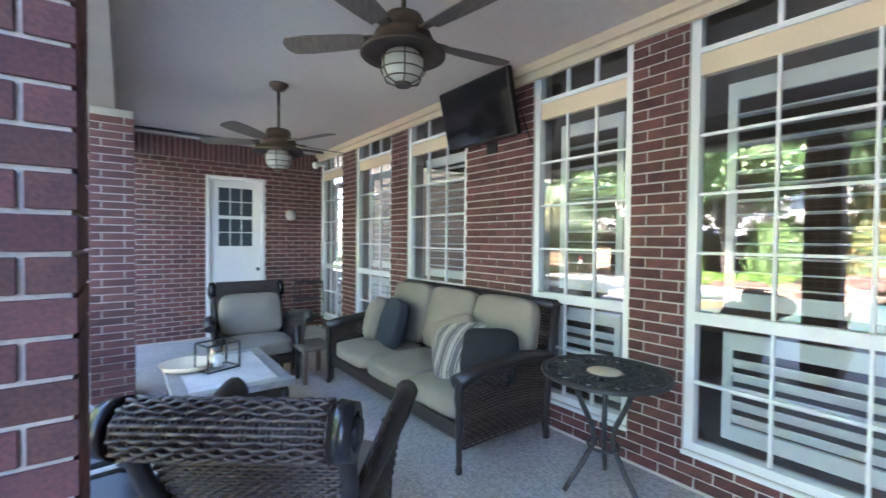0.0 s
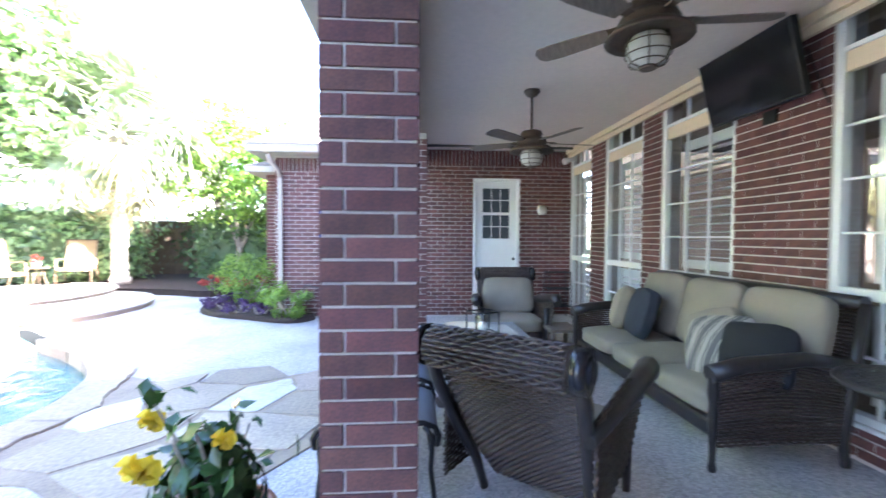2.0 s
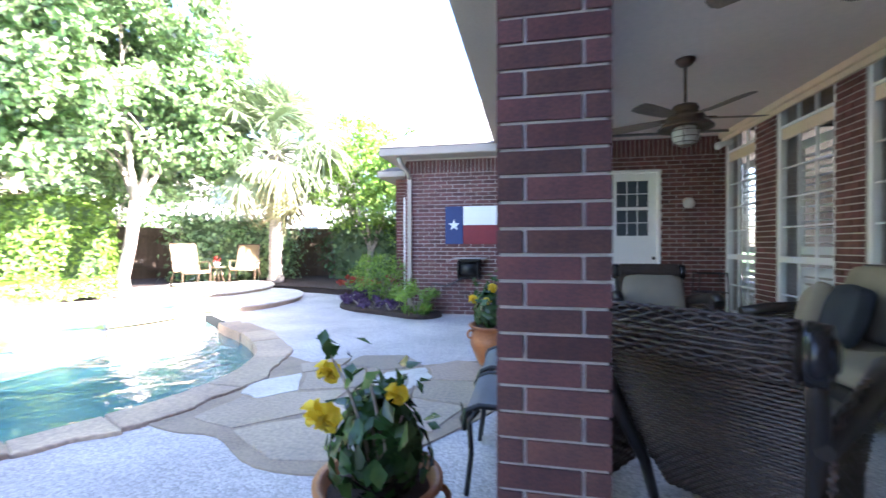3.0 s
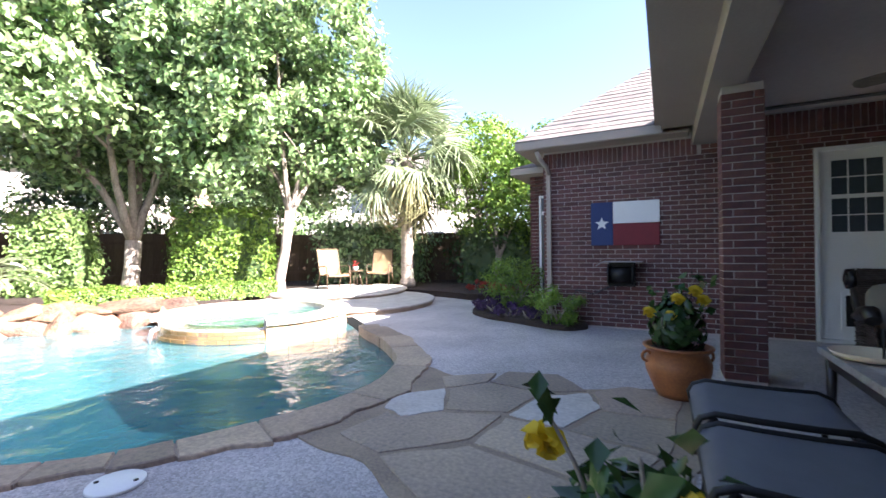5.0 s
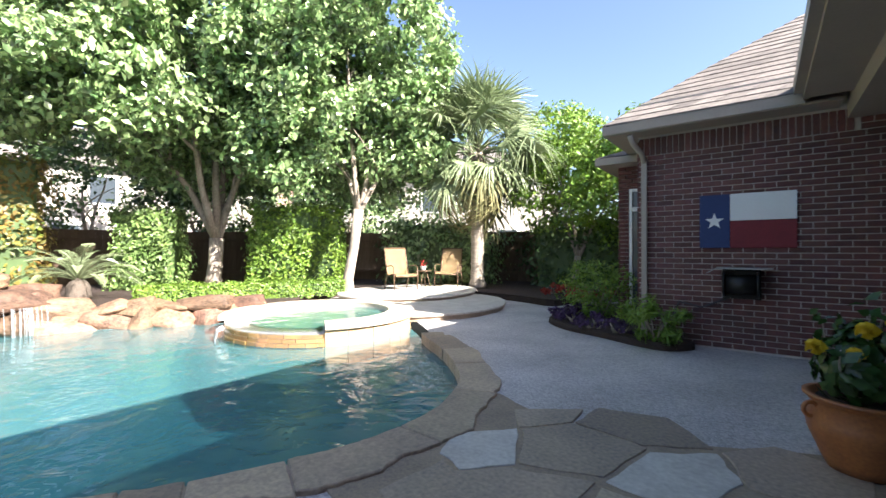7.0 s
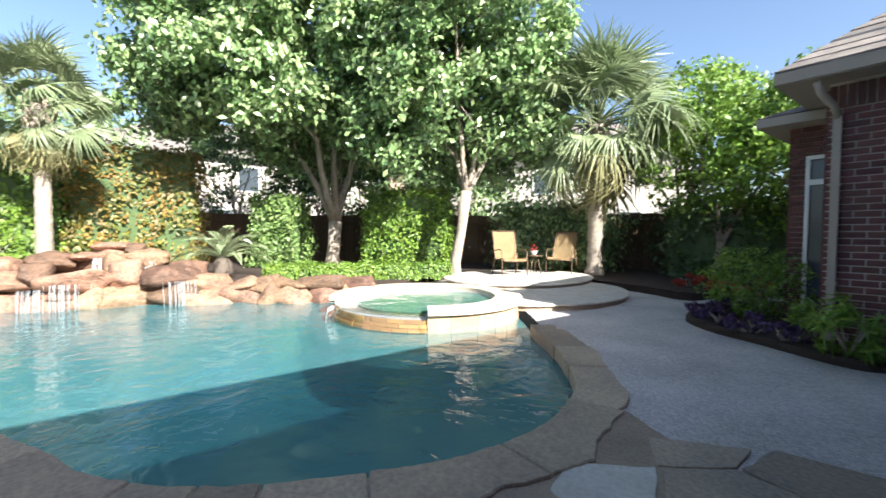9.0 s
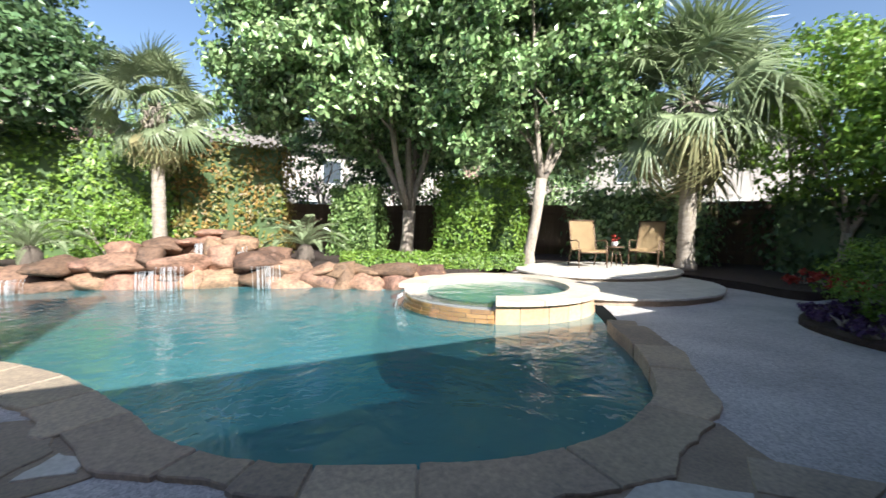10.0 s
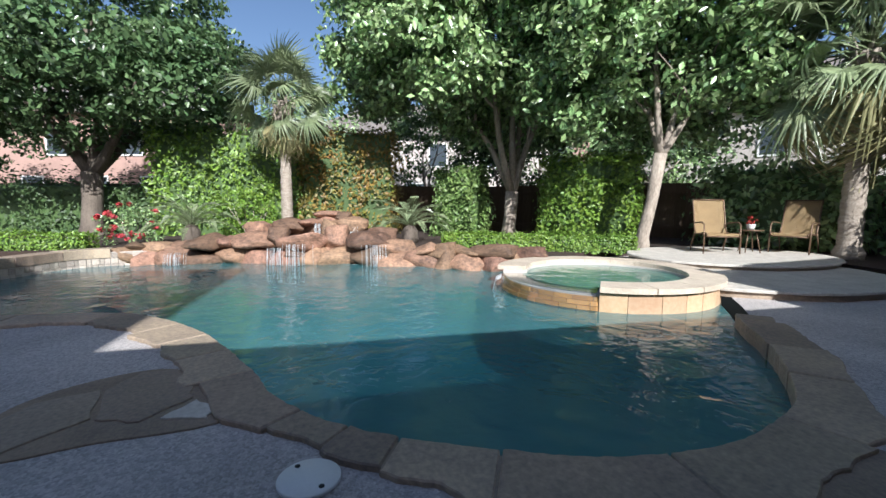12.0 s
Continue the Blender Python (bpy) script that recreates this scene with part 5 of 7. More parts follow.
WIN4 = [(-4.5, 1.0, 1.1, 1.5), (-1.5, 1.0, 1.1, 1.5), (2.0, 1.0, 1.1, 1.5), (-4.0, 3.7, 1.1, 1.4), (0, 3.7, 1.1, 1.4), (4.0, 3.7, 1.1, 1.4), (5.0, 1.0, 1.1, 1.5)]
neighbour("pale sided two-storey house beyond the fence", -19, 28, 30, 16, 9, 6.0, M["stucco"], WIN4)
neighbour("pink brick two-storey house beyond the fence", -31, -10, 75, 18, 9, 5.8, M["pink_brick"], WIN4)
neighbour("cream and pink house beyond the back fence", -32, 10, 85, 17, 9, 5.6, M["stucco"], WIN4)
neighbour("pink brick house beyond the corner fence", -28, 24, 55, 12, 9, 5.8, M["pink_brick"], WIN4)

# ---- windows with shutters ----
M["shutter"] = material("shutter_white", (0.74, 0.74, 0.72), 0.45, scale=3, fine=60, mixing=0.06, bump=0.03)


def bar(bm, y0, z0, y1, z1, x, t):
    box(bm, x - t / 2, y0, z0, x + t / 2, y1, z1)


_slats = {}


def slat_mesh(length):
    key = round(length, 3)
    if key not in _slats:
        b = bmesh.new()
        box(b, -0.036, -length / 2, -0.005, 0.036, length / 2, 0.005)
        bmesh.ops.bevel(b, geom=[e for e in b.edges if abs(e.verts[0].co.y - e.verts[1].co.y) > 0.01], offset=0.004, segments=1, affect="EDGES")
        me = bpy.data.meshes.new("slat")
        b.to_mesh(me)
        b.free()
        me.materials.append(M["shutter"])
        _slats[key] = me
    return _slats[key]


def window(num, y0, y1, z0):
    g = tagged(new("window_%d" % num), "white multi-pane window with cream panels and interior plantation shutters", "window", "porch windows", "structure")
    x = WX + 0.04
    zt0, zt1 = 2.64, 2.93
    b = bmesh.new()
    for p in ((y0, z0, y0 + 0.05, WTOP), (y1 - 0.05, z0, y1, WTOP), (y0 + 0.05, z0, y1 - 0.05, z0 + 0.05)):
        bar(b, *p, x, 0.07)
    bar(b, y0 + 0.05, zt0 - 0.03, y1 - 0.05, zt0, x, 0.07)
    part("window_frame", b, M["white"], g)
    b = bmesh.new()
    bar(b, y0 + 0.05, 2.48, y1 - 0.05, zt0 - 0.032, x + 0.005, 0.05)
    part("cream_panel", b, M["cream"], g, "cream painted panel")
    b = bmesh.new()
    bar(b, y0 + 0.05, zt1 + 0.002, y1 - 0.05, WTOP - 0.002, x, 0.05)
    part("head_panel", b, M["cream"], g, "cream painted panel")
    b = bmesh.new()
    box(b, WX - 0.03, y0 - 0.005, z0 - 0.028, WX + 0.07, y1 + 0.005, z0 - 0.002, None, 0.005)
    part("window_sill", b, M["white"], g)
    iy0, iy1 = y0 + 0.05, y1 - 0.05
    cols = 3 if iy1 - iy0 < 1.15 else 4
    rail = 1.03 if z0 < 0.5 else None
    b = bmesh.new()
    for c in range(1, cols):
        u = iy0 + (iy1 - iy0) * c / cols
        bar(b, u - 0.012, zt0, u + 0.012, zt1, x, 0.03)
    part("transom_bar", b, M["white"], g)
    lo = rail + 0.035 if rail else z0 + 0.05
    sashes = [(lo, 2.48, 4)] + ([(z0 + 0.05, rail - 0.035, 2)] if rail else [])
    if rail:
        b = bmesh.new()
        bar(b, iy0, rail - 0.035, iy1, rail + 0.035, x - 0.01, 0.06)
        part("meeting_rail", b, M["white"], g)
    for a, z1, rows in sashes:
        for c in range(1, cols):
            b = bmesh.new()
            u = iy0 + (iy1 - iy0) * c / cols
            bar(b, u - 0.008, a, u + 0.008, z1, x, 0.026)
            part("muntin", b, M["white"], g)
        for r in range(1, rows):
            b = bmesh.new()
            z = a + (z1 - a) * r / rows
            bar(b, iy0, z - 0.008, iy1, z + 0.008, x - 0.001, 0.028)
            part("muntin", b, M["white"], g)
    for a, z1 in [(s[0], s[1]) for s in sashes] + [(zt0, zt1)]:
        b = bmesh.new()
        b.faces.new([b.verts.new((x + 0.004, *q)) for q in ((iy0, a), (iy0, z1), (iy1, z1), (iy1, a))])
        p = part("pane", b, M["glass"], g, "reflecting clear glass pane")
        p.visible_shadow = False
    # shutters inside
    sx = WX + 0.17
    for a, z1, _ in sashes:
        half = iy1 - iy0 - 0.2
        for s0 in (iy0 + 0.1,):
            b = bmesh.new()
            s1 = s0 + half
            for p in ((s0, a + 0.03, s0 + 0.05, z1 - 0.05), (s1 - 0.05, a + 0.03, s1, z1 - 0.05), (s0 + 0.05, a + 0.03, s1 - 0.05, a + 0.12), (s0 + 0.05, z1 - 0.15, s1 - 0.05, z1 - 0.05)):
                bar(b, *p, sx, 0.028)
            sh = part("shutter", b, M["shutter"], g, "white plantation shutter")
            z = a + 0.16
            while z < z1 - 0.17:
                ob = new("slat", slat_mesh(half - 0.104))
                ob.parent = sh
                ob.matrix_local = pose(sx, (s0 + s1) / 2, z, 0, 58 if a < 0.5 and rail else 4, 0)
                z += 0.084
    return g


for k, (a, b_, z) in enumerate(WINDOWS[:5]):
    window(k + 1, a, b_, z)

# cornice along the window wall
bm = bmesh.new()
box(bm, WX - 0.10, -3.0, CZ - 0.07, WX - 0.02, EY - 0.02, CZ - 0.002)
box(bm, WX - 0.06, -3.0, CZ - 0.13, WX - 0.022, EY - 0.02, CZ - 0.072)
structure("trim", bm, M["cream"], "cream painted cornice below the porch ceiling", "trim")

# ---- back door ----
d = tagged(new("door_1"), "closed white door with a divided window and pet flap", "door", "", "structure")
b = bmesh.new()
x0, x1, _, z1 = DOOR
box(b, x0, EY - 0.03, 0, x0 + 0.045, EY + 0.12, z1)
box(b, x1 - 0.045, EY - 0.03, 0, x1, EY + 0.12, z1)
box(b, x0 + 0.045, EY - 0.03, z1 - 0.045, x1 - 0.045, EY + 0.12, z1)
box(b, x0 + 0.045, EY - 0.03, -0.01, x1 - 0.045, EY + 0.12, 0.03)
part("door_frame", b, M["white"], d)
b = bmesh.new()
lx0, lx1, lz0, lz1 = 2.745, 3.225, 1.36, 2.25
wall_boxes(b, x0 + 0.05, x1 - 0.05, 0.035, z1 - 0.05, [(lx0, lx1, lz0, lz1)], "y", EY + 0.02, EY + 0.065)
part("door_leaf", b, M["white"], d)
b = bmesh.new()
for u in (lx0 + (lx1 - lx0) * t / 3 for t in (1, 2)):
    box(b, u - 0.006, EY + 0.03, lz0, u + 0.006, EY + 0.05, lz1)
box(b, lx0, EY + 0.022, 1.775, lx1, EY + 0.055, 1.825)
for zz in (1.57, 2.04):
    box(b, lx0, EY + 0.031, zz - 0.006, lx1, EY + 0.049, zz + 0.006)
part("muntin", b, M["white"], d)
b = bmesh.new()
box(b, lx0, EY + 0.038, lz0, lx1, EY + 0.044, lz1)
part("pane", b, M["dark_glass"], d, "dark door glass")
b = bmesh.new()
wall_boxes(b, 2.82, 3.14, 0.16, 0.62, [(2.86, 3.10, 0.20, 0.58)], "y", EY + 0.004, EY + 0.019)
flap = part("pet_flap", b, M["white"], d, "white pet flap frame")
b = bmesh.new()
box(b, 2.86, EY + 0.010, 0.20, 3.10, EY + 0.017, 0.58)
part("flap_panel", b, M["black_metal"], flap, "dark flexible flap")
b = bmesh.new()
rod(b, (x1 - 0.11, EY + 0.02, 1.0), (x1 - 0.11, EY - 0.04, 1.0), 0.012)
rod(b, (x1 - 0.11, EY - 0.04, 1.0), (x1 - 0.11, EY - 0.07, 1.0), 0.028, 0.024, 14)
part("door_handle", b, M["iron"], d, "round dark door knob")

# ---- ceiling fans ----
def ceiling_fan(x, y, spin, label, rod_z=-0.36):
    """rod_z: where the rod meets the motor, below the ceiling."""
    g = thing("ceiling_fan", label, "ceiling fan", "porch ceiling fans", x, y, CZ, spin)
    b = bmesh.new()
    lathe(b, [(0.02, -0.07), (0.05, -0.06), (0.085, -0.02), (0.085, 0.0)], 20)
    part("canopy", b, M["fan_metal"], g)
    b = bmesh.new()
    rod(b, (0, 0, -0.06), (0, 0, rod_z), 0.014)
    part("downrod", b, M["fan_metal"], g)
    b = bmesh.new()
    lathe(b, [(0.03, -0.35), (0.10, -0.36), (0.115, -0.39), (0.10, -0.42), (0.15, -0.45), (0.165, -0.48), (0.15, -0.51), (0.2, -0.53), (0.235, -0.565), (0.235, -0.575), (0.19, -0.56), (0.1, -0.555), (0.05, -0.55)], 28)
    low = Matrix.Translation((0, 0, rod_z + 0.36))
    bmesh.ops.transform(b, matrix=low, verts=b.verts)
    part("motor", b, M["fan_metal"], g)
    for k in range(5):
        t = 2 * math.pi * k / 5
        m = low @ Matrix.Rotation(t, 4, "Z") @ Matrix.Translation((0, 0, -0.47)) @ Matrix.Rotation(radians(11), 4, "X")
        b = bmesh.new()
        box(b, 0.12, -0.03, -0.006, 0.26, 0.03, 0.006, m)
        part("blade_iron", b, M["fan_metal"], g)
        b = bmesh.new()
        pts = [(0.22, -0.055), (0.35, -0.068), (0.56, -0.078), (0.67, -0.07), (0.70, -0.03), (0.70, 0.03), (0.67, 0.07), (0.56, 0.078), (0.35, 0.068), (0.22, 0.055)]
        lo = [b.verts.new(m @ Vector((u, v, -0.012))) for u, v in pts]
        hi = [b.verts.new(m @ Vector((u, v, -0.006))) for u, v in pts]
        b.faces.new(lo[::-1])
        b.faces.new(hi)
        for i in range(len(pts)):
            b.faces.new((lo[i], lo[(i + 1) % len(pts)], hi[(i + 1) % len(pts)], hi[i]))
        part("blade", b, M["fan_wood"], g, "weathered wood blade")
    b = bmesh.new()
    lathe(b, [(0.09, -0.56), (0.115, -0.60), (0.118, -0.65), (0.10, -0.70), (0.05, -0.725)], 24)
    bmesh.ops.transform(b, matrix=low, verts=b.verts)
    part("lamp_globe", b, M["globe"], g, "frosted glass lantern globe")
    b = bmesh.new()
    for z, r in ((-0.6, 0.122), (-0.66, 0.122), (-0.705, 0.1)):
        tube(b, [(r * math.cos(t * 0.3142), r * math.sin(t * 0.3142), z) for t in range(20)], 0.004, 5, True)
    for k in range(6):
        t = 2 * math.pi * k / 6
        c, s = math.cos(t), math.sin(t)
        tube(b, [(r * c, r * s, z) for r, z in ((0.11, -0.56), (0.124, -0.61), (0.124, -0.66), (0.1, -0.71), (0.03, -0.735))], 0.004, 5)
    lathe(b, [(0.045, -0.74), (0.05, -0.725), (0.03, -0.72)], 12)
    bmesh.ops.transform(b, matrix=low, verts=b.verts)
    part("lamp_cage", b, M["fan_metal"], g, "dark wire cage")
    return g


M["globe"] = material("frosted_globe", (0.72, 0.70, 0.64), 0.25, scale=8, fine=40, mixing=0.1, bump=0.1, translucent=0.5)
ceiling_fan(2.83, 3.95, 62, "bronze ceiling fan with weathered blades and caged lamp", -0.22)
ceiling_fan(2.76, 6.05, 4, "bronze ceiling fan on a rod with caged lamp", -0.43)

# ---- television on the pier ----
tv = thing("television", "black flat television on a tilting wall mount", "television", "", WX - 0.02, 4.77, 2.62)
b = bmesh.new()
tm = Matrix.Translation((-0.2, 0, 0)) @ Matrix.Rotation(radians(-14), 4, "Y")
box(b, -0.03, -0.45, -0.27, 0.03, 0.45, 0.27, tm, 0.008)
part("body", b, M["black_metal"], tv)
b = bmesh.new()
box(b, -0.0335, -0.435, -0.25, -0.031, 0.435, 0.255, tm)
M["screen"] = material("tv_screen", (0.012, 0.012, 0.014), 0.12, scale=3, fine=30, mixing=0.2, bump=0)
part("screen", b, M["screen"], tv, "dark glossy screen")
b = bmesh.new()
box(b, -0.03, -0.15, -0.15, 0.0, 0.15, 0.15)
rod(b, (-0.02, 0, 0), (-0.17, 0, 0), 0.025)
part("wall_bracket", b, M["black_metal"], tv)
b = bmesh.new()
box(b, -0.02, -0.06, -0.34, 0.0, 0.06, -0.24)
part("junction_box", b, M["black_metal"], tv)
b = bmesh.new()
tube(b, [(-0.01, -0.3, 0.1), (-0.015, -0.42, -0.2), (-0.01, -0.47, -0.32)], 0.006, 6)
part("cable", b, M["black_metal"], tv)


# ---- woven furniture ----
def weave(b, m, w, h, nx, nz, curve):
    """Woven strands over a sheet curve(u, v) -> point; horizontal strands weave before and behind the ribs."""
    for j in range(nz):
        v = (j + 0.5) / nz
        pts = []
        for i in range(nx * 2 + 1):
            p, n = curve(i / (nx * 2), v)
            pts.append(m @ (p + n * (0.006 if (i + j) % 2 else -0.004)))
        tube(b, pts, h / nz * 0.5, 4)


def cushion_mesh(b, x0, y0, z0, x1, y1, z1, m, puff=0.03, seed=0, tuft=True):
    """A soft box, with bulged faces."""
    n = 8
    cx, cy, cz = (x0 + x1) / 2, (y0 + y1) / 2, (z0 + z1) / 2
    hx, hy, hz = (x1 - x0) / 2, (y1 - y0) / 2, (z1 - z0) / 2
    r = bmesh.ops.create_cube(b, size=2)
    bmesh.ops.subdivide_edges(b, edges=b.edges[:], cuts=n, use_grid_fill=True)
    done = list(b.verts)
    for v in done:
        p = v.co.copy()
        q = Vector([math.copysign(abs(c) ** 1.0, c) for c in p])
        rr = 0.86
        L = (abs(p.x) ** 6 + abs(p.y) ** 6 + abs(p.z) ** 6) ** (1 / 6)
        q = p / max(L, 1e-6) * rr + p * (1 - rr) * 0.9
        bulge = (1 - p.x ** 2) * (1 - p.y ** 2) if abs(p.z) > 0.99 else (1 - p.y ** 2) * (1 - p.z ** 2) if abs(p.x) > 0.99 else (1 - p.x ** 2) * (1 - p.z ** 2)
        wob = 0.012 * noise.noise(Vector((p.x * 1.6 + seed, p.y * 1.6, p.z * 1.6)))
        ax = max(range(3), key=lambda t: abs(p[t]))
        nrm = Vector((0, 0, 0))
        nrm[ax] = math.copysign(1, p[ax])
        thin = min(range(3), key=lambda t: (hx, hy, hz)[t])
        amt = puff * bulge if ax == thin else puff * 0.2 * bulge
        dim = 0
        if tuft and ax == thin:
            o = [t for t in range(3) if t != thin]
            dim = -0.02 * math.exp(-(p[o[0]] ** 2 + p[o[1]] ** 2) * 14)
        v.co = m @ (Vector((cx + q.x * hx, cy + q.y * hy, cz + q.z * hz)) + nrm * (amt + dim + wob))
    for f in b.faces:
        f.smooth = True


def armchair(label, x, y, rz, seed):
    """Woven armchair with a rolled back rail; it faces local +y."""
    g = thing("wicker_armchair", label, "armchair", "woven armchairs", x, y, 0, rz)
    W = 0.35
    I = Matrix.Identity(4)

    def back(u, v):
        yy = 0.0 - 0.47 * v - 0.05 * math.sin(v * 3.14)
        zz = 0.05 + 0.78 * v
        return Vector(((u - 0.5) * 2 * (W - 0.09 + 0.09 * v), yy, zz)), Vector((0, -0.95, -0.3))
    b = bmesh.new()
    weave(b, I, 2 * W, 0.84, 15, 46, back)
    part("woven_back", b, M["wicker"], g, "dark brown woven back")["kind"] = "stuff"
    b = bmesh.new()
    tube(b, [(sx, -0.54, 0.88) for sx in (-W + 0.02, -W / 2, 0, W / 2, W - 0.02)], 0.08, 16)
    part("roll_core", b, M["wicker"], g)
    b = bmesh.new()
    xs = [-W + 0.03 + (2 * W - 0.06) * k / 33 for k in range(34)]
    for xx in xs:
        tube(b, [(xx, -0.54 + 0.084 * math.cos(t * 0.3927), 0.88 + 0.084 * math.sin(t * 0.3927)) for t in range(16)], 0.0055, 4, True)
    for q in range(26):
        a_ = 2 * math.pi * q / 26
        rr = [0.093 if ((k // 2) + q) % 2 else 0.081 for k in range(34)]
        tube(b, [(xx, -0.54 + r_ * math.cos(a_), 0.88 + r_ * math.sin(a_)) for xx, r_ in zip(xs, rr)], 0.0075, 4)
    part("roll_weave", b, M["wicker"], g, "woven strands round the rolled top rail")["kind"] = "stuff"
    for sx in (-1, 1):
        b = bmesh.new()
        rod(b, (sx * (W - 0.01), -0.54, 0.88), (sx * (W + 0.045), -0.54, 0.88), 0.098, 0.09, 24)
        rod(b, (sx * (W + 0.045), -0.54, 0.88), (sx * (W + 0.06), -0.54, 0.88), 0.062, 0.04, 20)
        part("roll_cap", b, M["cap"], g, "glossy dark end cap")
        b = bmesh.new()
        tube(b, [(sx * W, -0.53, 0.86), (sx * W, -0.44, 0.66), (sx * (W - 0.02), -0.30, 0.42), (sx * (W - 0.05), -0.16, 0.2), (sx * (W - 0.06), -0.08, 0.0)], [0.03, 0.032, 0.032, 0.028, 0.024], 8)
        part("back_post", b, M["frame_dark"], g)
        b = bmesh.new()
        tube(b, [(sx * (W + 0.02), 0.32, 0.0), (sx * (W + 0.02), 0.31, 0.3), (sx * (W + 0.02), 0.3, 0.56)], [0.022, 0.028, 0.03], 8)
        part("front_leg", b, M["frame_dark"], g)
        b = bmesh.new()

        def side(u, v, sx=sx):
            return Vector((sx * (W + 0.02 + 0.08 * u * v), -0.36 + 0.74 * u, 0.16 + (0.44 + 0.1 * math.sin(u * 2.6)) * v)), Vector((sx, 0, 0))
        weave(b, I, 0.66, 0.44, 10, 22, side)
        part("woven_side", b, M["wicker"], g)["kind"] = "stuff"
        b = bmesh.new()
        tube(b, [(sx * (W + 0.01), -0.42, 0.56), (sx * (W + 0.05), -0.1, 0.6), (sx * (W + 0.1), 0.2, 0.66), (sx * (W + 0.11), 0.38, 0.68), (sx * (W + 0.11), 0.44, 0.63)], [0.03, 0.045, 0.055, 0.06, 0.05], 10)
        part("armrest", b, M["frame_dark"], g, "dark curved armrest")
    b = bmesh.new()
    box(b, -W + 0.03, -0.1, 0.18, W - 0.03, 0.34, 0.28, None, 0.02)
    part("seat_frame", b, M["frame_dark"], g)
    b = bmesh.new()
    cushion_mesh(b, -W + 0.02, -0.12, 0.28, W - 0.02, 0.38, 0.44, I, 0.03, seed, False)
    part("seat_cushion", b, M["cushion"], g)
    b = bmesh.new()
    cushion_mesh(b, -W + 0.03, -0.07, -0.24, W - 0.03, 0.07, 0.24, Matrix.Translation((0, -0.245, 0.63)) @ Matrix.Rotation(radians(31), 4, "X"), 0.035, seed + 3)
    part("back_cushion", b, M["cushion"], g)
    return g


M["cap"] = material("cap_gloss", (0.03, 0.028, 0.03), 0.22, 0.3, scale=6, fine=60, mixing=0.3, bump=0.05)
M["frame_dark"] = material("frame_dark", (0.03, 0.024, 0.022), 0.38, scale=10, fine=70, mixing=0.4, bump=0.1)
armchair("dark wicker armchair with rolled back and khaki cushions", 2.19, 3.80, -38, 1)
armchair("dark wicker armchair with tufted khaki cushions by the table", 2.72, 6.75, 176, 5)

# sofa along the window wall
sofa = thing("sofa", "dark wicker three-seat sofa with khaki cushions", "sofa", "", 3.75, 5.03, 0, 90)
SW = 1.06      # half width; faces local +y, which is west
I4 = Matrix.Identity(4)
b = bmesh.new()
box(b, -SW, -0.36, 0.17, SW, 0.44, 0.28, None, 0.02)
part("seat_frame", b, M["frame_dark"], sofa)


def sofa_back(u, v):
    return Vector(((u - 0.5) * 2 * SW, -0.34 - 0.14 * v, 0.2 + 0.78 * v)), Vector((0, -1, 0))


b = bmesh.new()
weave(b, I4, 2 * SW, 0.78, 40, 34, sofa_back)
part("woven_back", b, M["wicker"], sofa)["kind"] = "stuff"
b = bmesh.new()
tube(b, [(s, -0.48, 0.99) for s in (-SW, -0.5, 0, 0.5, SW)], 0.045, 10)
part("top_rail", b, M["frame_dark"], sofa)
for sx in (-1, 1):
    b = bmesh.new()

    def sofa_side(u, v, sx=sx):
        return Vector((sx * SW, -0.36 + 0.8 * u, 0.14 + (0.44 + 0.08 * math.sin(u * 2.8)) * v)), Vector((sx, 0, 0))
    weave(b, I4, 0.8, 0.46, 14, 24, sofa_side)
    part("woven_side", b, M["wicker"], sofa)["kind"] = "stuff"
    b = bmesh.new()
    tube(b, [(sx * SW, -0.46, 0.62), (sx * SW, -0.1, 0.66), (sx * SW, 0.3, 0.63), (sx * SW, 0.5, 0.58)], [0.03, 0.045, 0.05, 0.055], 10)
    part("armrest", b, M["frame_dark"], sofa)
    b = bmesh.new()
    lathe(b, [(0.02, 0.0), (0.026, 0.02), (0.018, 0.06), (0.022, 0.2), (0.03, 0.34), (0.022, 0.4), (0.034, 0.46), (0.03, 0.56), (0.02, 0.6)], 14, Matrix.Translation((sx * SW, 0.47, 0)))
    part("front_leg", b, M["frame_dark"], sofa, "turned dark front post")
    b = bmesh.new()
    tube(b, [(sx * SW, -0.48, 0.99), (sx * SW, -0.40, 0.5), (sx * SW, -0.36, 0.15), (sx * SW, -0.38, 0.0)], [0.035, 0.035, 0.03, 0.024], 8)
    part("back_leg", b, M["frame_dark"], sofa)
for k in range(3):
    u = -SW + 0.05 + (2 * SW - 0.1) / 3 * k
    w = (2 * SW - 0.1) / 3
    b = bmesh.new()
    cushion_mesh(b, u + 0.005, -0.26, 0.28, u + w - 0.005, 0.46, 0.44, I4, 0.03, k, False)
    part("seat_cushion", b, M["cushion"], sofa)
    b = bmesh.new()
    cushion_mesh(b, u + 0.005, -0.08, -0.29, u + w - 0.005, 0.08, 0.31, Matrix.Translation((0, -0.29, 0.72)) @ Matrix.Rotation(radians(14), 4, "X"), 0.045, k + 7)
    part("back_cushion", b, M["cushion"], sofa)


def pillow(label, mat, m, w=0.44, seed=0):
    g = thing("throw_pillow", label, "pillow", "sofa pillows")
    b = bmesh.new()
    cushion_mesh(b, -w / 2, -0.07, -w / 2, w / 2, 0.07, w / 2, m, 0.05, seed, False)
    part("cover", b, mat, g)
    return g


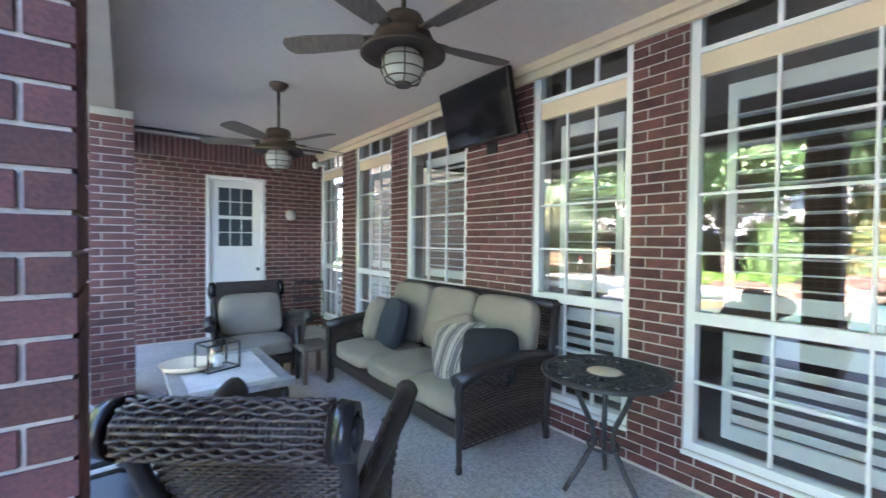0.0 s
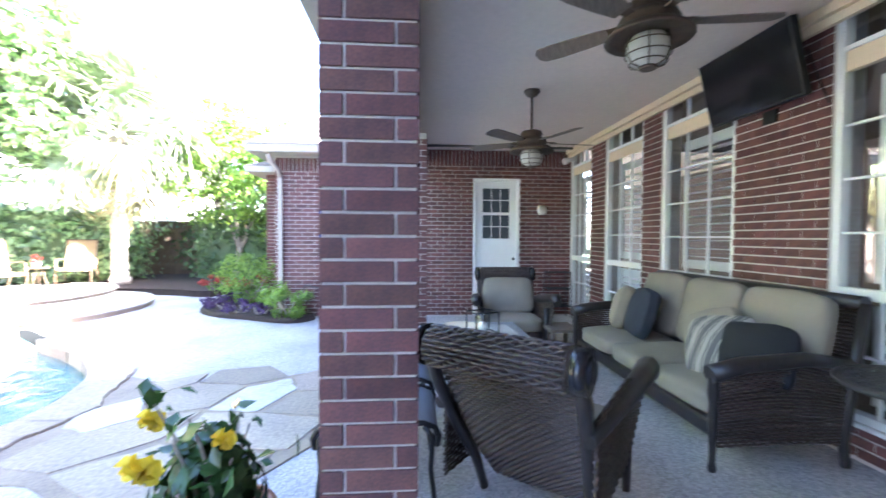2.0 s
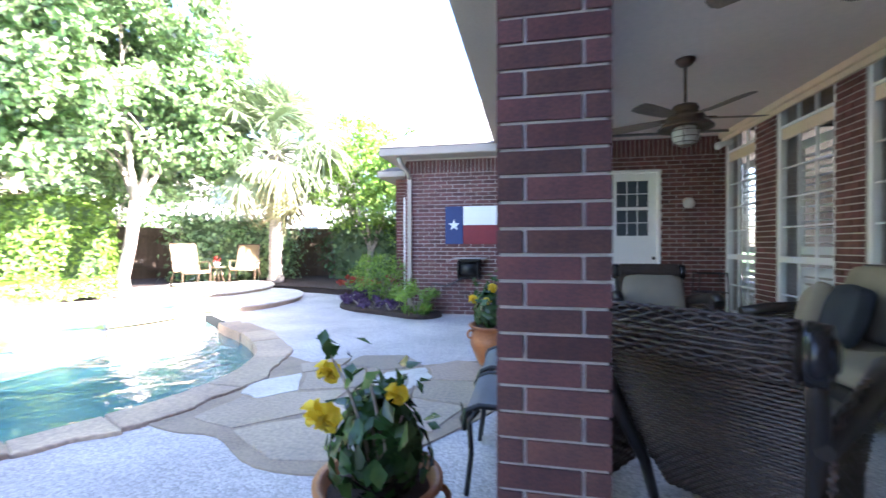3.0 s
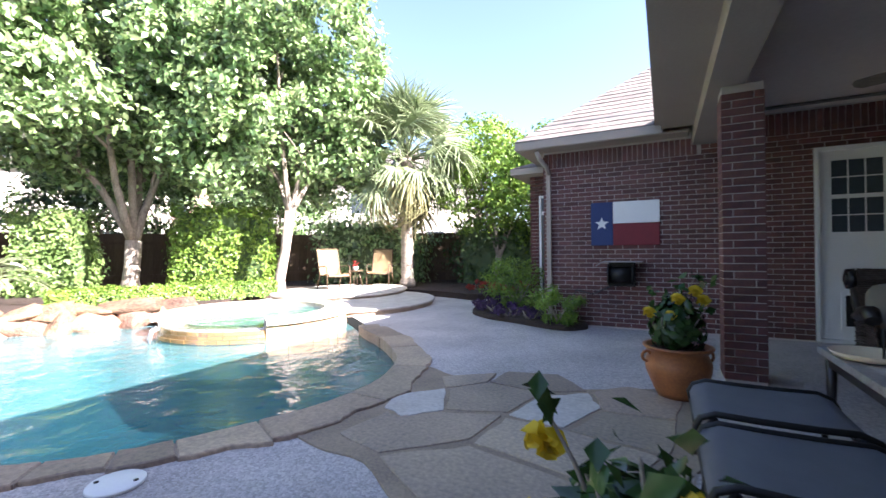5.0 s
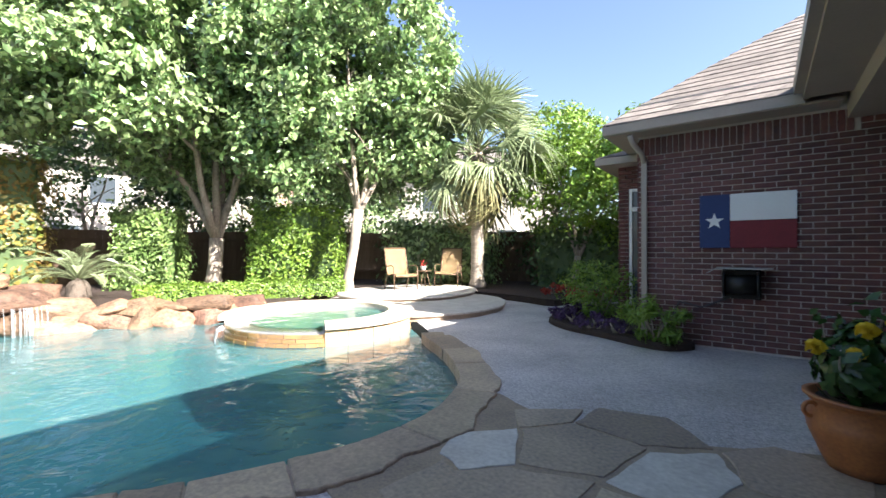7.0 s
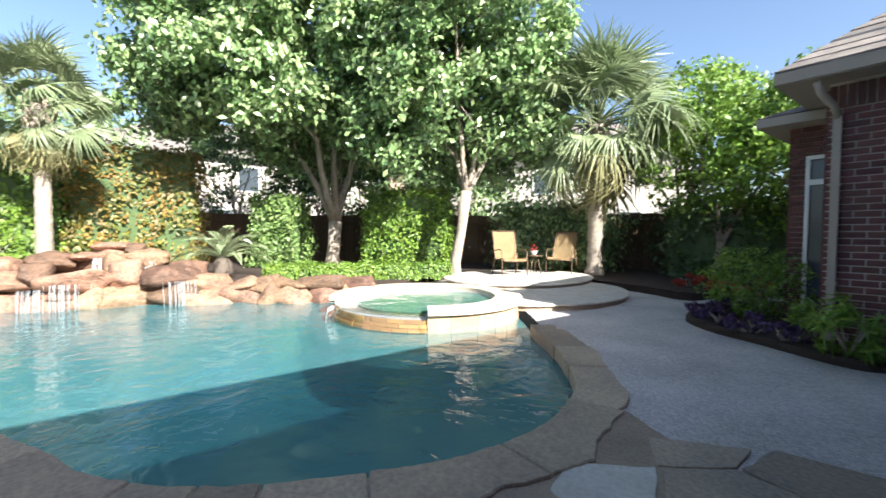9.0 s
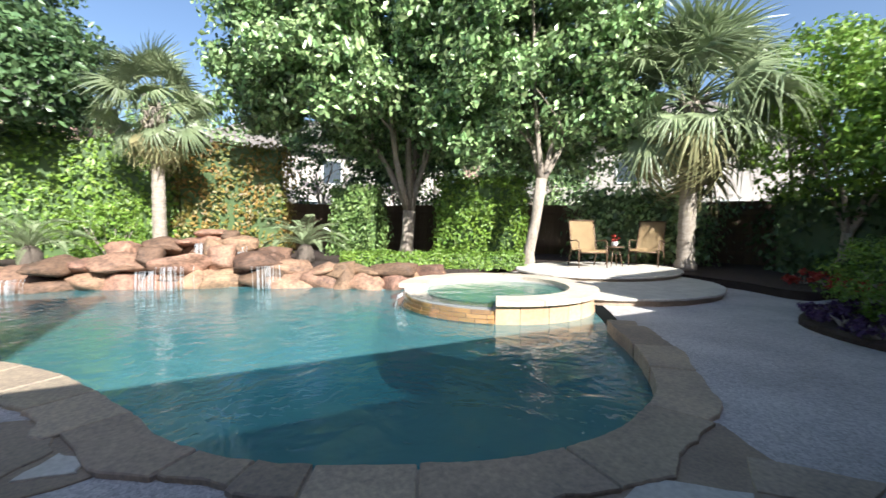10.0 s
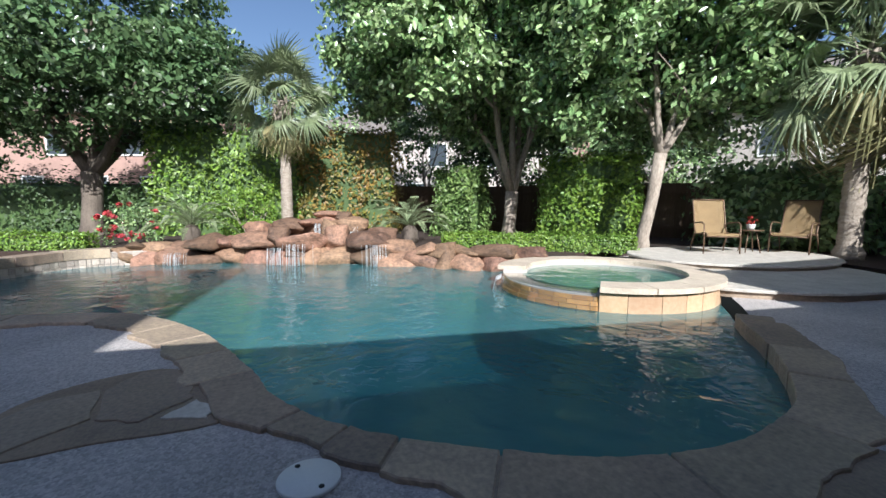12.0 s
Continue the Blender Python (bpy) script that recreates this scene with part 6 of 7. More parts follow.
def stripe_material():
    m = material("pillow_stripes", (0.34, 0.30, 0.26), 0.95, scale=4, fine=200, mixing=0.2, bump=0.4, bump_scale=300)
    N, L = m.node_tree.nodes, m.node_tree.links
    w = N.new("ShaderNodeTexWave")
    w.inputs["Scale"].default_value = 3.0
    co = next(n for n in N if n.type == "TEX_COORD")
    L.new(co.outputs["Object"], w.inputs["Vector"])
    w.bands_direction = "Y"
    rp = N.new("ShaderNodeValToRGB")
    rp.color_ramp.interpolation = "CONSTANT"
    for pos, c in ((0.25, (0.05, 0.045, 0.05, 1)), (0.5, (0.42, 0.38, 0.33, 1)), (0.7, (0.12, 0.11, 0.11, 1))):
        e = rp.color_ramp.elements.new(pos)
        e.color = c
    rp.color_ramp.elements[0].color = (0.36, 0.32, 0.28, 1)
    rp.color_ramp.elements[-1].color = (0.30, 0.27, 0.25, 1)
    L.new(w.outputs["Fac"], rp.inputs["Fac"])
    L.new(rp.outputs["Color"], N["Principled BSDF"].inputs["Base Color"])
    return m


M["stripes"] = stripe_material()
M["black_cloth"] = material("pillow_black", (0.02, 0.02, 0.022), 0.95, scale=5, fine=200, mixing=0.3, bump=0.4, bump_scale=300)
pillow("dark slate blue square throw pillow on the sofa", M["navy"], pose(3.72, 5.55, 0.66, 0, 0, 78) @ pose(0, 0, 0, 18, 0, 0), 0.46, 1)
pillow("khaki throw pillow leaning on the sofa arm", M["cushion"], pose(3.70, 5.86, 0.66, 0, 0, 60) @ pose(0, 0, 0, 16, 8, 0), 0.44, 2)
pillow("khaki throw pillow behind the striped pillow", M["cushion"], pose(3.76, 4.62, 0.64, 0, 0, 110) @ pose(0, 0, 0, 24, 22, 0), 0.42, 3)
pillow("striped grey and black throw pillow on the sofa", M["stripes"], pose(3.66, 4.40, 0.62, 0, 0, 122) @ pose(0, 0, 0, 30, 10, 0), 0.44, 4)
pillow("black throw pillow on the sofa beside the arm", M["black_cloth"], pose(3.72, 4.16, 0.63, 0, 0, 128) @ pose(0, 0, 0, 26, 0, 0), 0.40, 5)

# coffee table
ct = thing("coffee_table", "low table with pale stone top and grey border", "coffee table", "", 2.2, 5.48, 0)
M["marble"] = material("pale_table_top", (0.70, 0.69, 0.68), 0.25, color2=(0.52, 0.51, 0.52), scale=5, fine=30, bump=0.05)
M["border"] = material("grey_mosaic", (0.34, 0.33, 0.33), 0.4, scale=20, fine=70, mixing=0.5, bump=0.3)
b = bmesh.new()
box(b, -0.28, -0.44, 0.44, 0.28, 0.44, 0.482, None, 0.004)
part("tabletop", b, M["marble"], ct)
for a in ((-0.37, -0.53, 0.37, -0.44), (-0.37, 0.44, 0.37, 0.53), (-0.37, -0.44, -0.28, 0.44), (0.28, -0.44, 0.37, 0.44)):
    b = bmesh.new()
    box(b, a[0], a[1], 0.438, a[2], a[3], 0.486, None, 0.004)
    part("border", b, M["border"], ct, "grey mosaic border")
b = bmesh.new()
box(b, -0.33, -0.49, 0.36, 0.33, 0.49, 0.436)
part("apron", b, M["frame_dark"], ct)
for sx in (-0.31, 0.31):
    for sy in (-0.47, 0.47):
        b = bmesh.new()
        rod(b, (sx, sy, 0), (sx, sy, 0.4), 0.022, 0.032)
        part("leg", b, M["frame_dark"], ct)

# lantern frame on the table with a tray
ln = thing("lantern", "black metal frame lantern with glass and candle", "lantern", "", 2.16, 5.5, 0.488, 20)
b = bmesh.new()
for z in (0.008, 0.2):
    tube(b, [(-0.12, -0.09, z), (0.12, -0.09, z), (0.12, 0.09, z), (-0.12, 0.09, z)], 0.007, 5, True)
for sx in (-0.12, 0.12):
    for sy in (-0.09, 0.09):
        rod(b, (sx, sy, 0.0), (sx, sy, 0.2), 0.007, n=6)
part("frame", b, M["black_metal"], ln)
b = bmesh.new()
lathe(b, [(0.03, 0.0), (0.065, 0.02), (0.07, 0.1), (0.05, 0.16), (0.052, 0.18)], 20)
part("glass_jar", b, M["lamp_glass"], ln)
b = bmesh.new()
rod(b, (0, 0, 0.02), (0, 0, 0.1), 0.03, n=14)
part("candle", b, M["white"], ln)
tr = thing("tray", "shallow woven tray beside the lantern", "tray", "", 1.98, 5.62, 0.488)
b = bmesh.new()
lathe(b, [(0.1, 0.0), (0.16, 0.012), (0.19, 0.05), (0.185, 0.05), (0.155, 0.018), (0.02, 0.012)], 28)
part("dish", b, M["cream"], tr)

# side table beside the far armchair
stb = thing("side_table", "small dark wooden side table", "side table", "", 3.2, 6.35, 0)
b = bmesh.new()
box(b, -0.17, -0.22, 0.33, 0.17, 0.22, 0.365, None, 0.005)
part("tabletop", b, M["fan_wood"], stb)
for sx in (-0.14, 0.14):
    for sy in (-0.19, 0.19):
        b = bmesh.new()
        box(b, sx - 0.02, sy - 0.02, 0, sx + 0.02, sy + 0.02, 0.33)
        part("leg", b, M["fan_wood"], stb)

# cast bistro table
bt = thing("bistro_table", "round cast-metal bistro table with pierced leaf top", "bistro table", "", 3.88, 3.34, 0)
b = bmesh.new()
R = 0.36
for r in (R, R - 0.025, 0.12, 0.1):
    tube(b, [(r * math.cos(t * 0.1309), r * math.sin(t * 0.1309), 0.70) for t in range(48)], 0.012 if r > 0.3 else 0.007, 6, True)
part("rim", b, M["iron"], bt)
b = bmesh.new()
rng = random.Random(2)
for k in range(24):
    t = 2 * math.pi * k / 24
    for q in (-1, 1):
        tube(b, [((0.12 + 0.225 * s) * math.cos(t + q * 0.16 * math.sin(s * 6.0)), (0.12 + 0.225 * s) * math.sin(t + q * 0.16 * math.sin(s * 6.0)), 0.70) for s in [i / 9 for i in range(10)]], 0.0075, 5)
for k in range(36):
    t = 2 * math.pi * k / 36
    for r in (0.19, 0.25, 0.31):
        tube(b, [((r + 0.018 * math.cos(a)) * math.cos(t) - 0.018 * math.sin(a) * math.sin(t), (r + 0.018 * math.cos(a)) * math.sin(t) + 0.018 * math.sin(a) * math.cos(t), 0.70) for a in [i * 1.0472 for i in range(6)]], 0.005, 4, True)
part("pierced_top", b, M["iron"], bt, "pierced scrollwork top")
b = bmesh.new()
lathe(b, [(0.1, 0.694), (0.1, 0.708), (0.02, 0.71)], 24)
part("centre_plate", b, M["cream"], bt, "round beige centre plate")
for k in range(3):
    t = 2 * math.pi * k / 3 + 0.5
    c, s = math.cos(t), math.sin(t)
    b = bmesh.new()
    tube(b, [(r * c, r * s, z) for r, z in ((0.2, 0.69), (0.15, 0.55), (0.07, 0.38), (0.06, 0.28), (0.13, 0.16), (0.2, 0.06), (0.24, 0.0))], 0.016, 8)
    part("leg", b, M["iron"], bt)
b = bmesh.new()
tube(b, [(0.09 * math.cos(t * 0.5236), 0.09 * math.sin(t * 0.5236), 0.26) for t in range(12)], 0.01, 6, True)
part("leg_ring", b, M["iron"], bt)

# rack by the end wall
rk = thing("bakers_rack", "small black wire plant stand by the end wall", "plant stand", "", 4.02, 8.78, 0)
for sx in (-0.2, 0.2):
    for sy in (-0.13, 0.13):
        b = bmesh.new()
        tube(b, [(sx, sy, 0), (sx, sy, 0.5), (sx * 0.9, sy, 0.8)], 0.01, 6)
        part("post", b, M["iron"], rk)
for z in (0.2, 0.5, 0.78):
    b = bmesh.new()
    for k in range(7):
        y = -0.13 + 0.26 * k / 6
        rod(b, (-0.2, y, z), (0.2, y, z), 0.005, n=5)
    tube(b, [(-0.2, -0.13, z), (0.2, -0.13, z), (0.2, 0.13, z), (-0.2, 0.13, z)], 0.008, 5, True)
    part("shelf", b, M["iron"], rk)

# wall lamp by the door and flood lights under the ceiling
wl = thing("wall_lamp", "small white glass wall lamp beside the door", "wall lamp", "", 3.78, EY - 0.02, 1.9)
b = bmesh.new()
lathe(b, [(0.06, -0.0), (0.06, 0.02), (0.02, 0.05)], 16, Matrix.Rotation(radians(90), 4, "X"))
part("backplate", b, M["cream"], wl)
b = bmesh.new()
lathe(b, [(0.03, -0.12), (0.075, -0.09), (0.085, -0.03), (0.05, 0.03), (0.03, 0.04)], 18, Matrix.Translation((0, -0.1, 0)))
part("shade", b, M["globe"], wl)
for x, y, z in ((WX - 0.1, 4.62, 2.78), (WX - 0.12, 8.75, 2.72)):
    fl = thing("flood_light", "white twin security flood light under the eave", "flood light", "security lights", x, y, z)
    b = bmesh.new()
    box(b, -0.02, -0.05, -0.03, 0.08, 0.05, 0.03, None, 0.006)
    part("base", b, M["white"], fl)
    for sy in (-1, 1):
        b = bmesh.new()
        lathe(b, [(0.02, 0.0), (0.035, 0.03), (0.055, 0.08), (0.055, 0.09), (0.01, 0.085)], 16, Matrix.Translation((-0.02, sy * 0.06, 0)) @ Matrix.Rotation(radians(-110), 4, "Y") @ Matrix.Rotation(radians(sy * 20), 4, "X"))
        part("lamp_head", b, M["white"], fl)


# ---- star flag sign on the wing wall ----
fg = thing("wall_flag", "painted wooden star flag in blue, white and red", "wall decoration", "", -0.1, EY - 0.035, 1.235)
FW, FH = 0.945, 0.655
for nm, a, mt in (("blue_field", (0, 0, FW / 3, FH), "blue"), ("white_field", (FW / 3 + 0.003, FH / 2 + 0.002, FW, FH), "white"), ("red_field", (FW / 3 + 0.003, 0, FW, FH / 2 - 0.002), "red")):
    b = bmesh.new()
    box(b, a[0], -0.012, a[1], a[2], 0.012, a[3], None, 0.003)
    part(nm, b, M[mt], fg)
b = bmesh.new()
ring = []
for k in range(10):
    r = 0.105 if k % 2 == 0 else 0.042
    t = math.pi / 2 + k * math.pi / 5
    ring.append((FW / 6 + r * math.cos(t), FH / 2 + r * math.sin(t)))
lo = [b.verts.new((u, -0.0125, v)) for u, v in ring]
hi = [b.verts.new((u, -0.019, v)) for u, v in ring]
b.faces.new(hi)
b.faces.new(lo[::-1])
for k in range(10):
    b.faces.new((lo[k], lo[(k + 1) % 10], hi[(k + 1) % 10], hi[k]))
bmesh.ops.recalc_face_normals(b, faces=b.faces[:])
part("star", b, M["white"], fg, "white five-pointed star")

# hose reel box with shelf under the flag
hr = thing("hose_reel", "black wall-mounted hose reel with a metal shelf", "hose reel", "", 0.33, EY - 0.02, 0.6)
b = bmesh.new()
rod(b, (-0.15, -0.16, 0.2), (0.15, -0.16, 0.2), 0.12, n=20)
part("drum", b, M["black_metal"], hr)
for sx in (-0.165, 0.165):
    b = bmesh.new()
    rod(b, (sx - 0.012, -0.16, 0.2), (sx + 0.012, -0.16, 0.2), 0.155, n=24)
    part("flange", b, M["black_metal"], hr)
b = bmesh.new()
box(b, -0.19, -0.03, 0.02, 0.19, 0.0, 0.38)
part("backplate", b, M["black_metal"], hr)
b = bmesh.new()
box(b, -0.24, -0.28, 0.385, 0.3, 0.0, 0.4)
tube(b, [(-0.24, -0.28, 0.392), (-0.32, -0.27, 0.34), (-0.34, -0.18, 0.33)], 0.008, 6)
M["steel"] = material("grey_steel", (0.42, 0.42, 0.42), 0.4, 0.8, scale=6, fine=60, mixing=0.2, bump=0.1)
part("shelf", b, M["steel"], hr)
b = bmesh.new()
tube(b, [(-0.1, -0.2, 0.05), (-0.4, -0.12, -0.1), (-0.65, -0.08, -0.05), (-0.75, -0.05, -0.3), (-0.7, -0.1, -0.58)], 0.012, 6)
part("hose", b, M["iron"], hr)

# downspout at the wing corner
ds = thing("downspout", "pale metal downspout at the wing corner", "downspout", "", -0.74, EY - 0.06, 0)
b = bmesh.new()
box(b, -0.035, -0.03, 0.05, 0.035, 0.03, 2.4, None, 0.006)
part("pipe", b, M["fascia"], ds)
b = bmesh.new()
tube(b, [(0, 0, 2.38), (-0.02, -0.06, 2.5), (-0.1, -0.2, 2.62), (-0.12, -0.26, 2.72)], 0.035, 8)
part("elbow", b, M["fascia"], ds)
for z in (0.7, 1.7):
    b = bmesh.new()
    box(b, -0.045, -0.036, z, 0.045, 0.03, z + 0.03)
    part("strap", b, M["fascia"], ds)


# ---- potted hibiscus ----
def pot(label, x, y, r, h, seed, plant_h, plant_r, blooms, leaf):
    g = thing("plant_pot", label, "plant pot", "", x, y, 0)
    b = bmesh.new()
    lathe(b, [(r * 0.62, 0.0), (r * 0.72, h * 0.12), (r * 0.98, h * 0.5), (r * 1.0, h * 0.66), (r * 0.88, h * 0.86), (r * 0.98, h * 0.93), (r * 1.06, h * 0.97), (r * 1.06, h), (r * 0.92, h), (r * 0.86, h * 0.9), (r * 0.1, h * 0.88)], 40)
    part("bowl", b, M["terracotta"], g, "terracotta bowl with a thick rim")
    b = bmesh.new()
    lathe(b, [(r * 0.2, h * 0.9), (r * 0.84, h * 0.905), (r * 0.82, h * 0.93), (r * 0.05, h * 0.95)], 24)
    part("soil", b, M["soil"], g)
    for t in (0.4, 0.4 + math.pi):
        b = bmesh.new()
        tube(b, [((r + 0.035 * math.sin(a)) * math.cos(t), (r + 0.035 * math.sin(a)) * math.sin(t), h * 0.78 - 0.04 * math.cos(a)) for a in [i * 0.6283 for i in range(10)]], 0.012, 6, True)
        part("ear", b, M["terracotta"], g)
    s = thing("hibiscus", "hibiscus plant with glossy leaves and yellow flowers", "plant", "potted hibiscus", x, y, h * 0.9)
    rg = random.Random(seed)
    b = bmesh.new()
    tips = []
    for k in range(11):
        t = k * 2.4
        rr = plant_r * rg.uniform(0.35, 0.95)
        tip = Vector((rr * math.cos(t), rr * math.sin(t), plant_h * rg.uniform(0.6, 1.2)))
        limb(b, (0.02 * math.cos(t), 0.02 * math.sin(t), 0), tip, 0.009, 0.003, 0.04, rg, 4)
        tips.append(tip)
    part("stems", b, M["bark"], s)["kind"] = "stuff"
    rng_ = np.random.default_rng(seed)
    n = 460
    d_ = rng_.normal(0, 1, (n, 3))
    d_ /= np.linalg.norm(d_, axis=1)[:, None]
    P = d_ * np.array([plant_r, plant_r, plant_h * 0.48]) * rng_.uniform(0.3, 1.0, (n, 1)) ** 0.5 + np.array([0, 0, plant_h * 0.45])
    P[:, :2] *= np.clip(1.15 - 0.75 * P[:, 2:3] / plant_h, 0.35, 1.1)
    P = np.concatenate([P] + [np.array(tip)[None] + rng_.normal(0, 0.035, (5, 3)) for tip in tips])
    O = np.concatenate([d_, rng_.normal(0, 1, (5 * len(tips), 3))])
    leaf_cloud("leaves", P, O, leaf, M["leaf_dark2"], s, "", 0.6, 0.6, seed, 0.6)
    for bx, by, bz, fr in blooms:
        f = bmesh.new()
        for k in range(5):
            m = Matrix.Translation((bx, by, bz)) @ Matrix.Rotation(radians(-60), 4, "X") @ Matrix.Rotation(k * 1.2566, 4, "Z") @ Matrix.Rotation(radians(-28), 4, "Y")
            rows = []
            for i in range(5):
                q = i / 4
                w = fr * 0.62 * math.sin(math.pi * (0.08 + 0.8 * q)) ** 0.7
                rows.append([f.verts.new(m @ Vector((fr * q, s_ * w, 0.02 * math.sin(q * 5 + s_ * 3) - 0.25 * fr * q * q))) for s_ in (-1, -0.4, 0.4, 1)])
            for a_, c_ in zip(rows, rows[1:]):
                for i in range(3):
                    f.faces.new((a_[i], a_[i + 1], c_[i + 1], c_[i])).smooth = True
        part("flower", f, M["flower_yellow"], s, "open yellow hibiscus bloom")
    return g


M["leaf_dark2"] = material("hibiscus_leaf", (0.05, 0.11, 0.028), 0.25, color2=(0.025, 0.06, 0.016), scale=6, fine=30, island=0.45, translucent=0.3, bump=0.1)
pot("terracotta pot beside the brick column", 0.84, 3.06, 0.2, 0.44, 3, 0.40, 0.2, [(-0.13, -0.15, 0.28, 0.065), (-0.17, -0.02, 0.38, 0.045), (0.1, -0.12, 0.36, 0.035)], 0.075)
pot("wide terracotta pot with ring handles by the far column", 0.98, 6.05, 0.24, 0.40, 8, 0.5, 0.25, [(-0.2, -0.1, 0.3, 0.05), (0.0, -0.15, 0.42, 0.05), (0.12, -0.1, 0.48, 0.05), (-0.05, -0.2, 0.3, 0.04), (0.18, 0.0, 0.4, 0.05)], 0.09)


# ---- sling chairs ----
def sling_chair(label, x, y, z, rz, sling, frame, group, back=0.62, tilt=22, rocker=False):
    """A sling chair that faces local +y."""
    g = thing("sling_chair", label, "chair", group, x, y, z, rz)
    W = 0.3
    ty = -math.sin(radians(tilt))
    tz = math.cos(radians(tilt))
    prof = [(0.30, 0.34), (0.31, 0.385), (0.27, 0.41), (0.1, 0.40), (-0.1, 0.37), (-0.2, 0.38), (-0.25, 0.44)] + [(-0.25 + ty * s, 0.44 + tz * s) for s in (back * 0.3, back * 0.6, back * 0.9, back)]
    for sx in (-1, 1):
        b = bmesh.new()
        tube(b, [(sx * W, p, q) for p, q in prof], 0.014, 8)
        part("side_rail", b, frame, g)
        b = bmesh.new()
        tube(b, [(sx * (W + 0.03), 0.28, 0.0), (sx * (W + 0.03), 0.27, 0.3), (sx * (W + 0.03), 0.24, 0.58), (sx * (W + 0.03), 0.14, 0.62), (sx * (W + 0.03), -0.18, 0.6), (sx * (W + 0.03), -0.30, 0.58)], 0.014, 8)
        part("arm", b, frame, g)
        b = bmesh.new()
        tube(b, [(sx * (W + 0.015), -0.18, 0.4), (sx * (W + 0.02), -0.3, 0.2), (sx * (W + 0.02), -0.36, 0.0)], 0.014, 8)
        part("rear_leg", b, frame, g)
    b = bmesh.new()
    rows = [[b.verts.new((W * s, p - (0.012 if abs(s) < 0.9 else 0), q - (0.012 if abs(s) < 0.9 else 0))) for s in (-0.97, -0.5, 0, 0.5, 0.97)] for p, q in prof]
    for a_, c_ in zip(rows, rows[1:]):
        for i in range(4):
            b.faces.new((a_[i], a_[i + 1], c_[i + 1], c_[i])).smooth = True
    bmesh.ops.solidify(b, geom=b.faces[:], thickness=0.006)
    part("sling", b, sling, g, "stretched sling fabric")
    for p, q in (prof[0], prof[-1]):
        b = bmesh.new()
        rod(b, (-W, p, q), (W, p, q), 0.013, n=8)
        part("cross_bar", b, frame, g)
    return g


def sling_ottoman(x, y, rz):
    """A low sling stool; the sling rolls down over both ends."""
    g = thing("sling_ottoman", "black metal ottoman with grey-blue sling seat", "ottoman", "grey sling ottomans", x, y, 0, rz)
    W = 0.27
    prof = [(0.31, 0.31), (0.32, 0.36), (0.30, 0.40), (0.24, 0.425), (0.1, 0.42), (-0.1, 0.42), (-0.24, 0.425), (-0.30, 0.40), (-0.32, 0.36), (-0.31, 0.31)]
    for sx in (-1, 1):
        b = bmesh.new()
        tube(b, [(sx * W, p, q) for p, q in prof], 0.015, 8)
        part("side_rail", b, M["black_metal"], g)
        for sy in (-1, 1):
            b = bmesh.new()
            tube(b, [(sx * W, sy * 0.24, 0.41), (sx * (W + 0.02), sy * 0.285, 0.36), (sx * (W + 0.02), sy * 0.275, 0.2), (sx * (W + 0.02), sy * 0.30, 0.0)], 0.014, 8)
            part("leg", b, M["black_metal"], g)
    b = bmesh.new()
    rows = [[b.verts.new((W * t, p, q - 0.012 * (1 - t * t))) for t in (-0.96, -0.5, 0, 0.5, 0.96)] for p, q in prof]
    for a_, c_ in zip(rows, rows[1:]):
        for k in range(4):
            b.faces.new((a_[k], a_[k + 1], c_[k + 1], c_[k])).smooth = True
    bmesh.ops.solidify(b, geom=b.faces[:], thickness=0.006)
    part("sling", b, M["grey_sling"], g, "stretched grey-blue fabric")
    for p, q in (prof[0], prof[-1]):
        b = bmesh.new()
        rod(b, (-W, p, q), (W, p, q), 0.013, n=8)
        part("cross_bar", b, M["black_metal"], g)
    return g


sling_ottoman(1.33, 4.04, 90)
sling_ottoman(1.33, 4.70, 90)
M["tan_frame"] = material("brown_frame", (0.16, 0.10, 0.06), 0.45, 0.4, scale=8, fine=60, mixing=0.3, bump=0.1)
PZ = 0.195
sling_chair("tan sling patio chair facing the pool", -6.95, 10.85, PZ, -112, M["tan_sling"], M["tan_frame"], "tan sling chairs", 0.66, 16)
sling_chair("tan sling patio chair turned towards the small table", -6.6, 12.42, PZ, -158, M["tan_sling"], M["tan_frame"], "tan sling chairs", 0.66, 18)
pt = thing("patio_table", "small round dark patio side table", "side table", "", -6.85, 11.6, PZ)
b = bmesh.new()
lathe(b, [(0.22, 0.44), (0.23, 0.45), (0.23, 0.462), (0.02, 0.466)], 28)
part("tabletop", b, M["tan_frame"], pt)
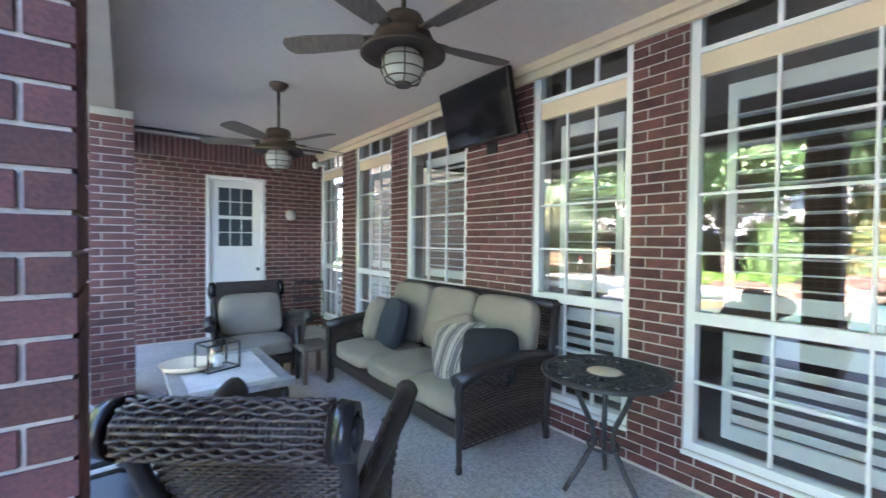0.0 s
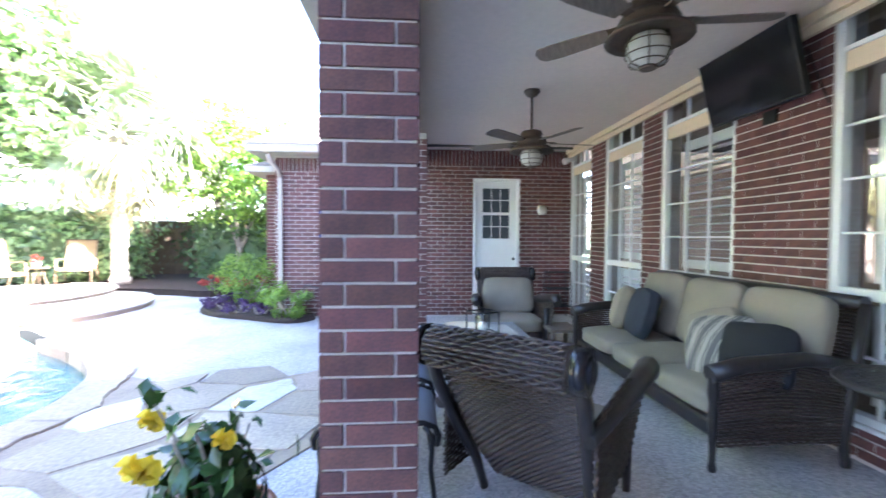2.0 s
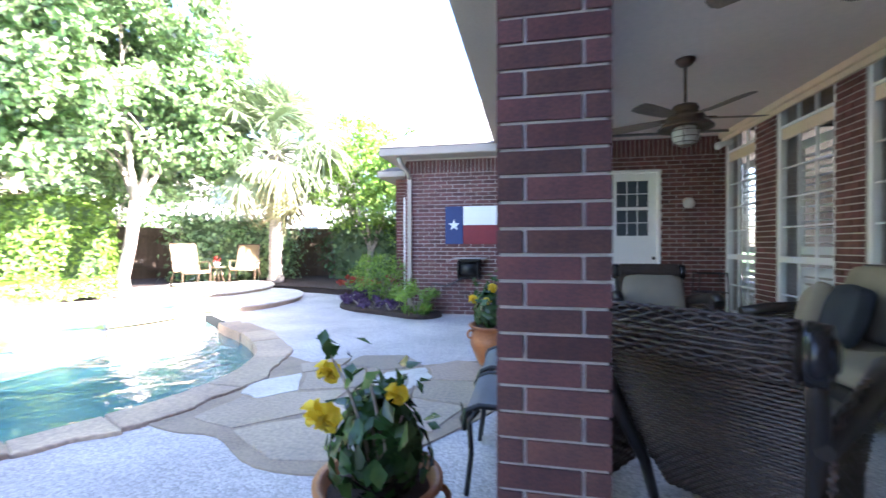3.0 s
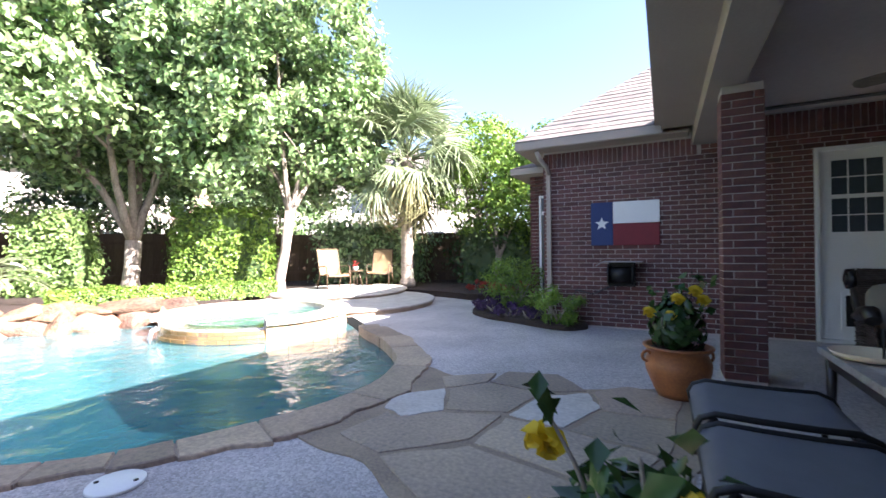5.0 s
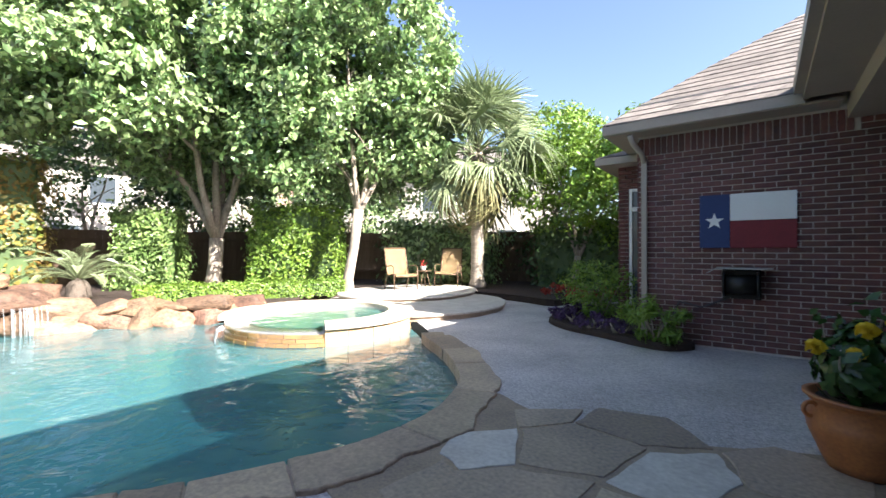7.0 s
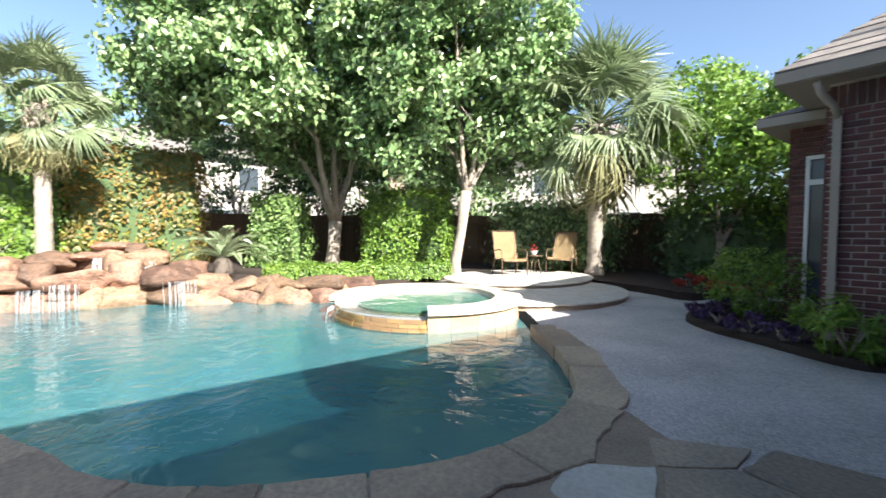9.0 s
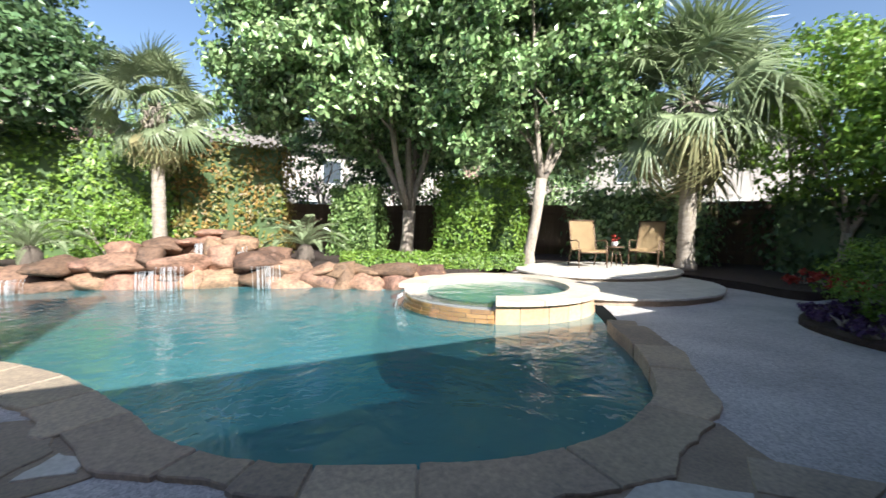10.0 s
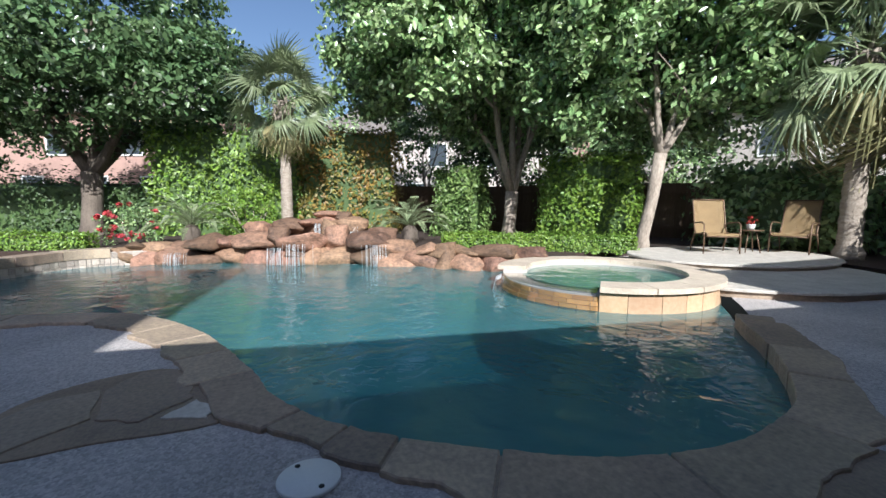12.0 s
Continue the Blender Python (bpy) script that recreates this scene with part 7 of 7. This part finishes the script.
for k in range(4):
    t = k * math.pi / 2 + 0.4
    b = bmesh.new()
    rod(b, (0.1 * math.cos(t), 0.1 * math.sin(t), 0.44), (0.2 * math.cos(t), 0.2 * math.sin(t), 0), 0.011, n=7)
    part("leg", b, M["tan_frame"], pt)
fp = thing("flower_pot", "white pot with red flowers on the patio table", "flower pot", "", -6.85, 11.6, PZ + 0.466)
b = bmesh.new()
lathe(b, [(0.05, 0), (0.07, 0.04), (0.08, 0.1), (0.085, 0.11), (0.07, 0.105), (0.01, 0.1)], 20)
part("pot", b, M["white"], fp)
P, O = clumps([((0, 0, 0.18), (0.09, 0.09, 0.07), 14)], 12, 77, 0.03)
leaf_cloud("blooms", P, O, 0.04, M["flower_red"], fp, "red petals", 0.9, 0.4, 3)

# skimmer lid
sk = thing("skimmer_lid", "round white plastic skimmer lid in the deck", "skimmer lid", "", -1.62, 3.33, -0.02)
b = bmesh.new()
lathe(b, [(0.125, 0.0), (0.13, 0.004), (0.13, 0.016), (0.125, 0.02), (0.01, 0.022)], 40)
part("cover", b, M["white"], sk)
# the dark inside of each grip hole is painted as a black disc
for t in (0.6, 0.6 + math.pi):
    b = bmesh.new()
    rod(b, (0.095 * math.cos(t), 0.095 * math.sin(t), 0.019), (0.095 * math.cos(t), 0.095 * math.sin(t), 0.024), 0.012, n=10)
    part("hole_disc", b, M["black_metal"], sk, "black disc in place of a shaded finger hole")

# narrow glazed door with a transom in the bay
sd = tagged(new("door_2"), "dark glazed narrow door with white frame and transom", "door", "", "structure")
b = bmesh.new()
wall_boxes(b, -1.27, -0.90, 0.0, 2.24, [(-1.225, -0.945, 0.04, 1.86), (-1.225, -0.945, 1.93, 2.19)], "y", 10.38, 10.50)
part("door_frame", b, M["white"], sd)
b = bmesh.new()
box(b, -1.225, 10.42, 0.04, -0.945, 10.46, 1.86)
part("door_leaf", b, M["dark_glass"], sd, "dark glazed leaf")
b = bmesh.new()
box(b, -1.225, 10.43, 1.93, -0.945, 10.445, 2.19)
part("transom_pane", b, M["dark_glass"], sd)

# ---- bricks of the walls and columns ----
for owner, spots, near in BRICK_JOBS:
    lay_bricks(owner, spots, near)
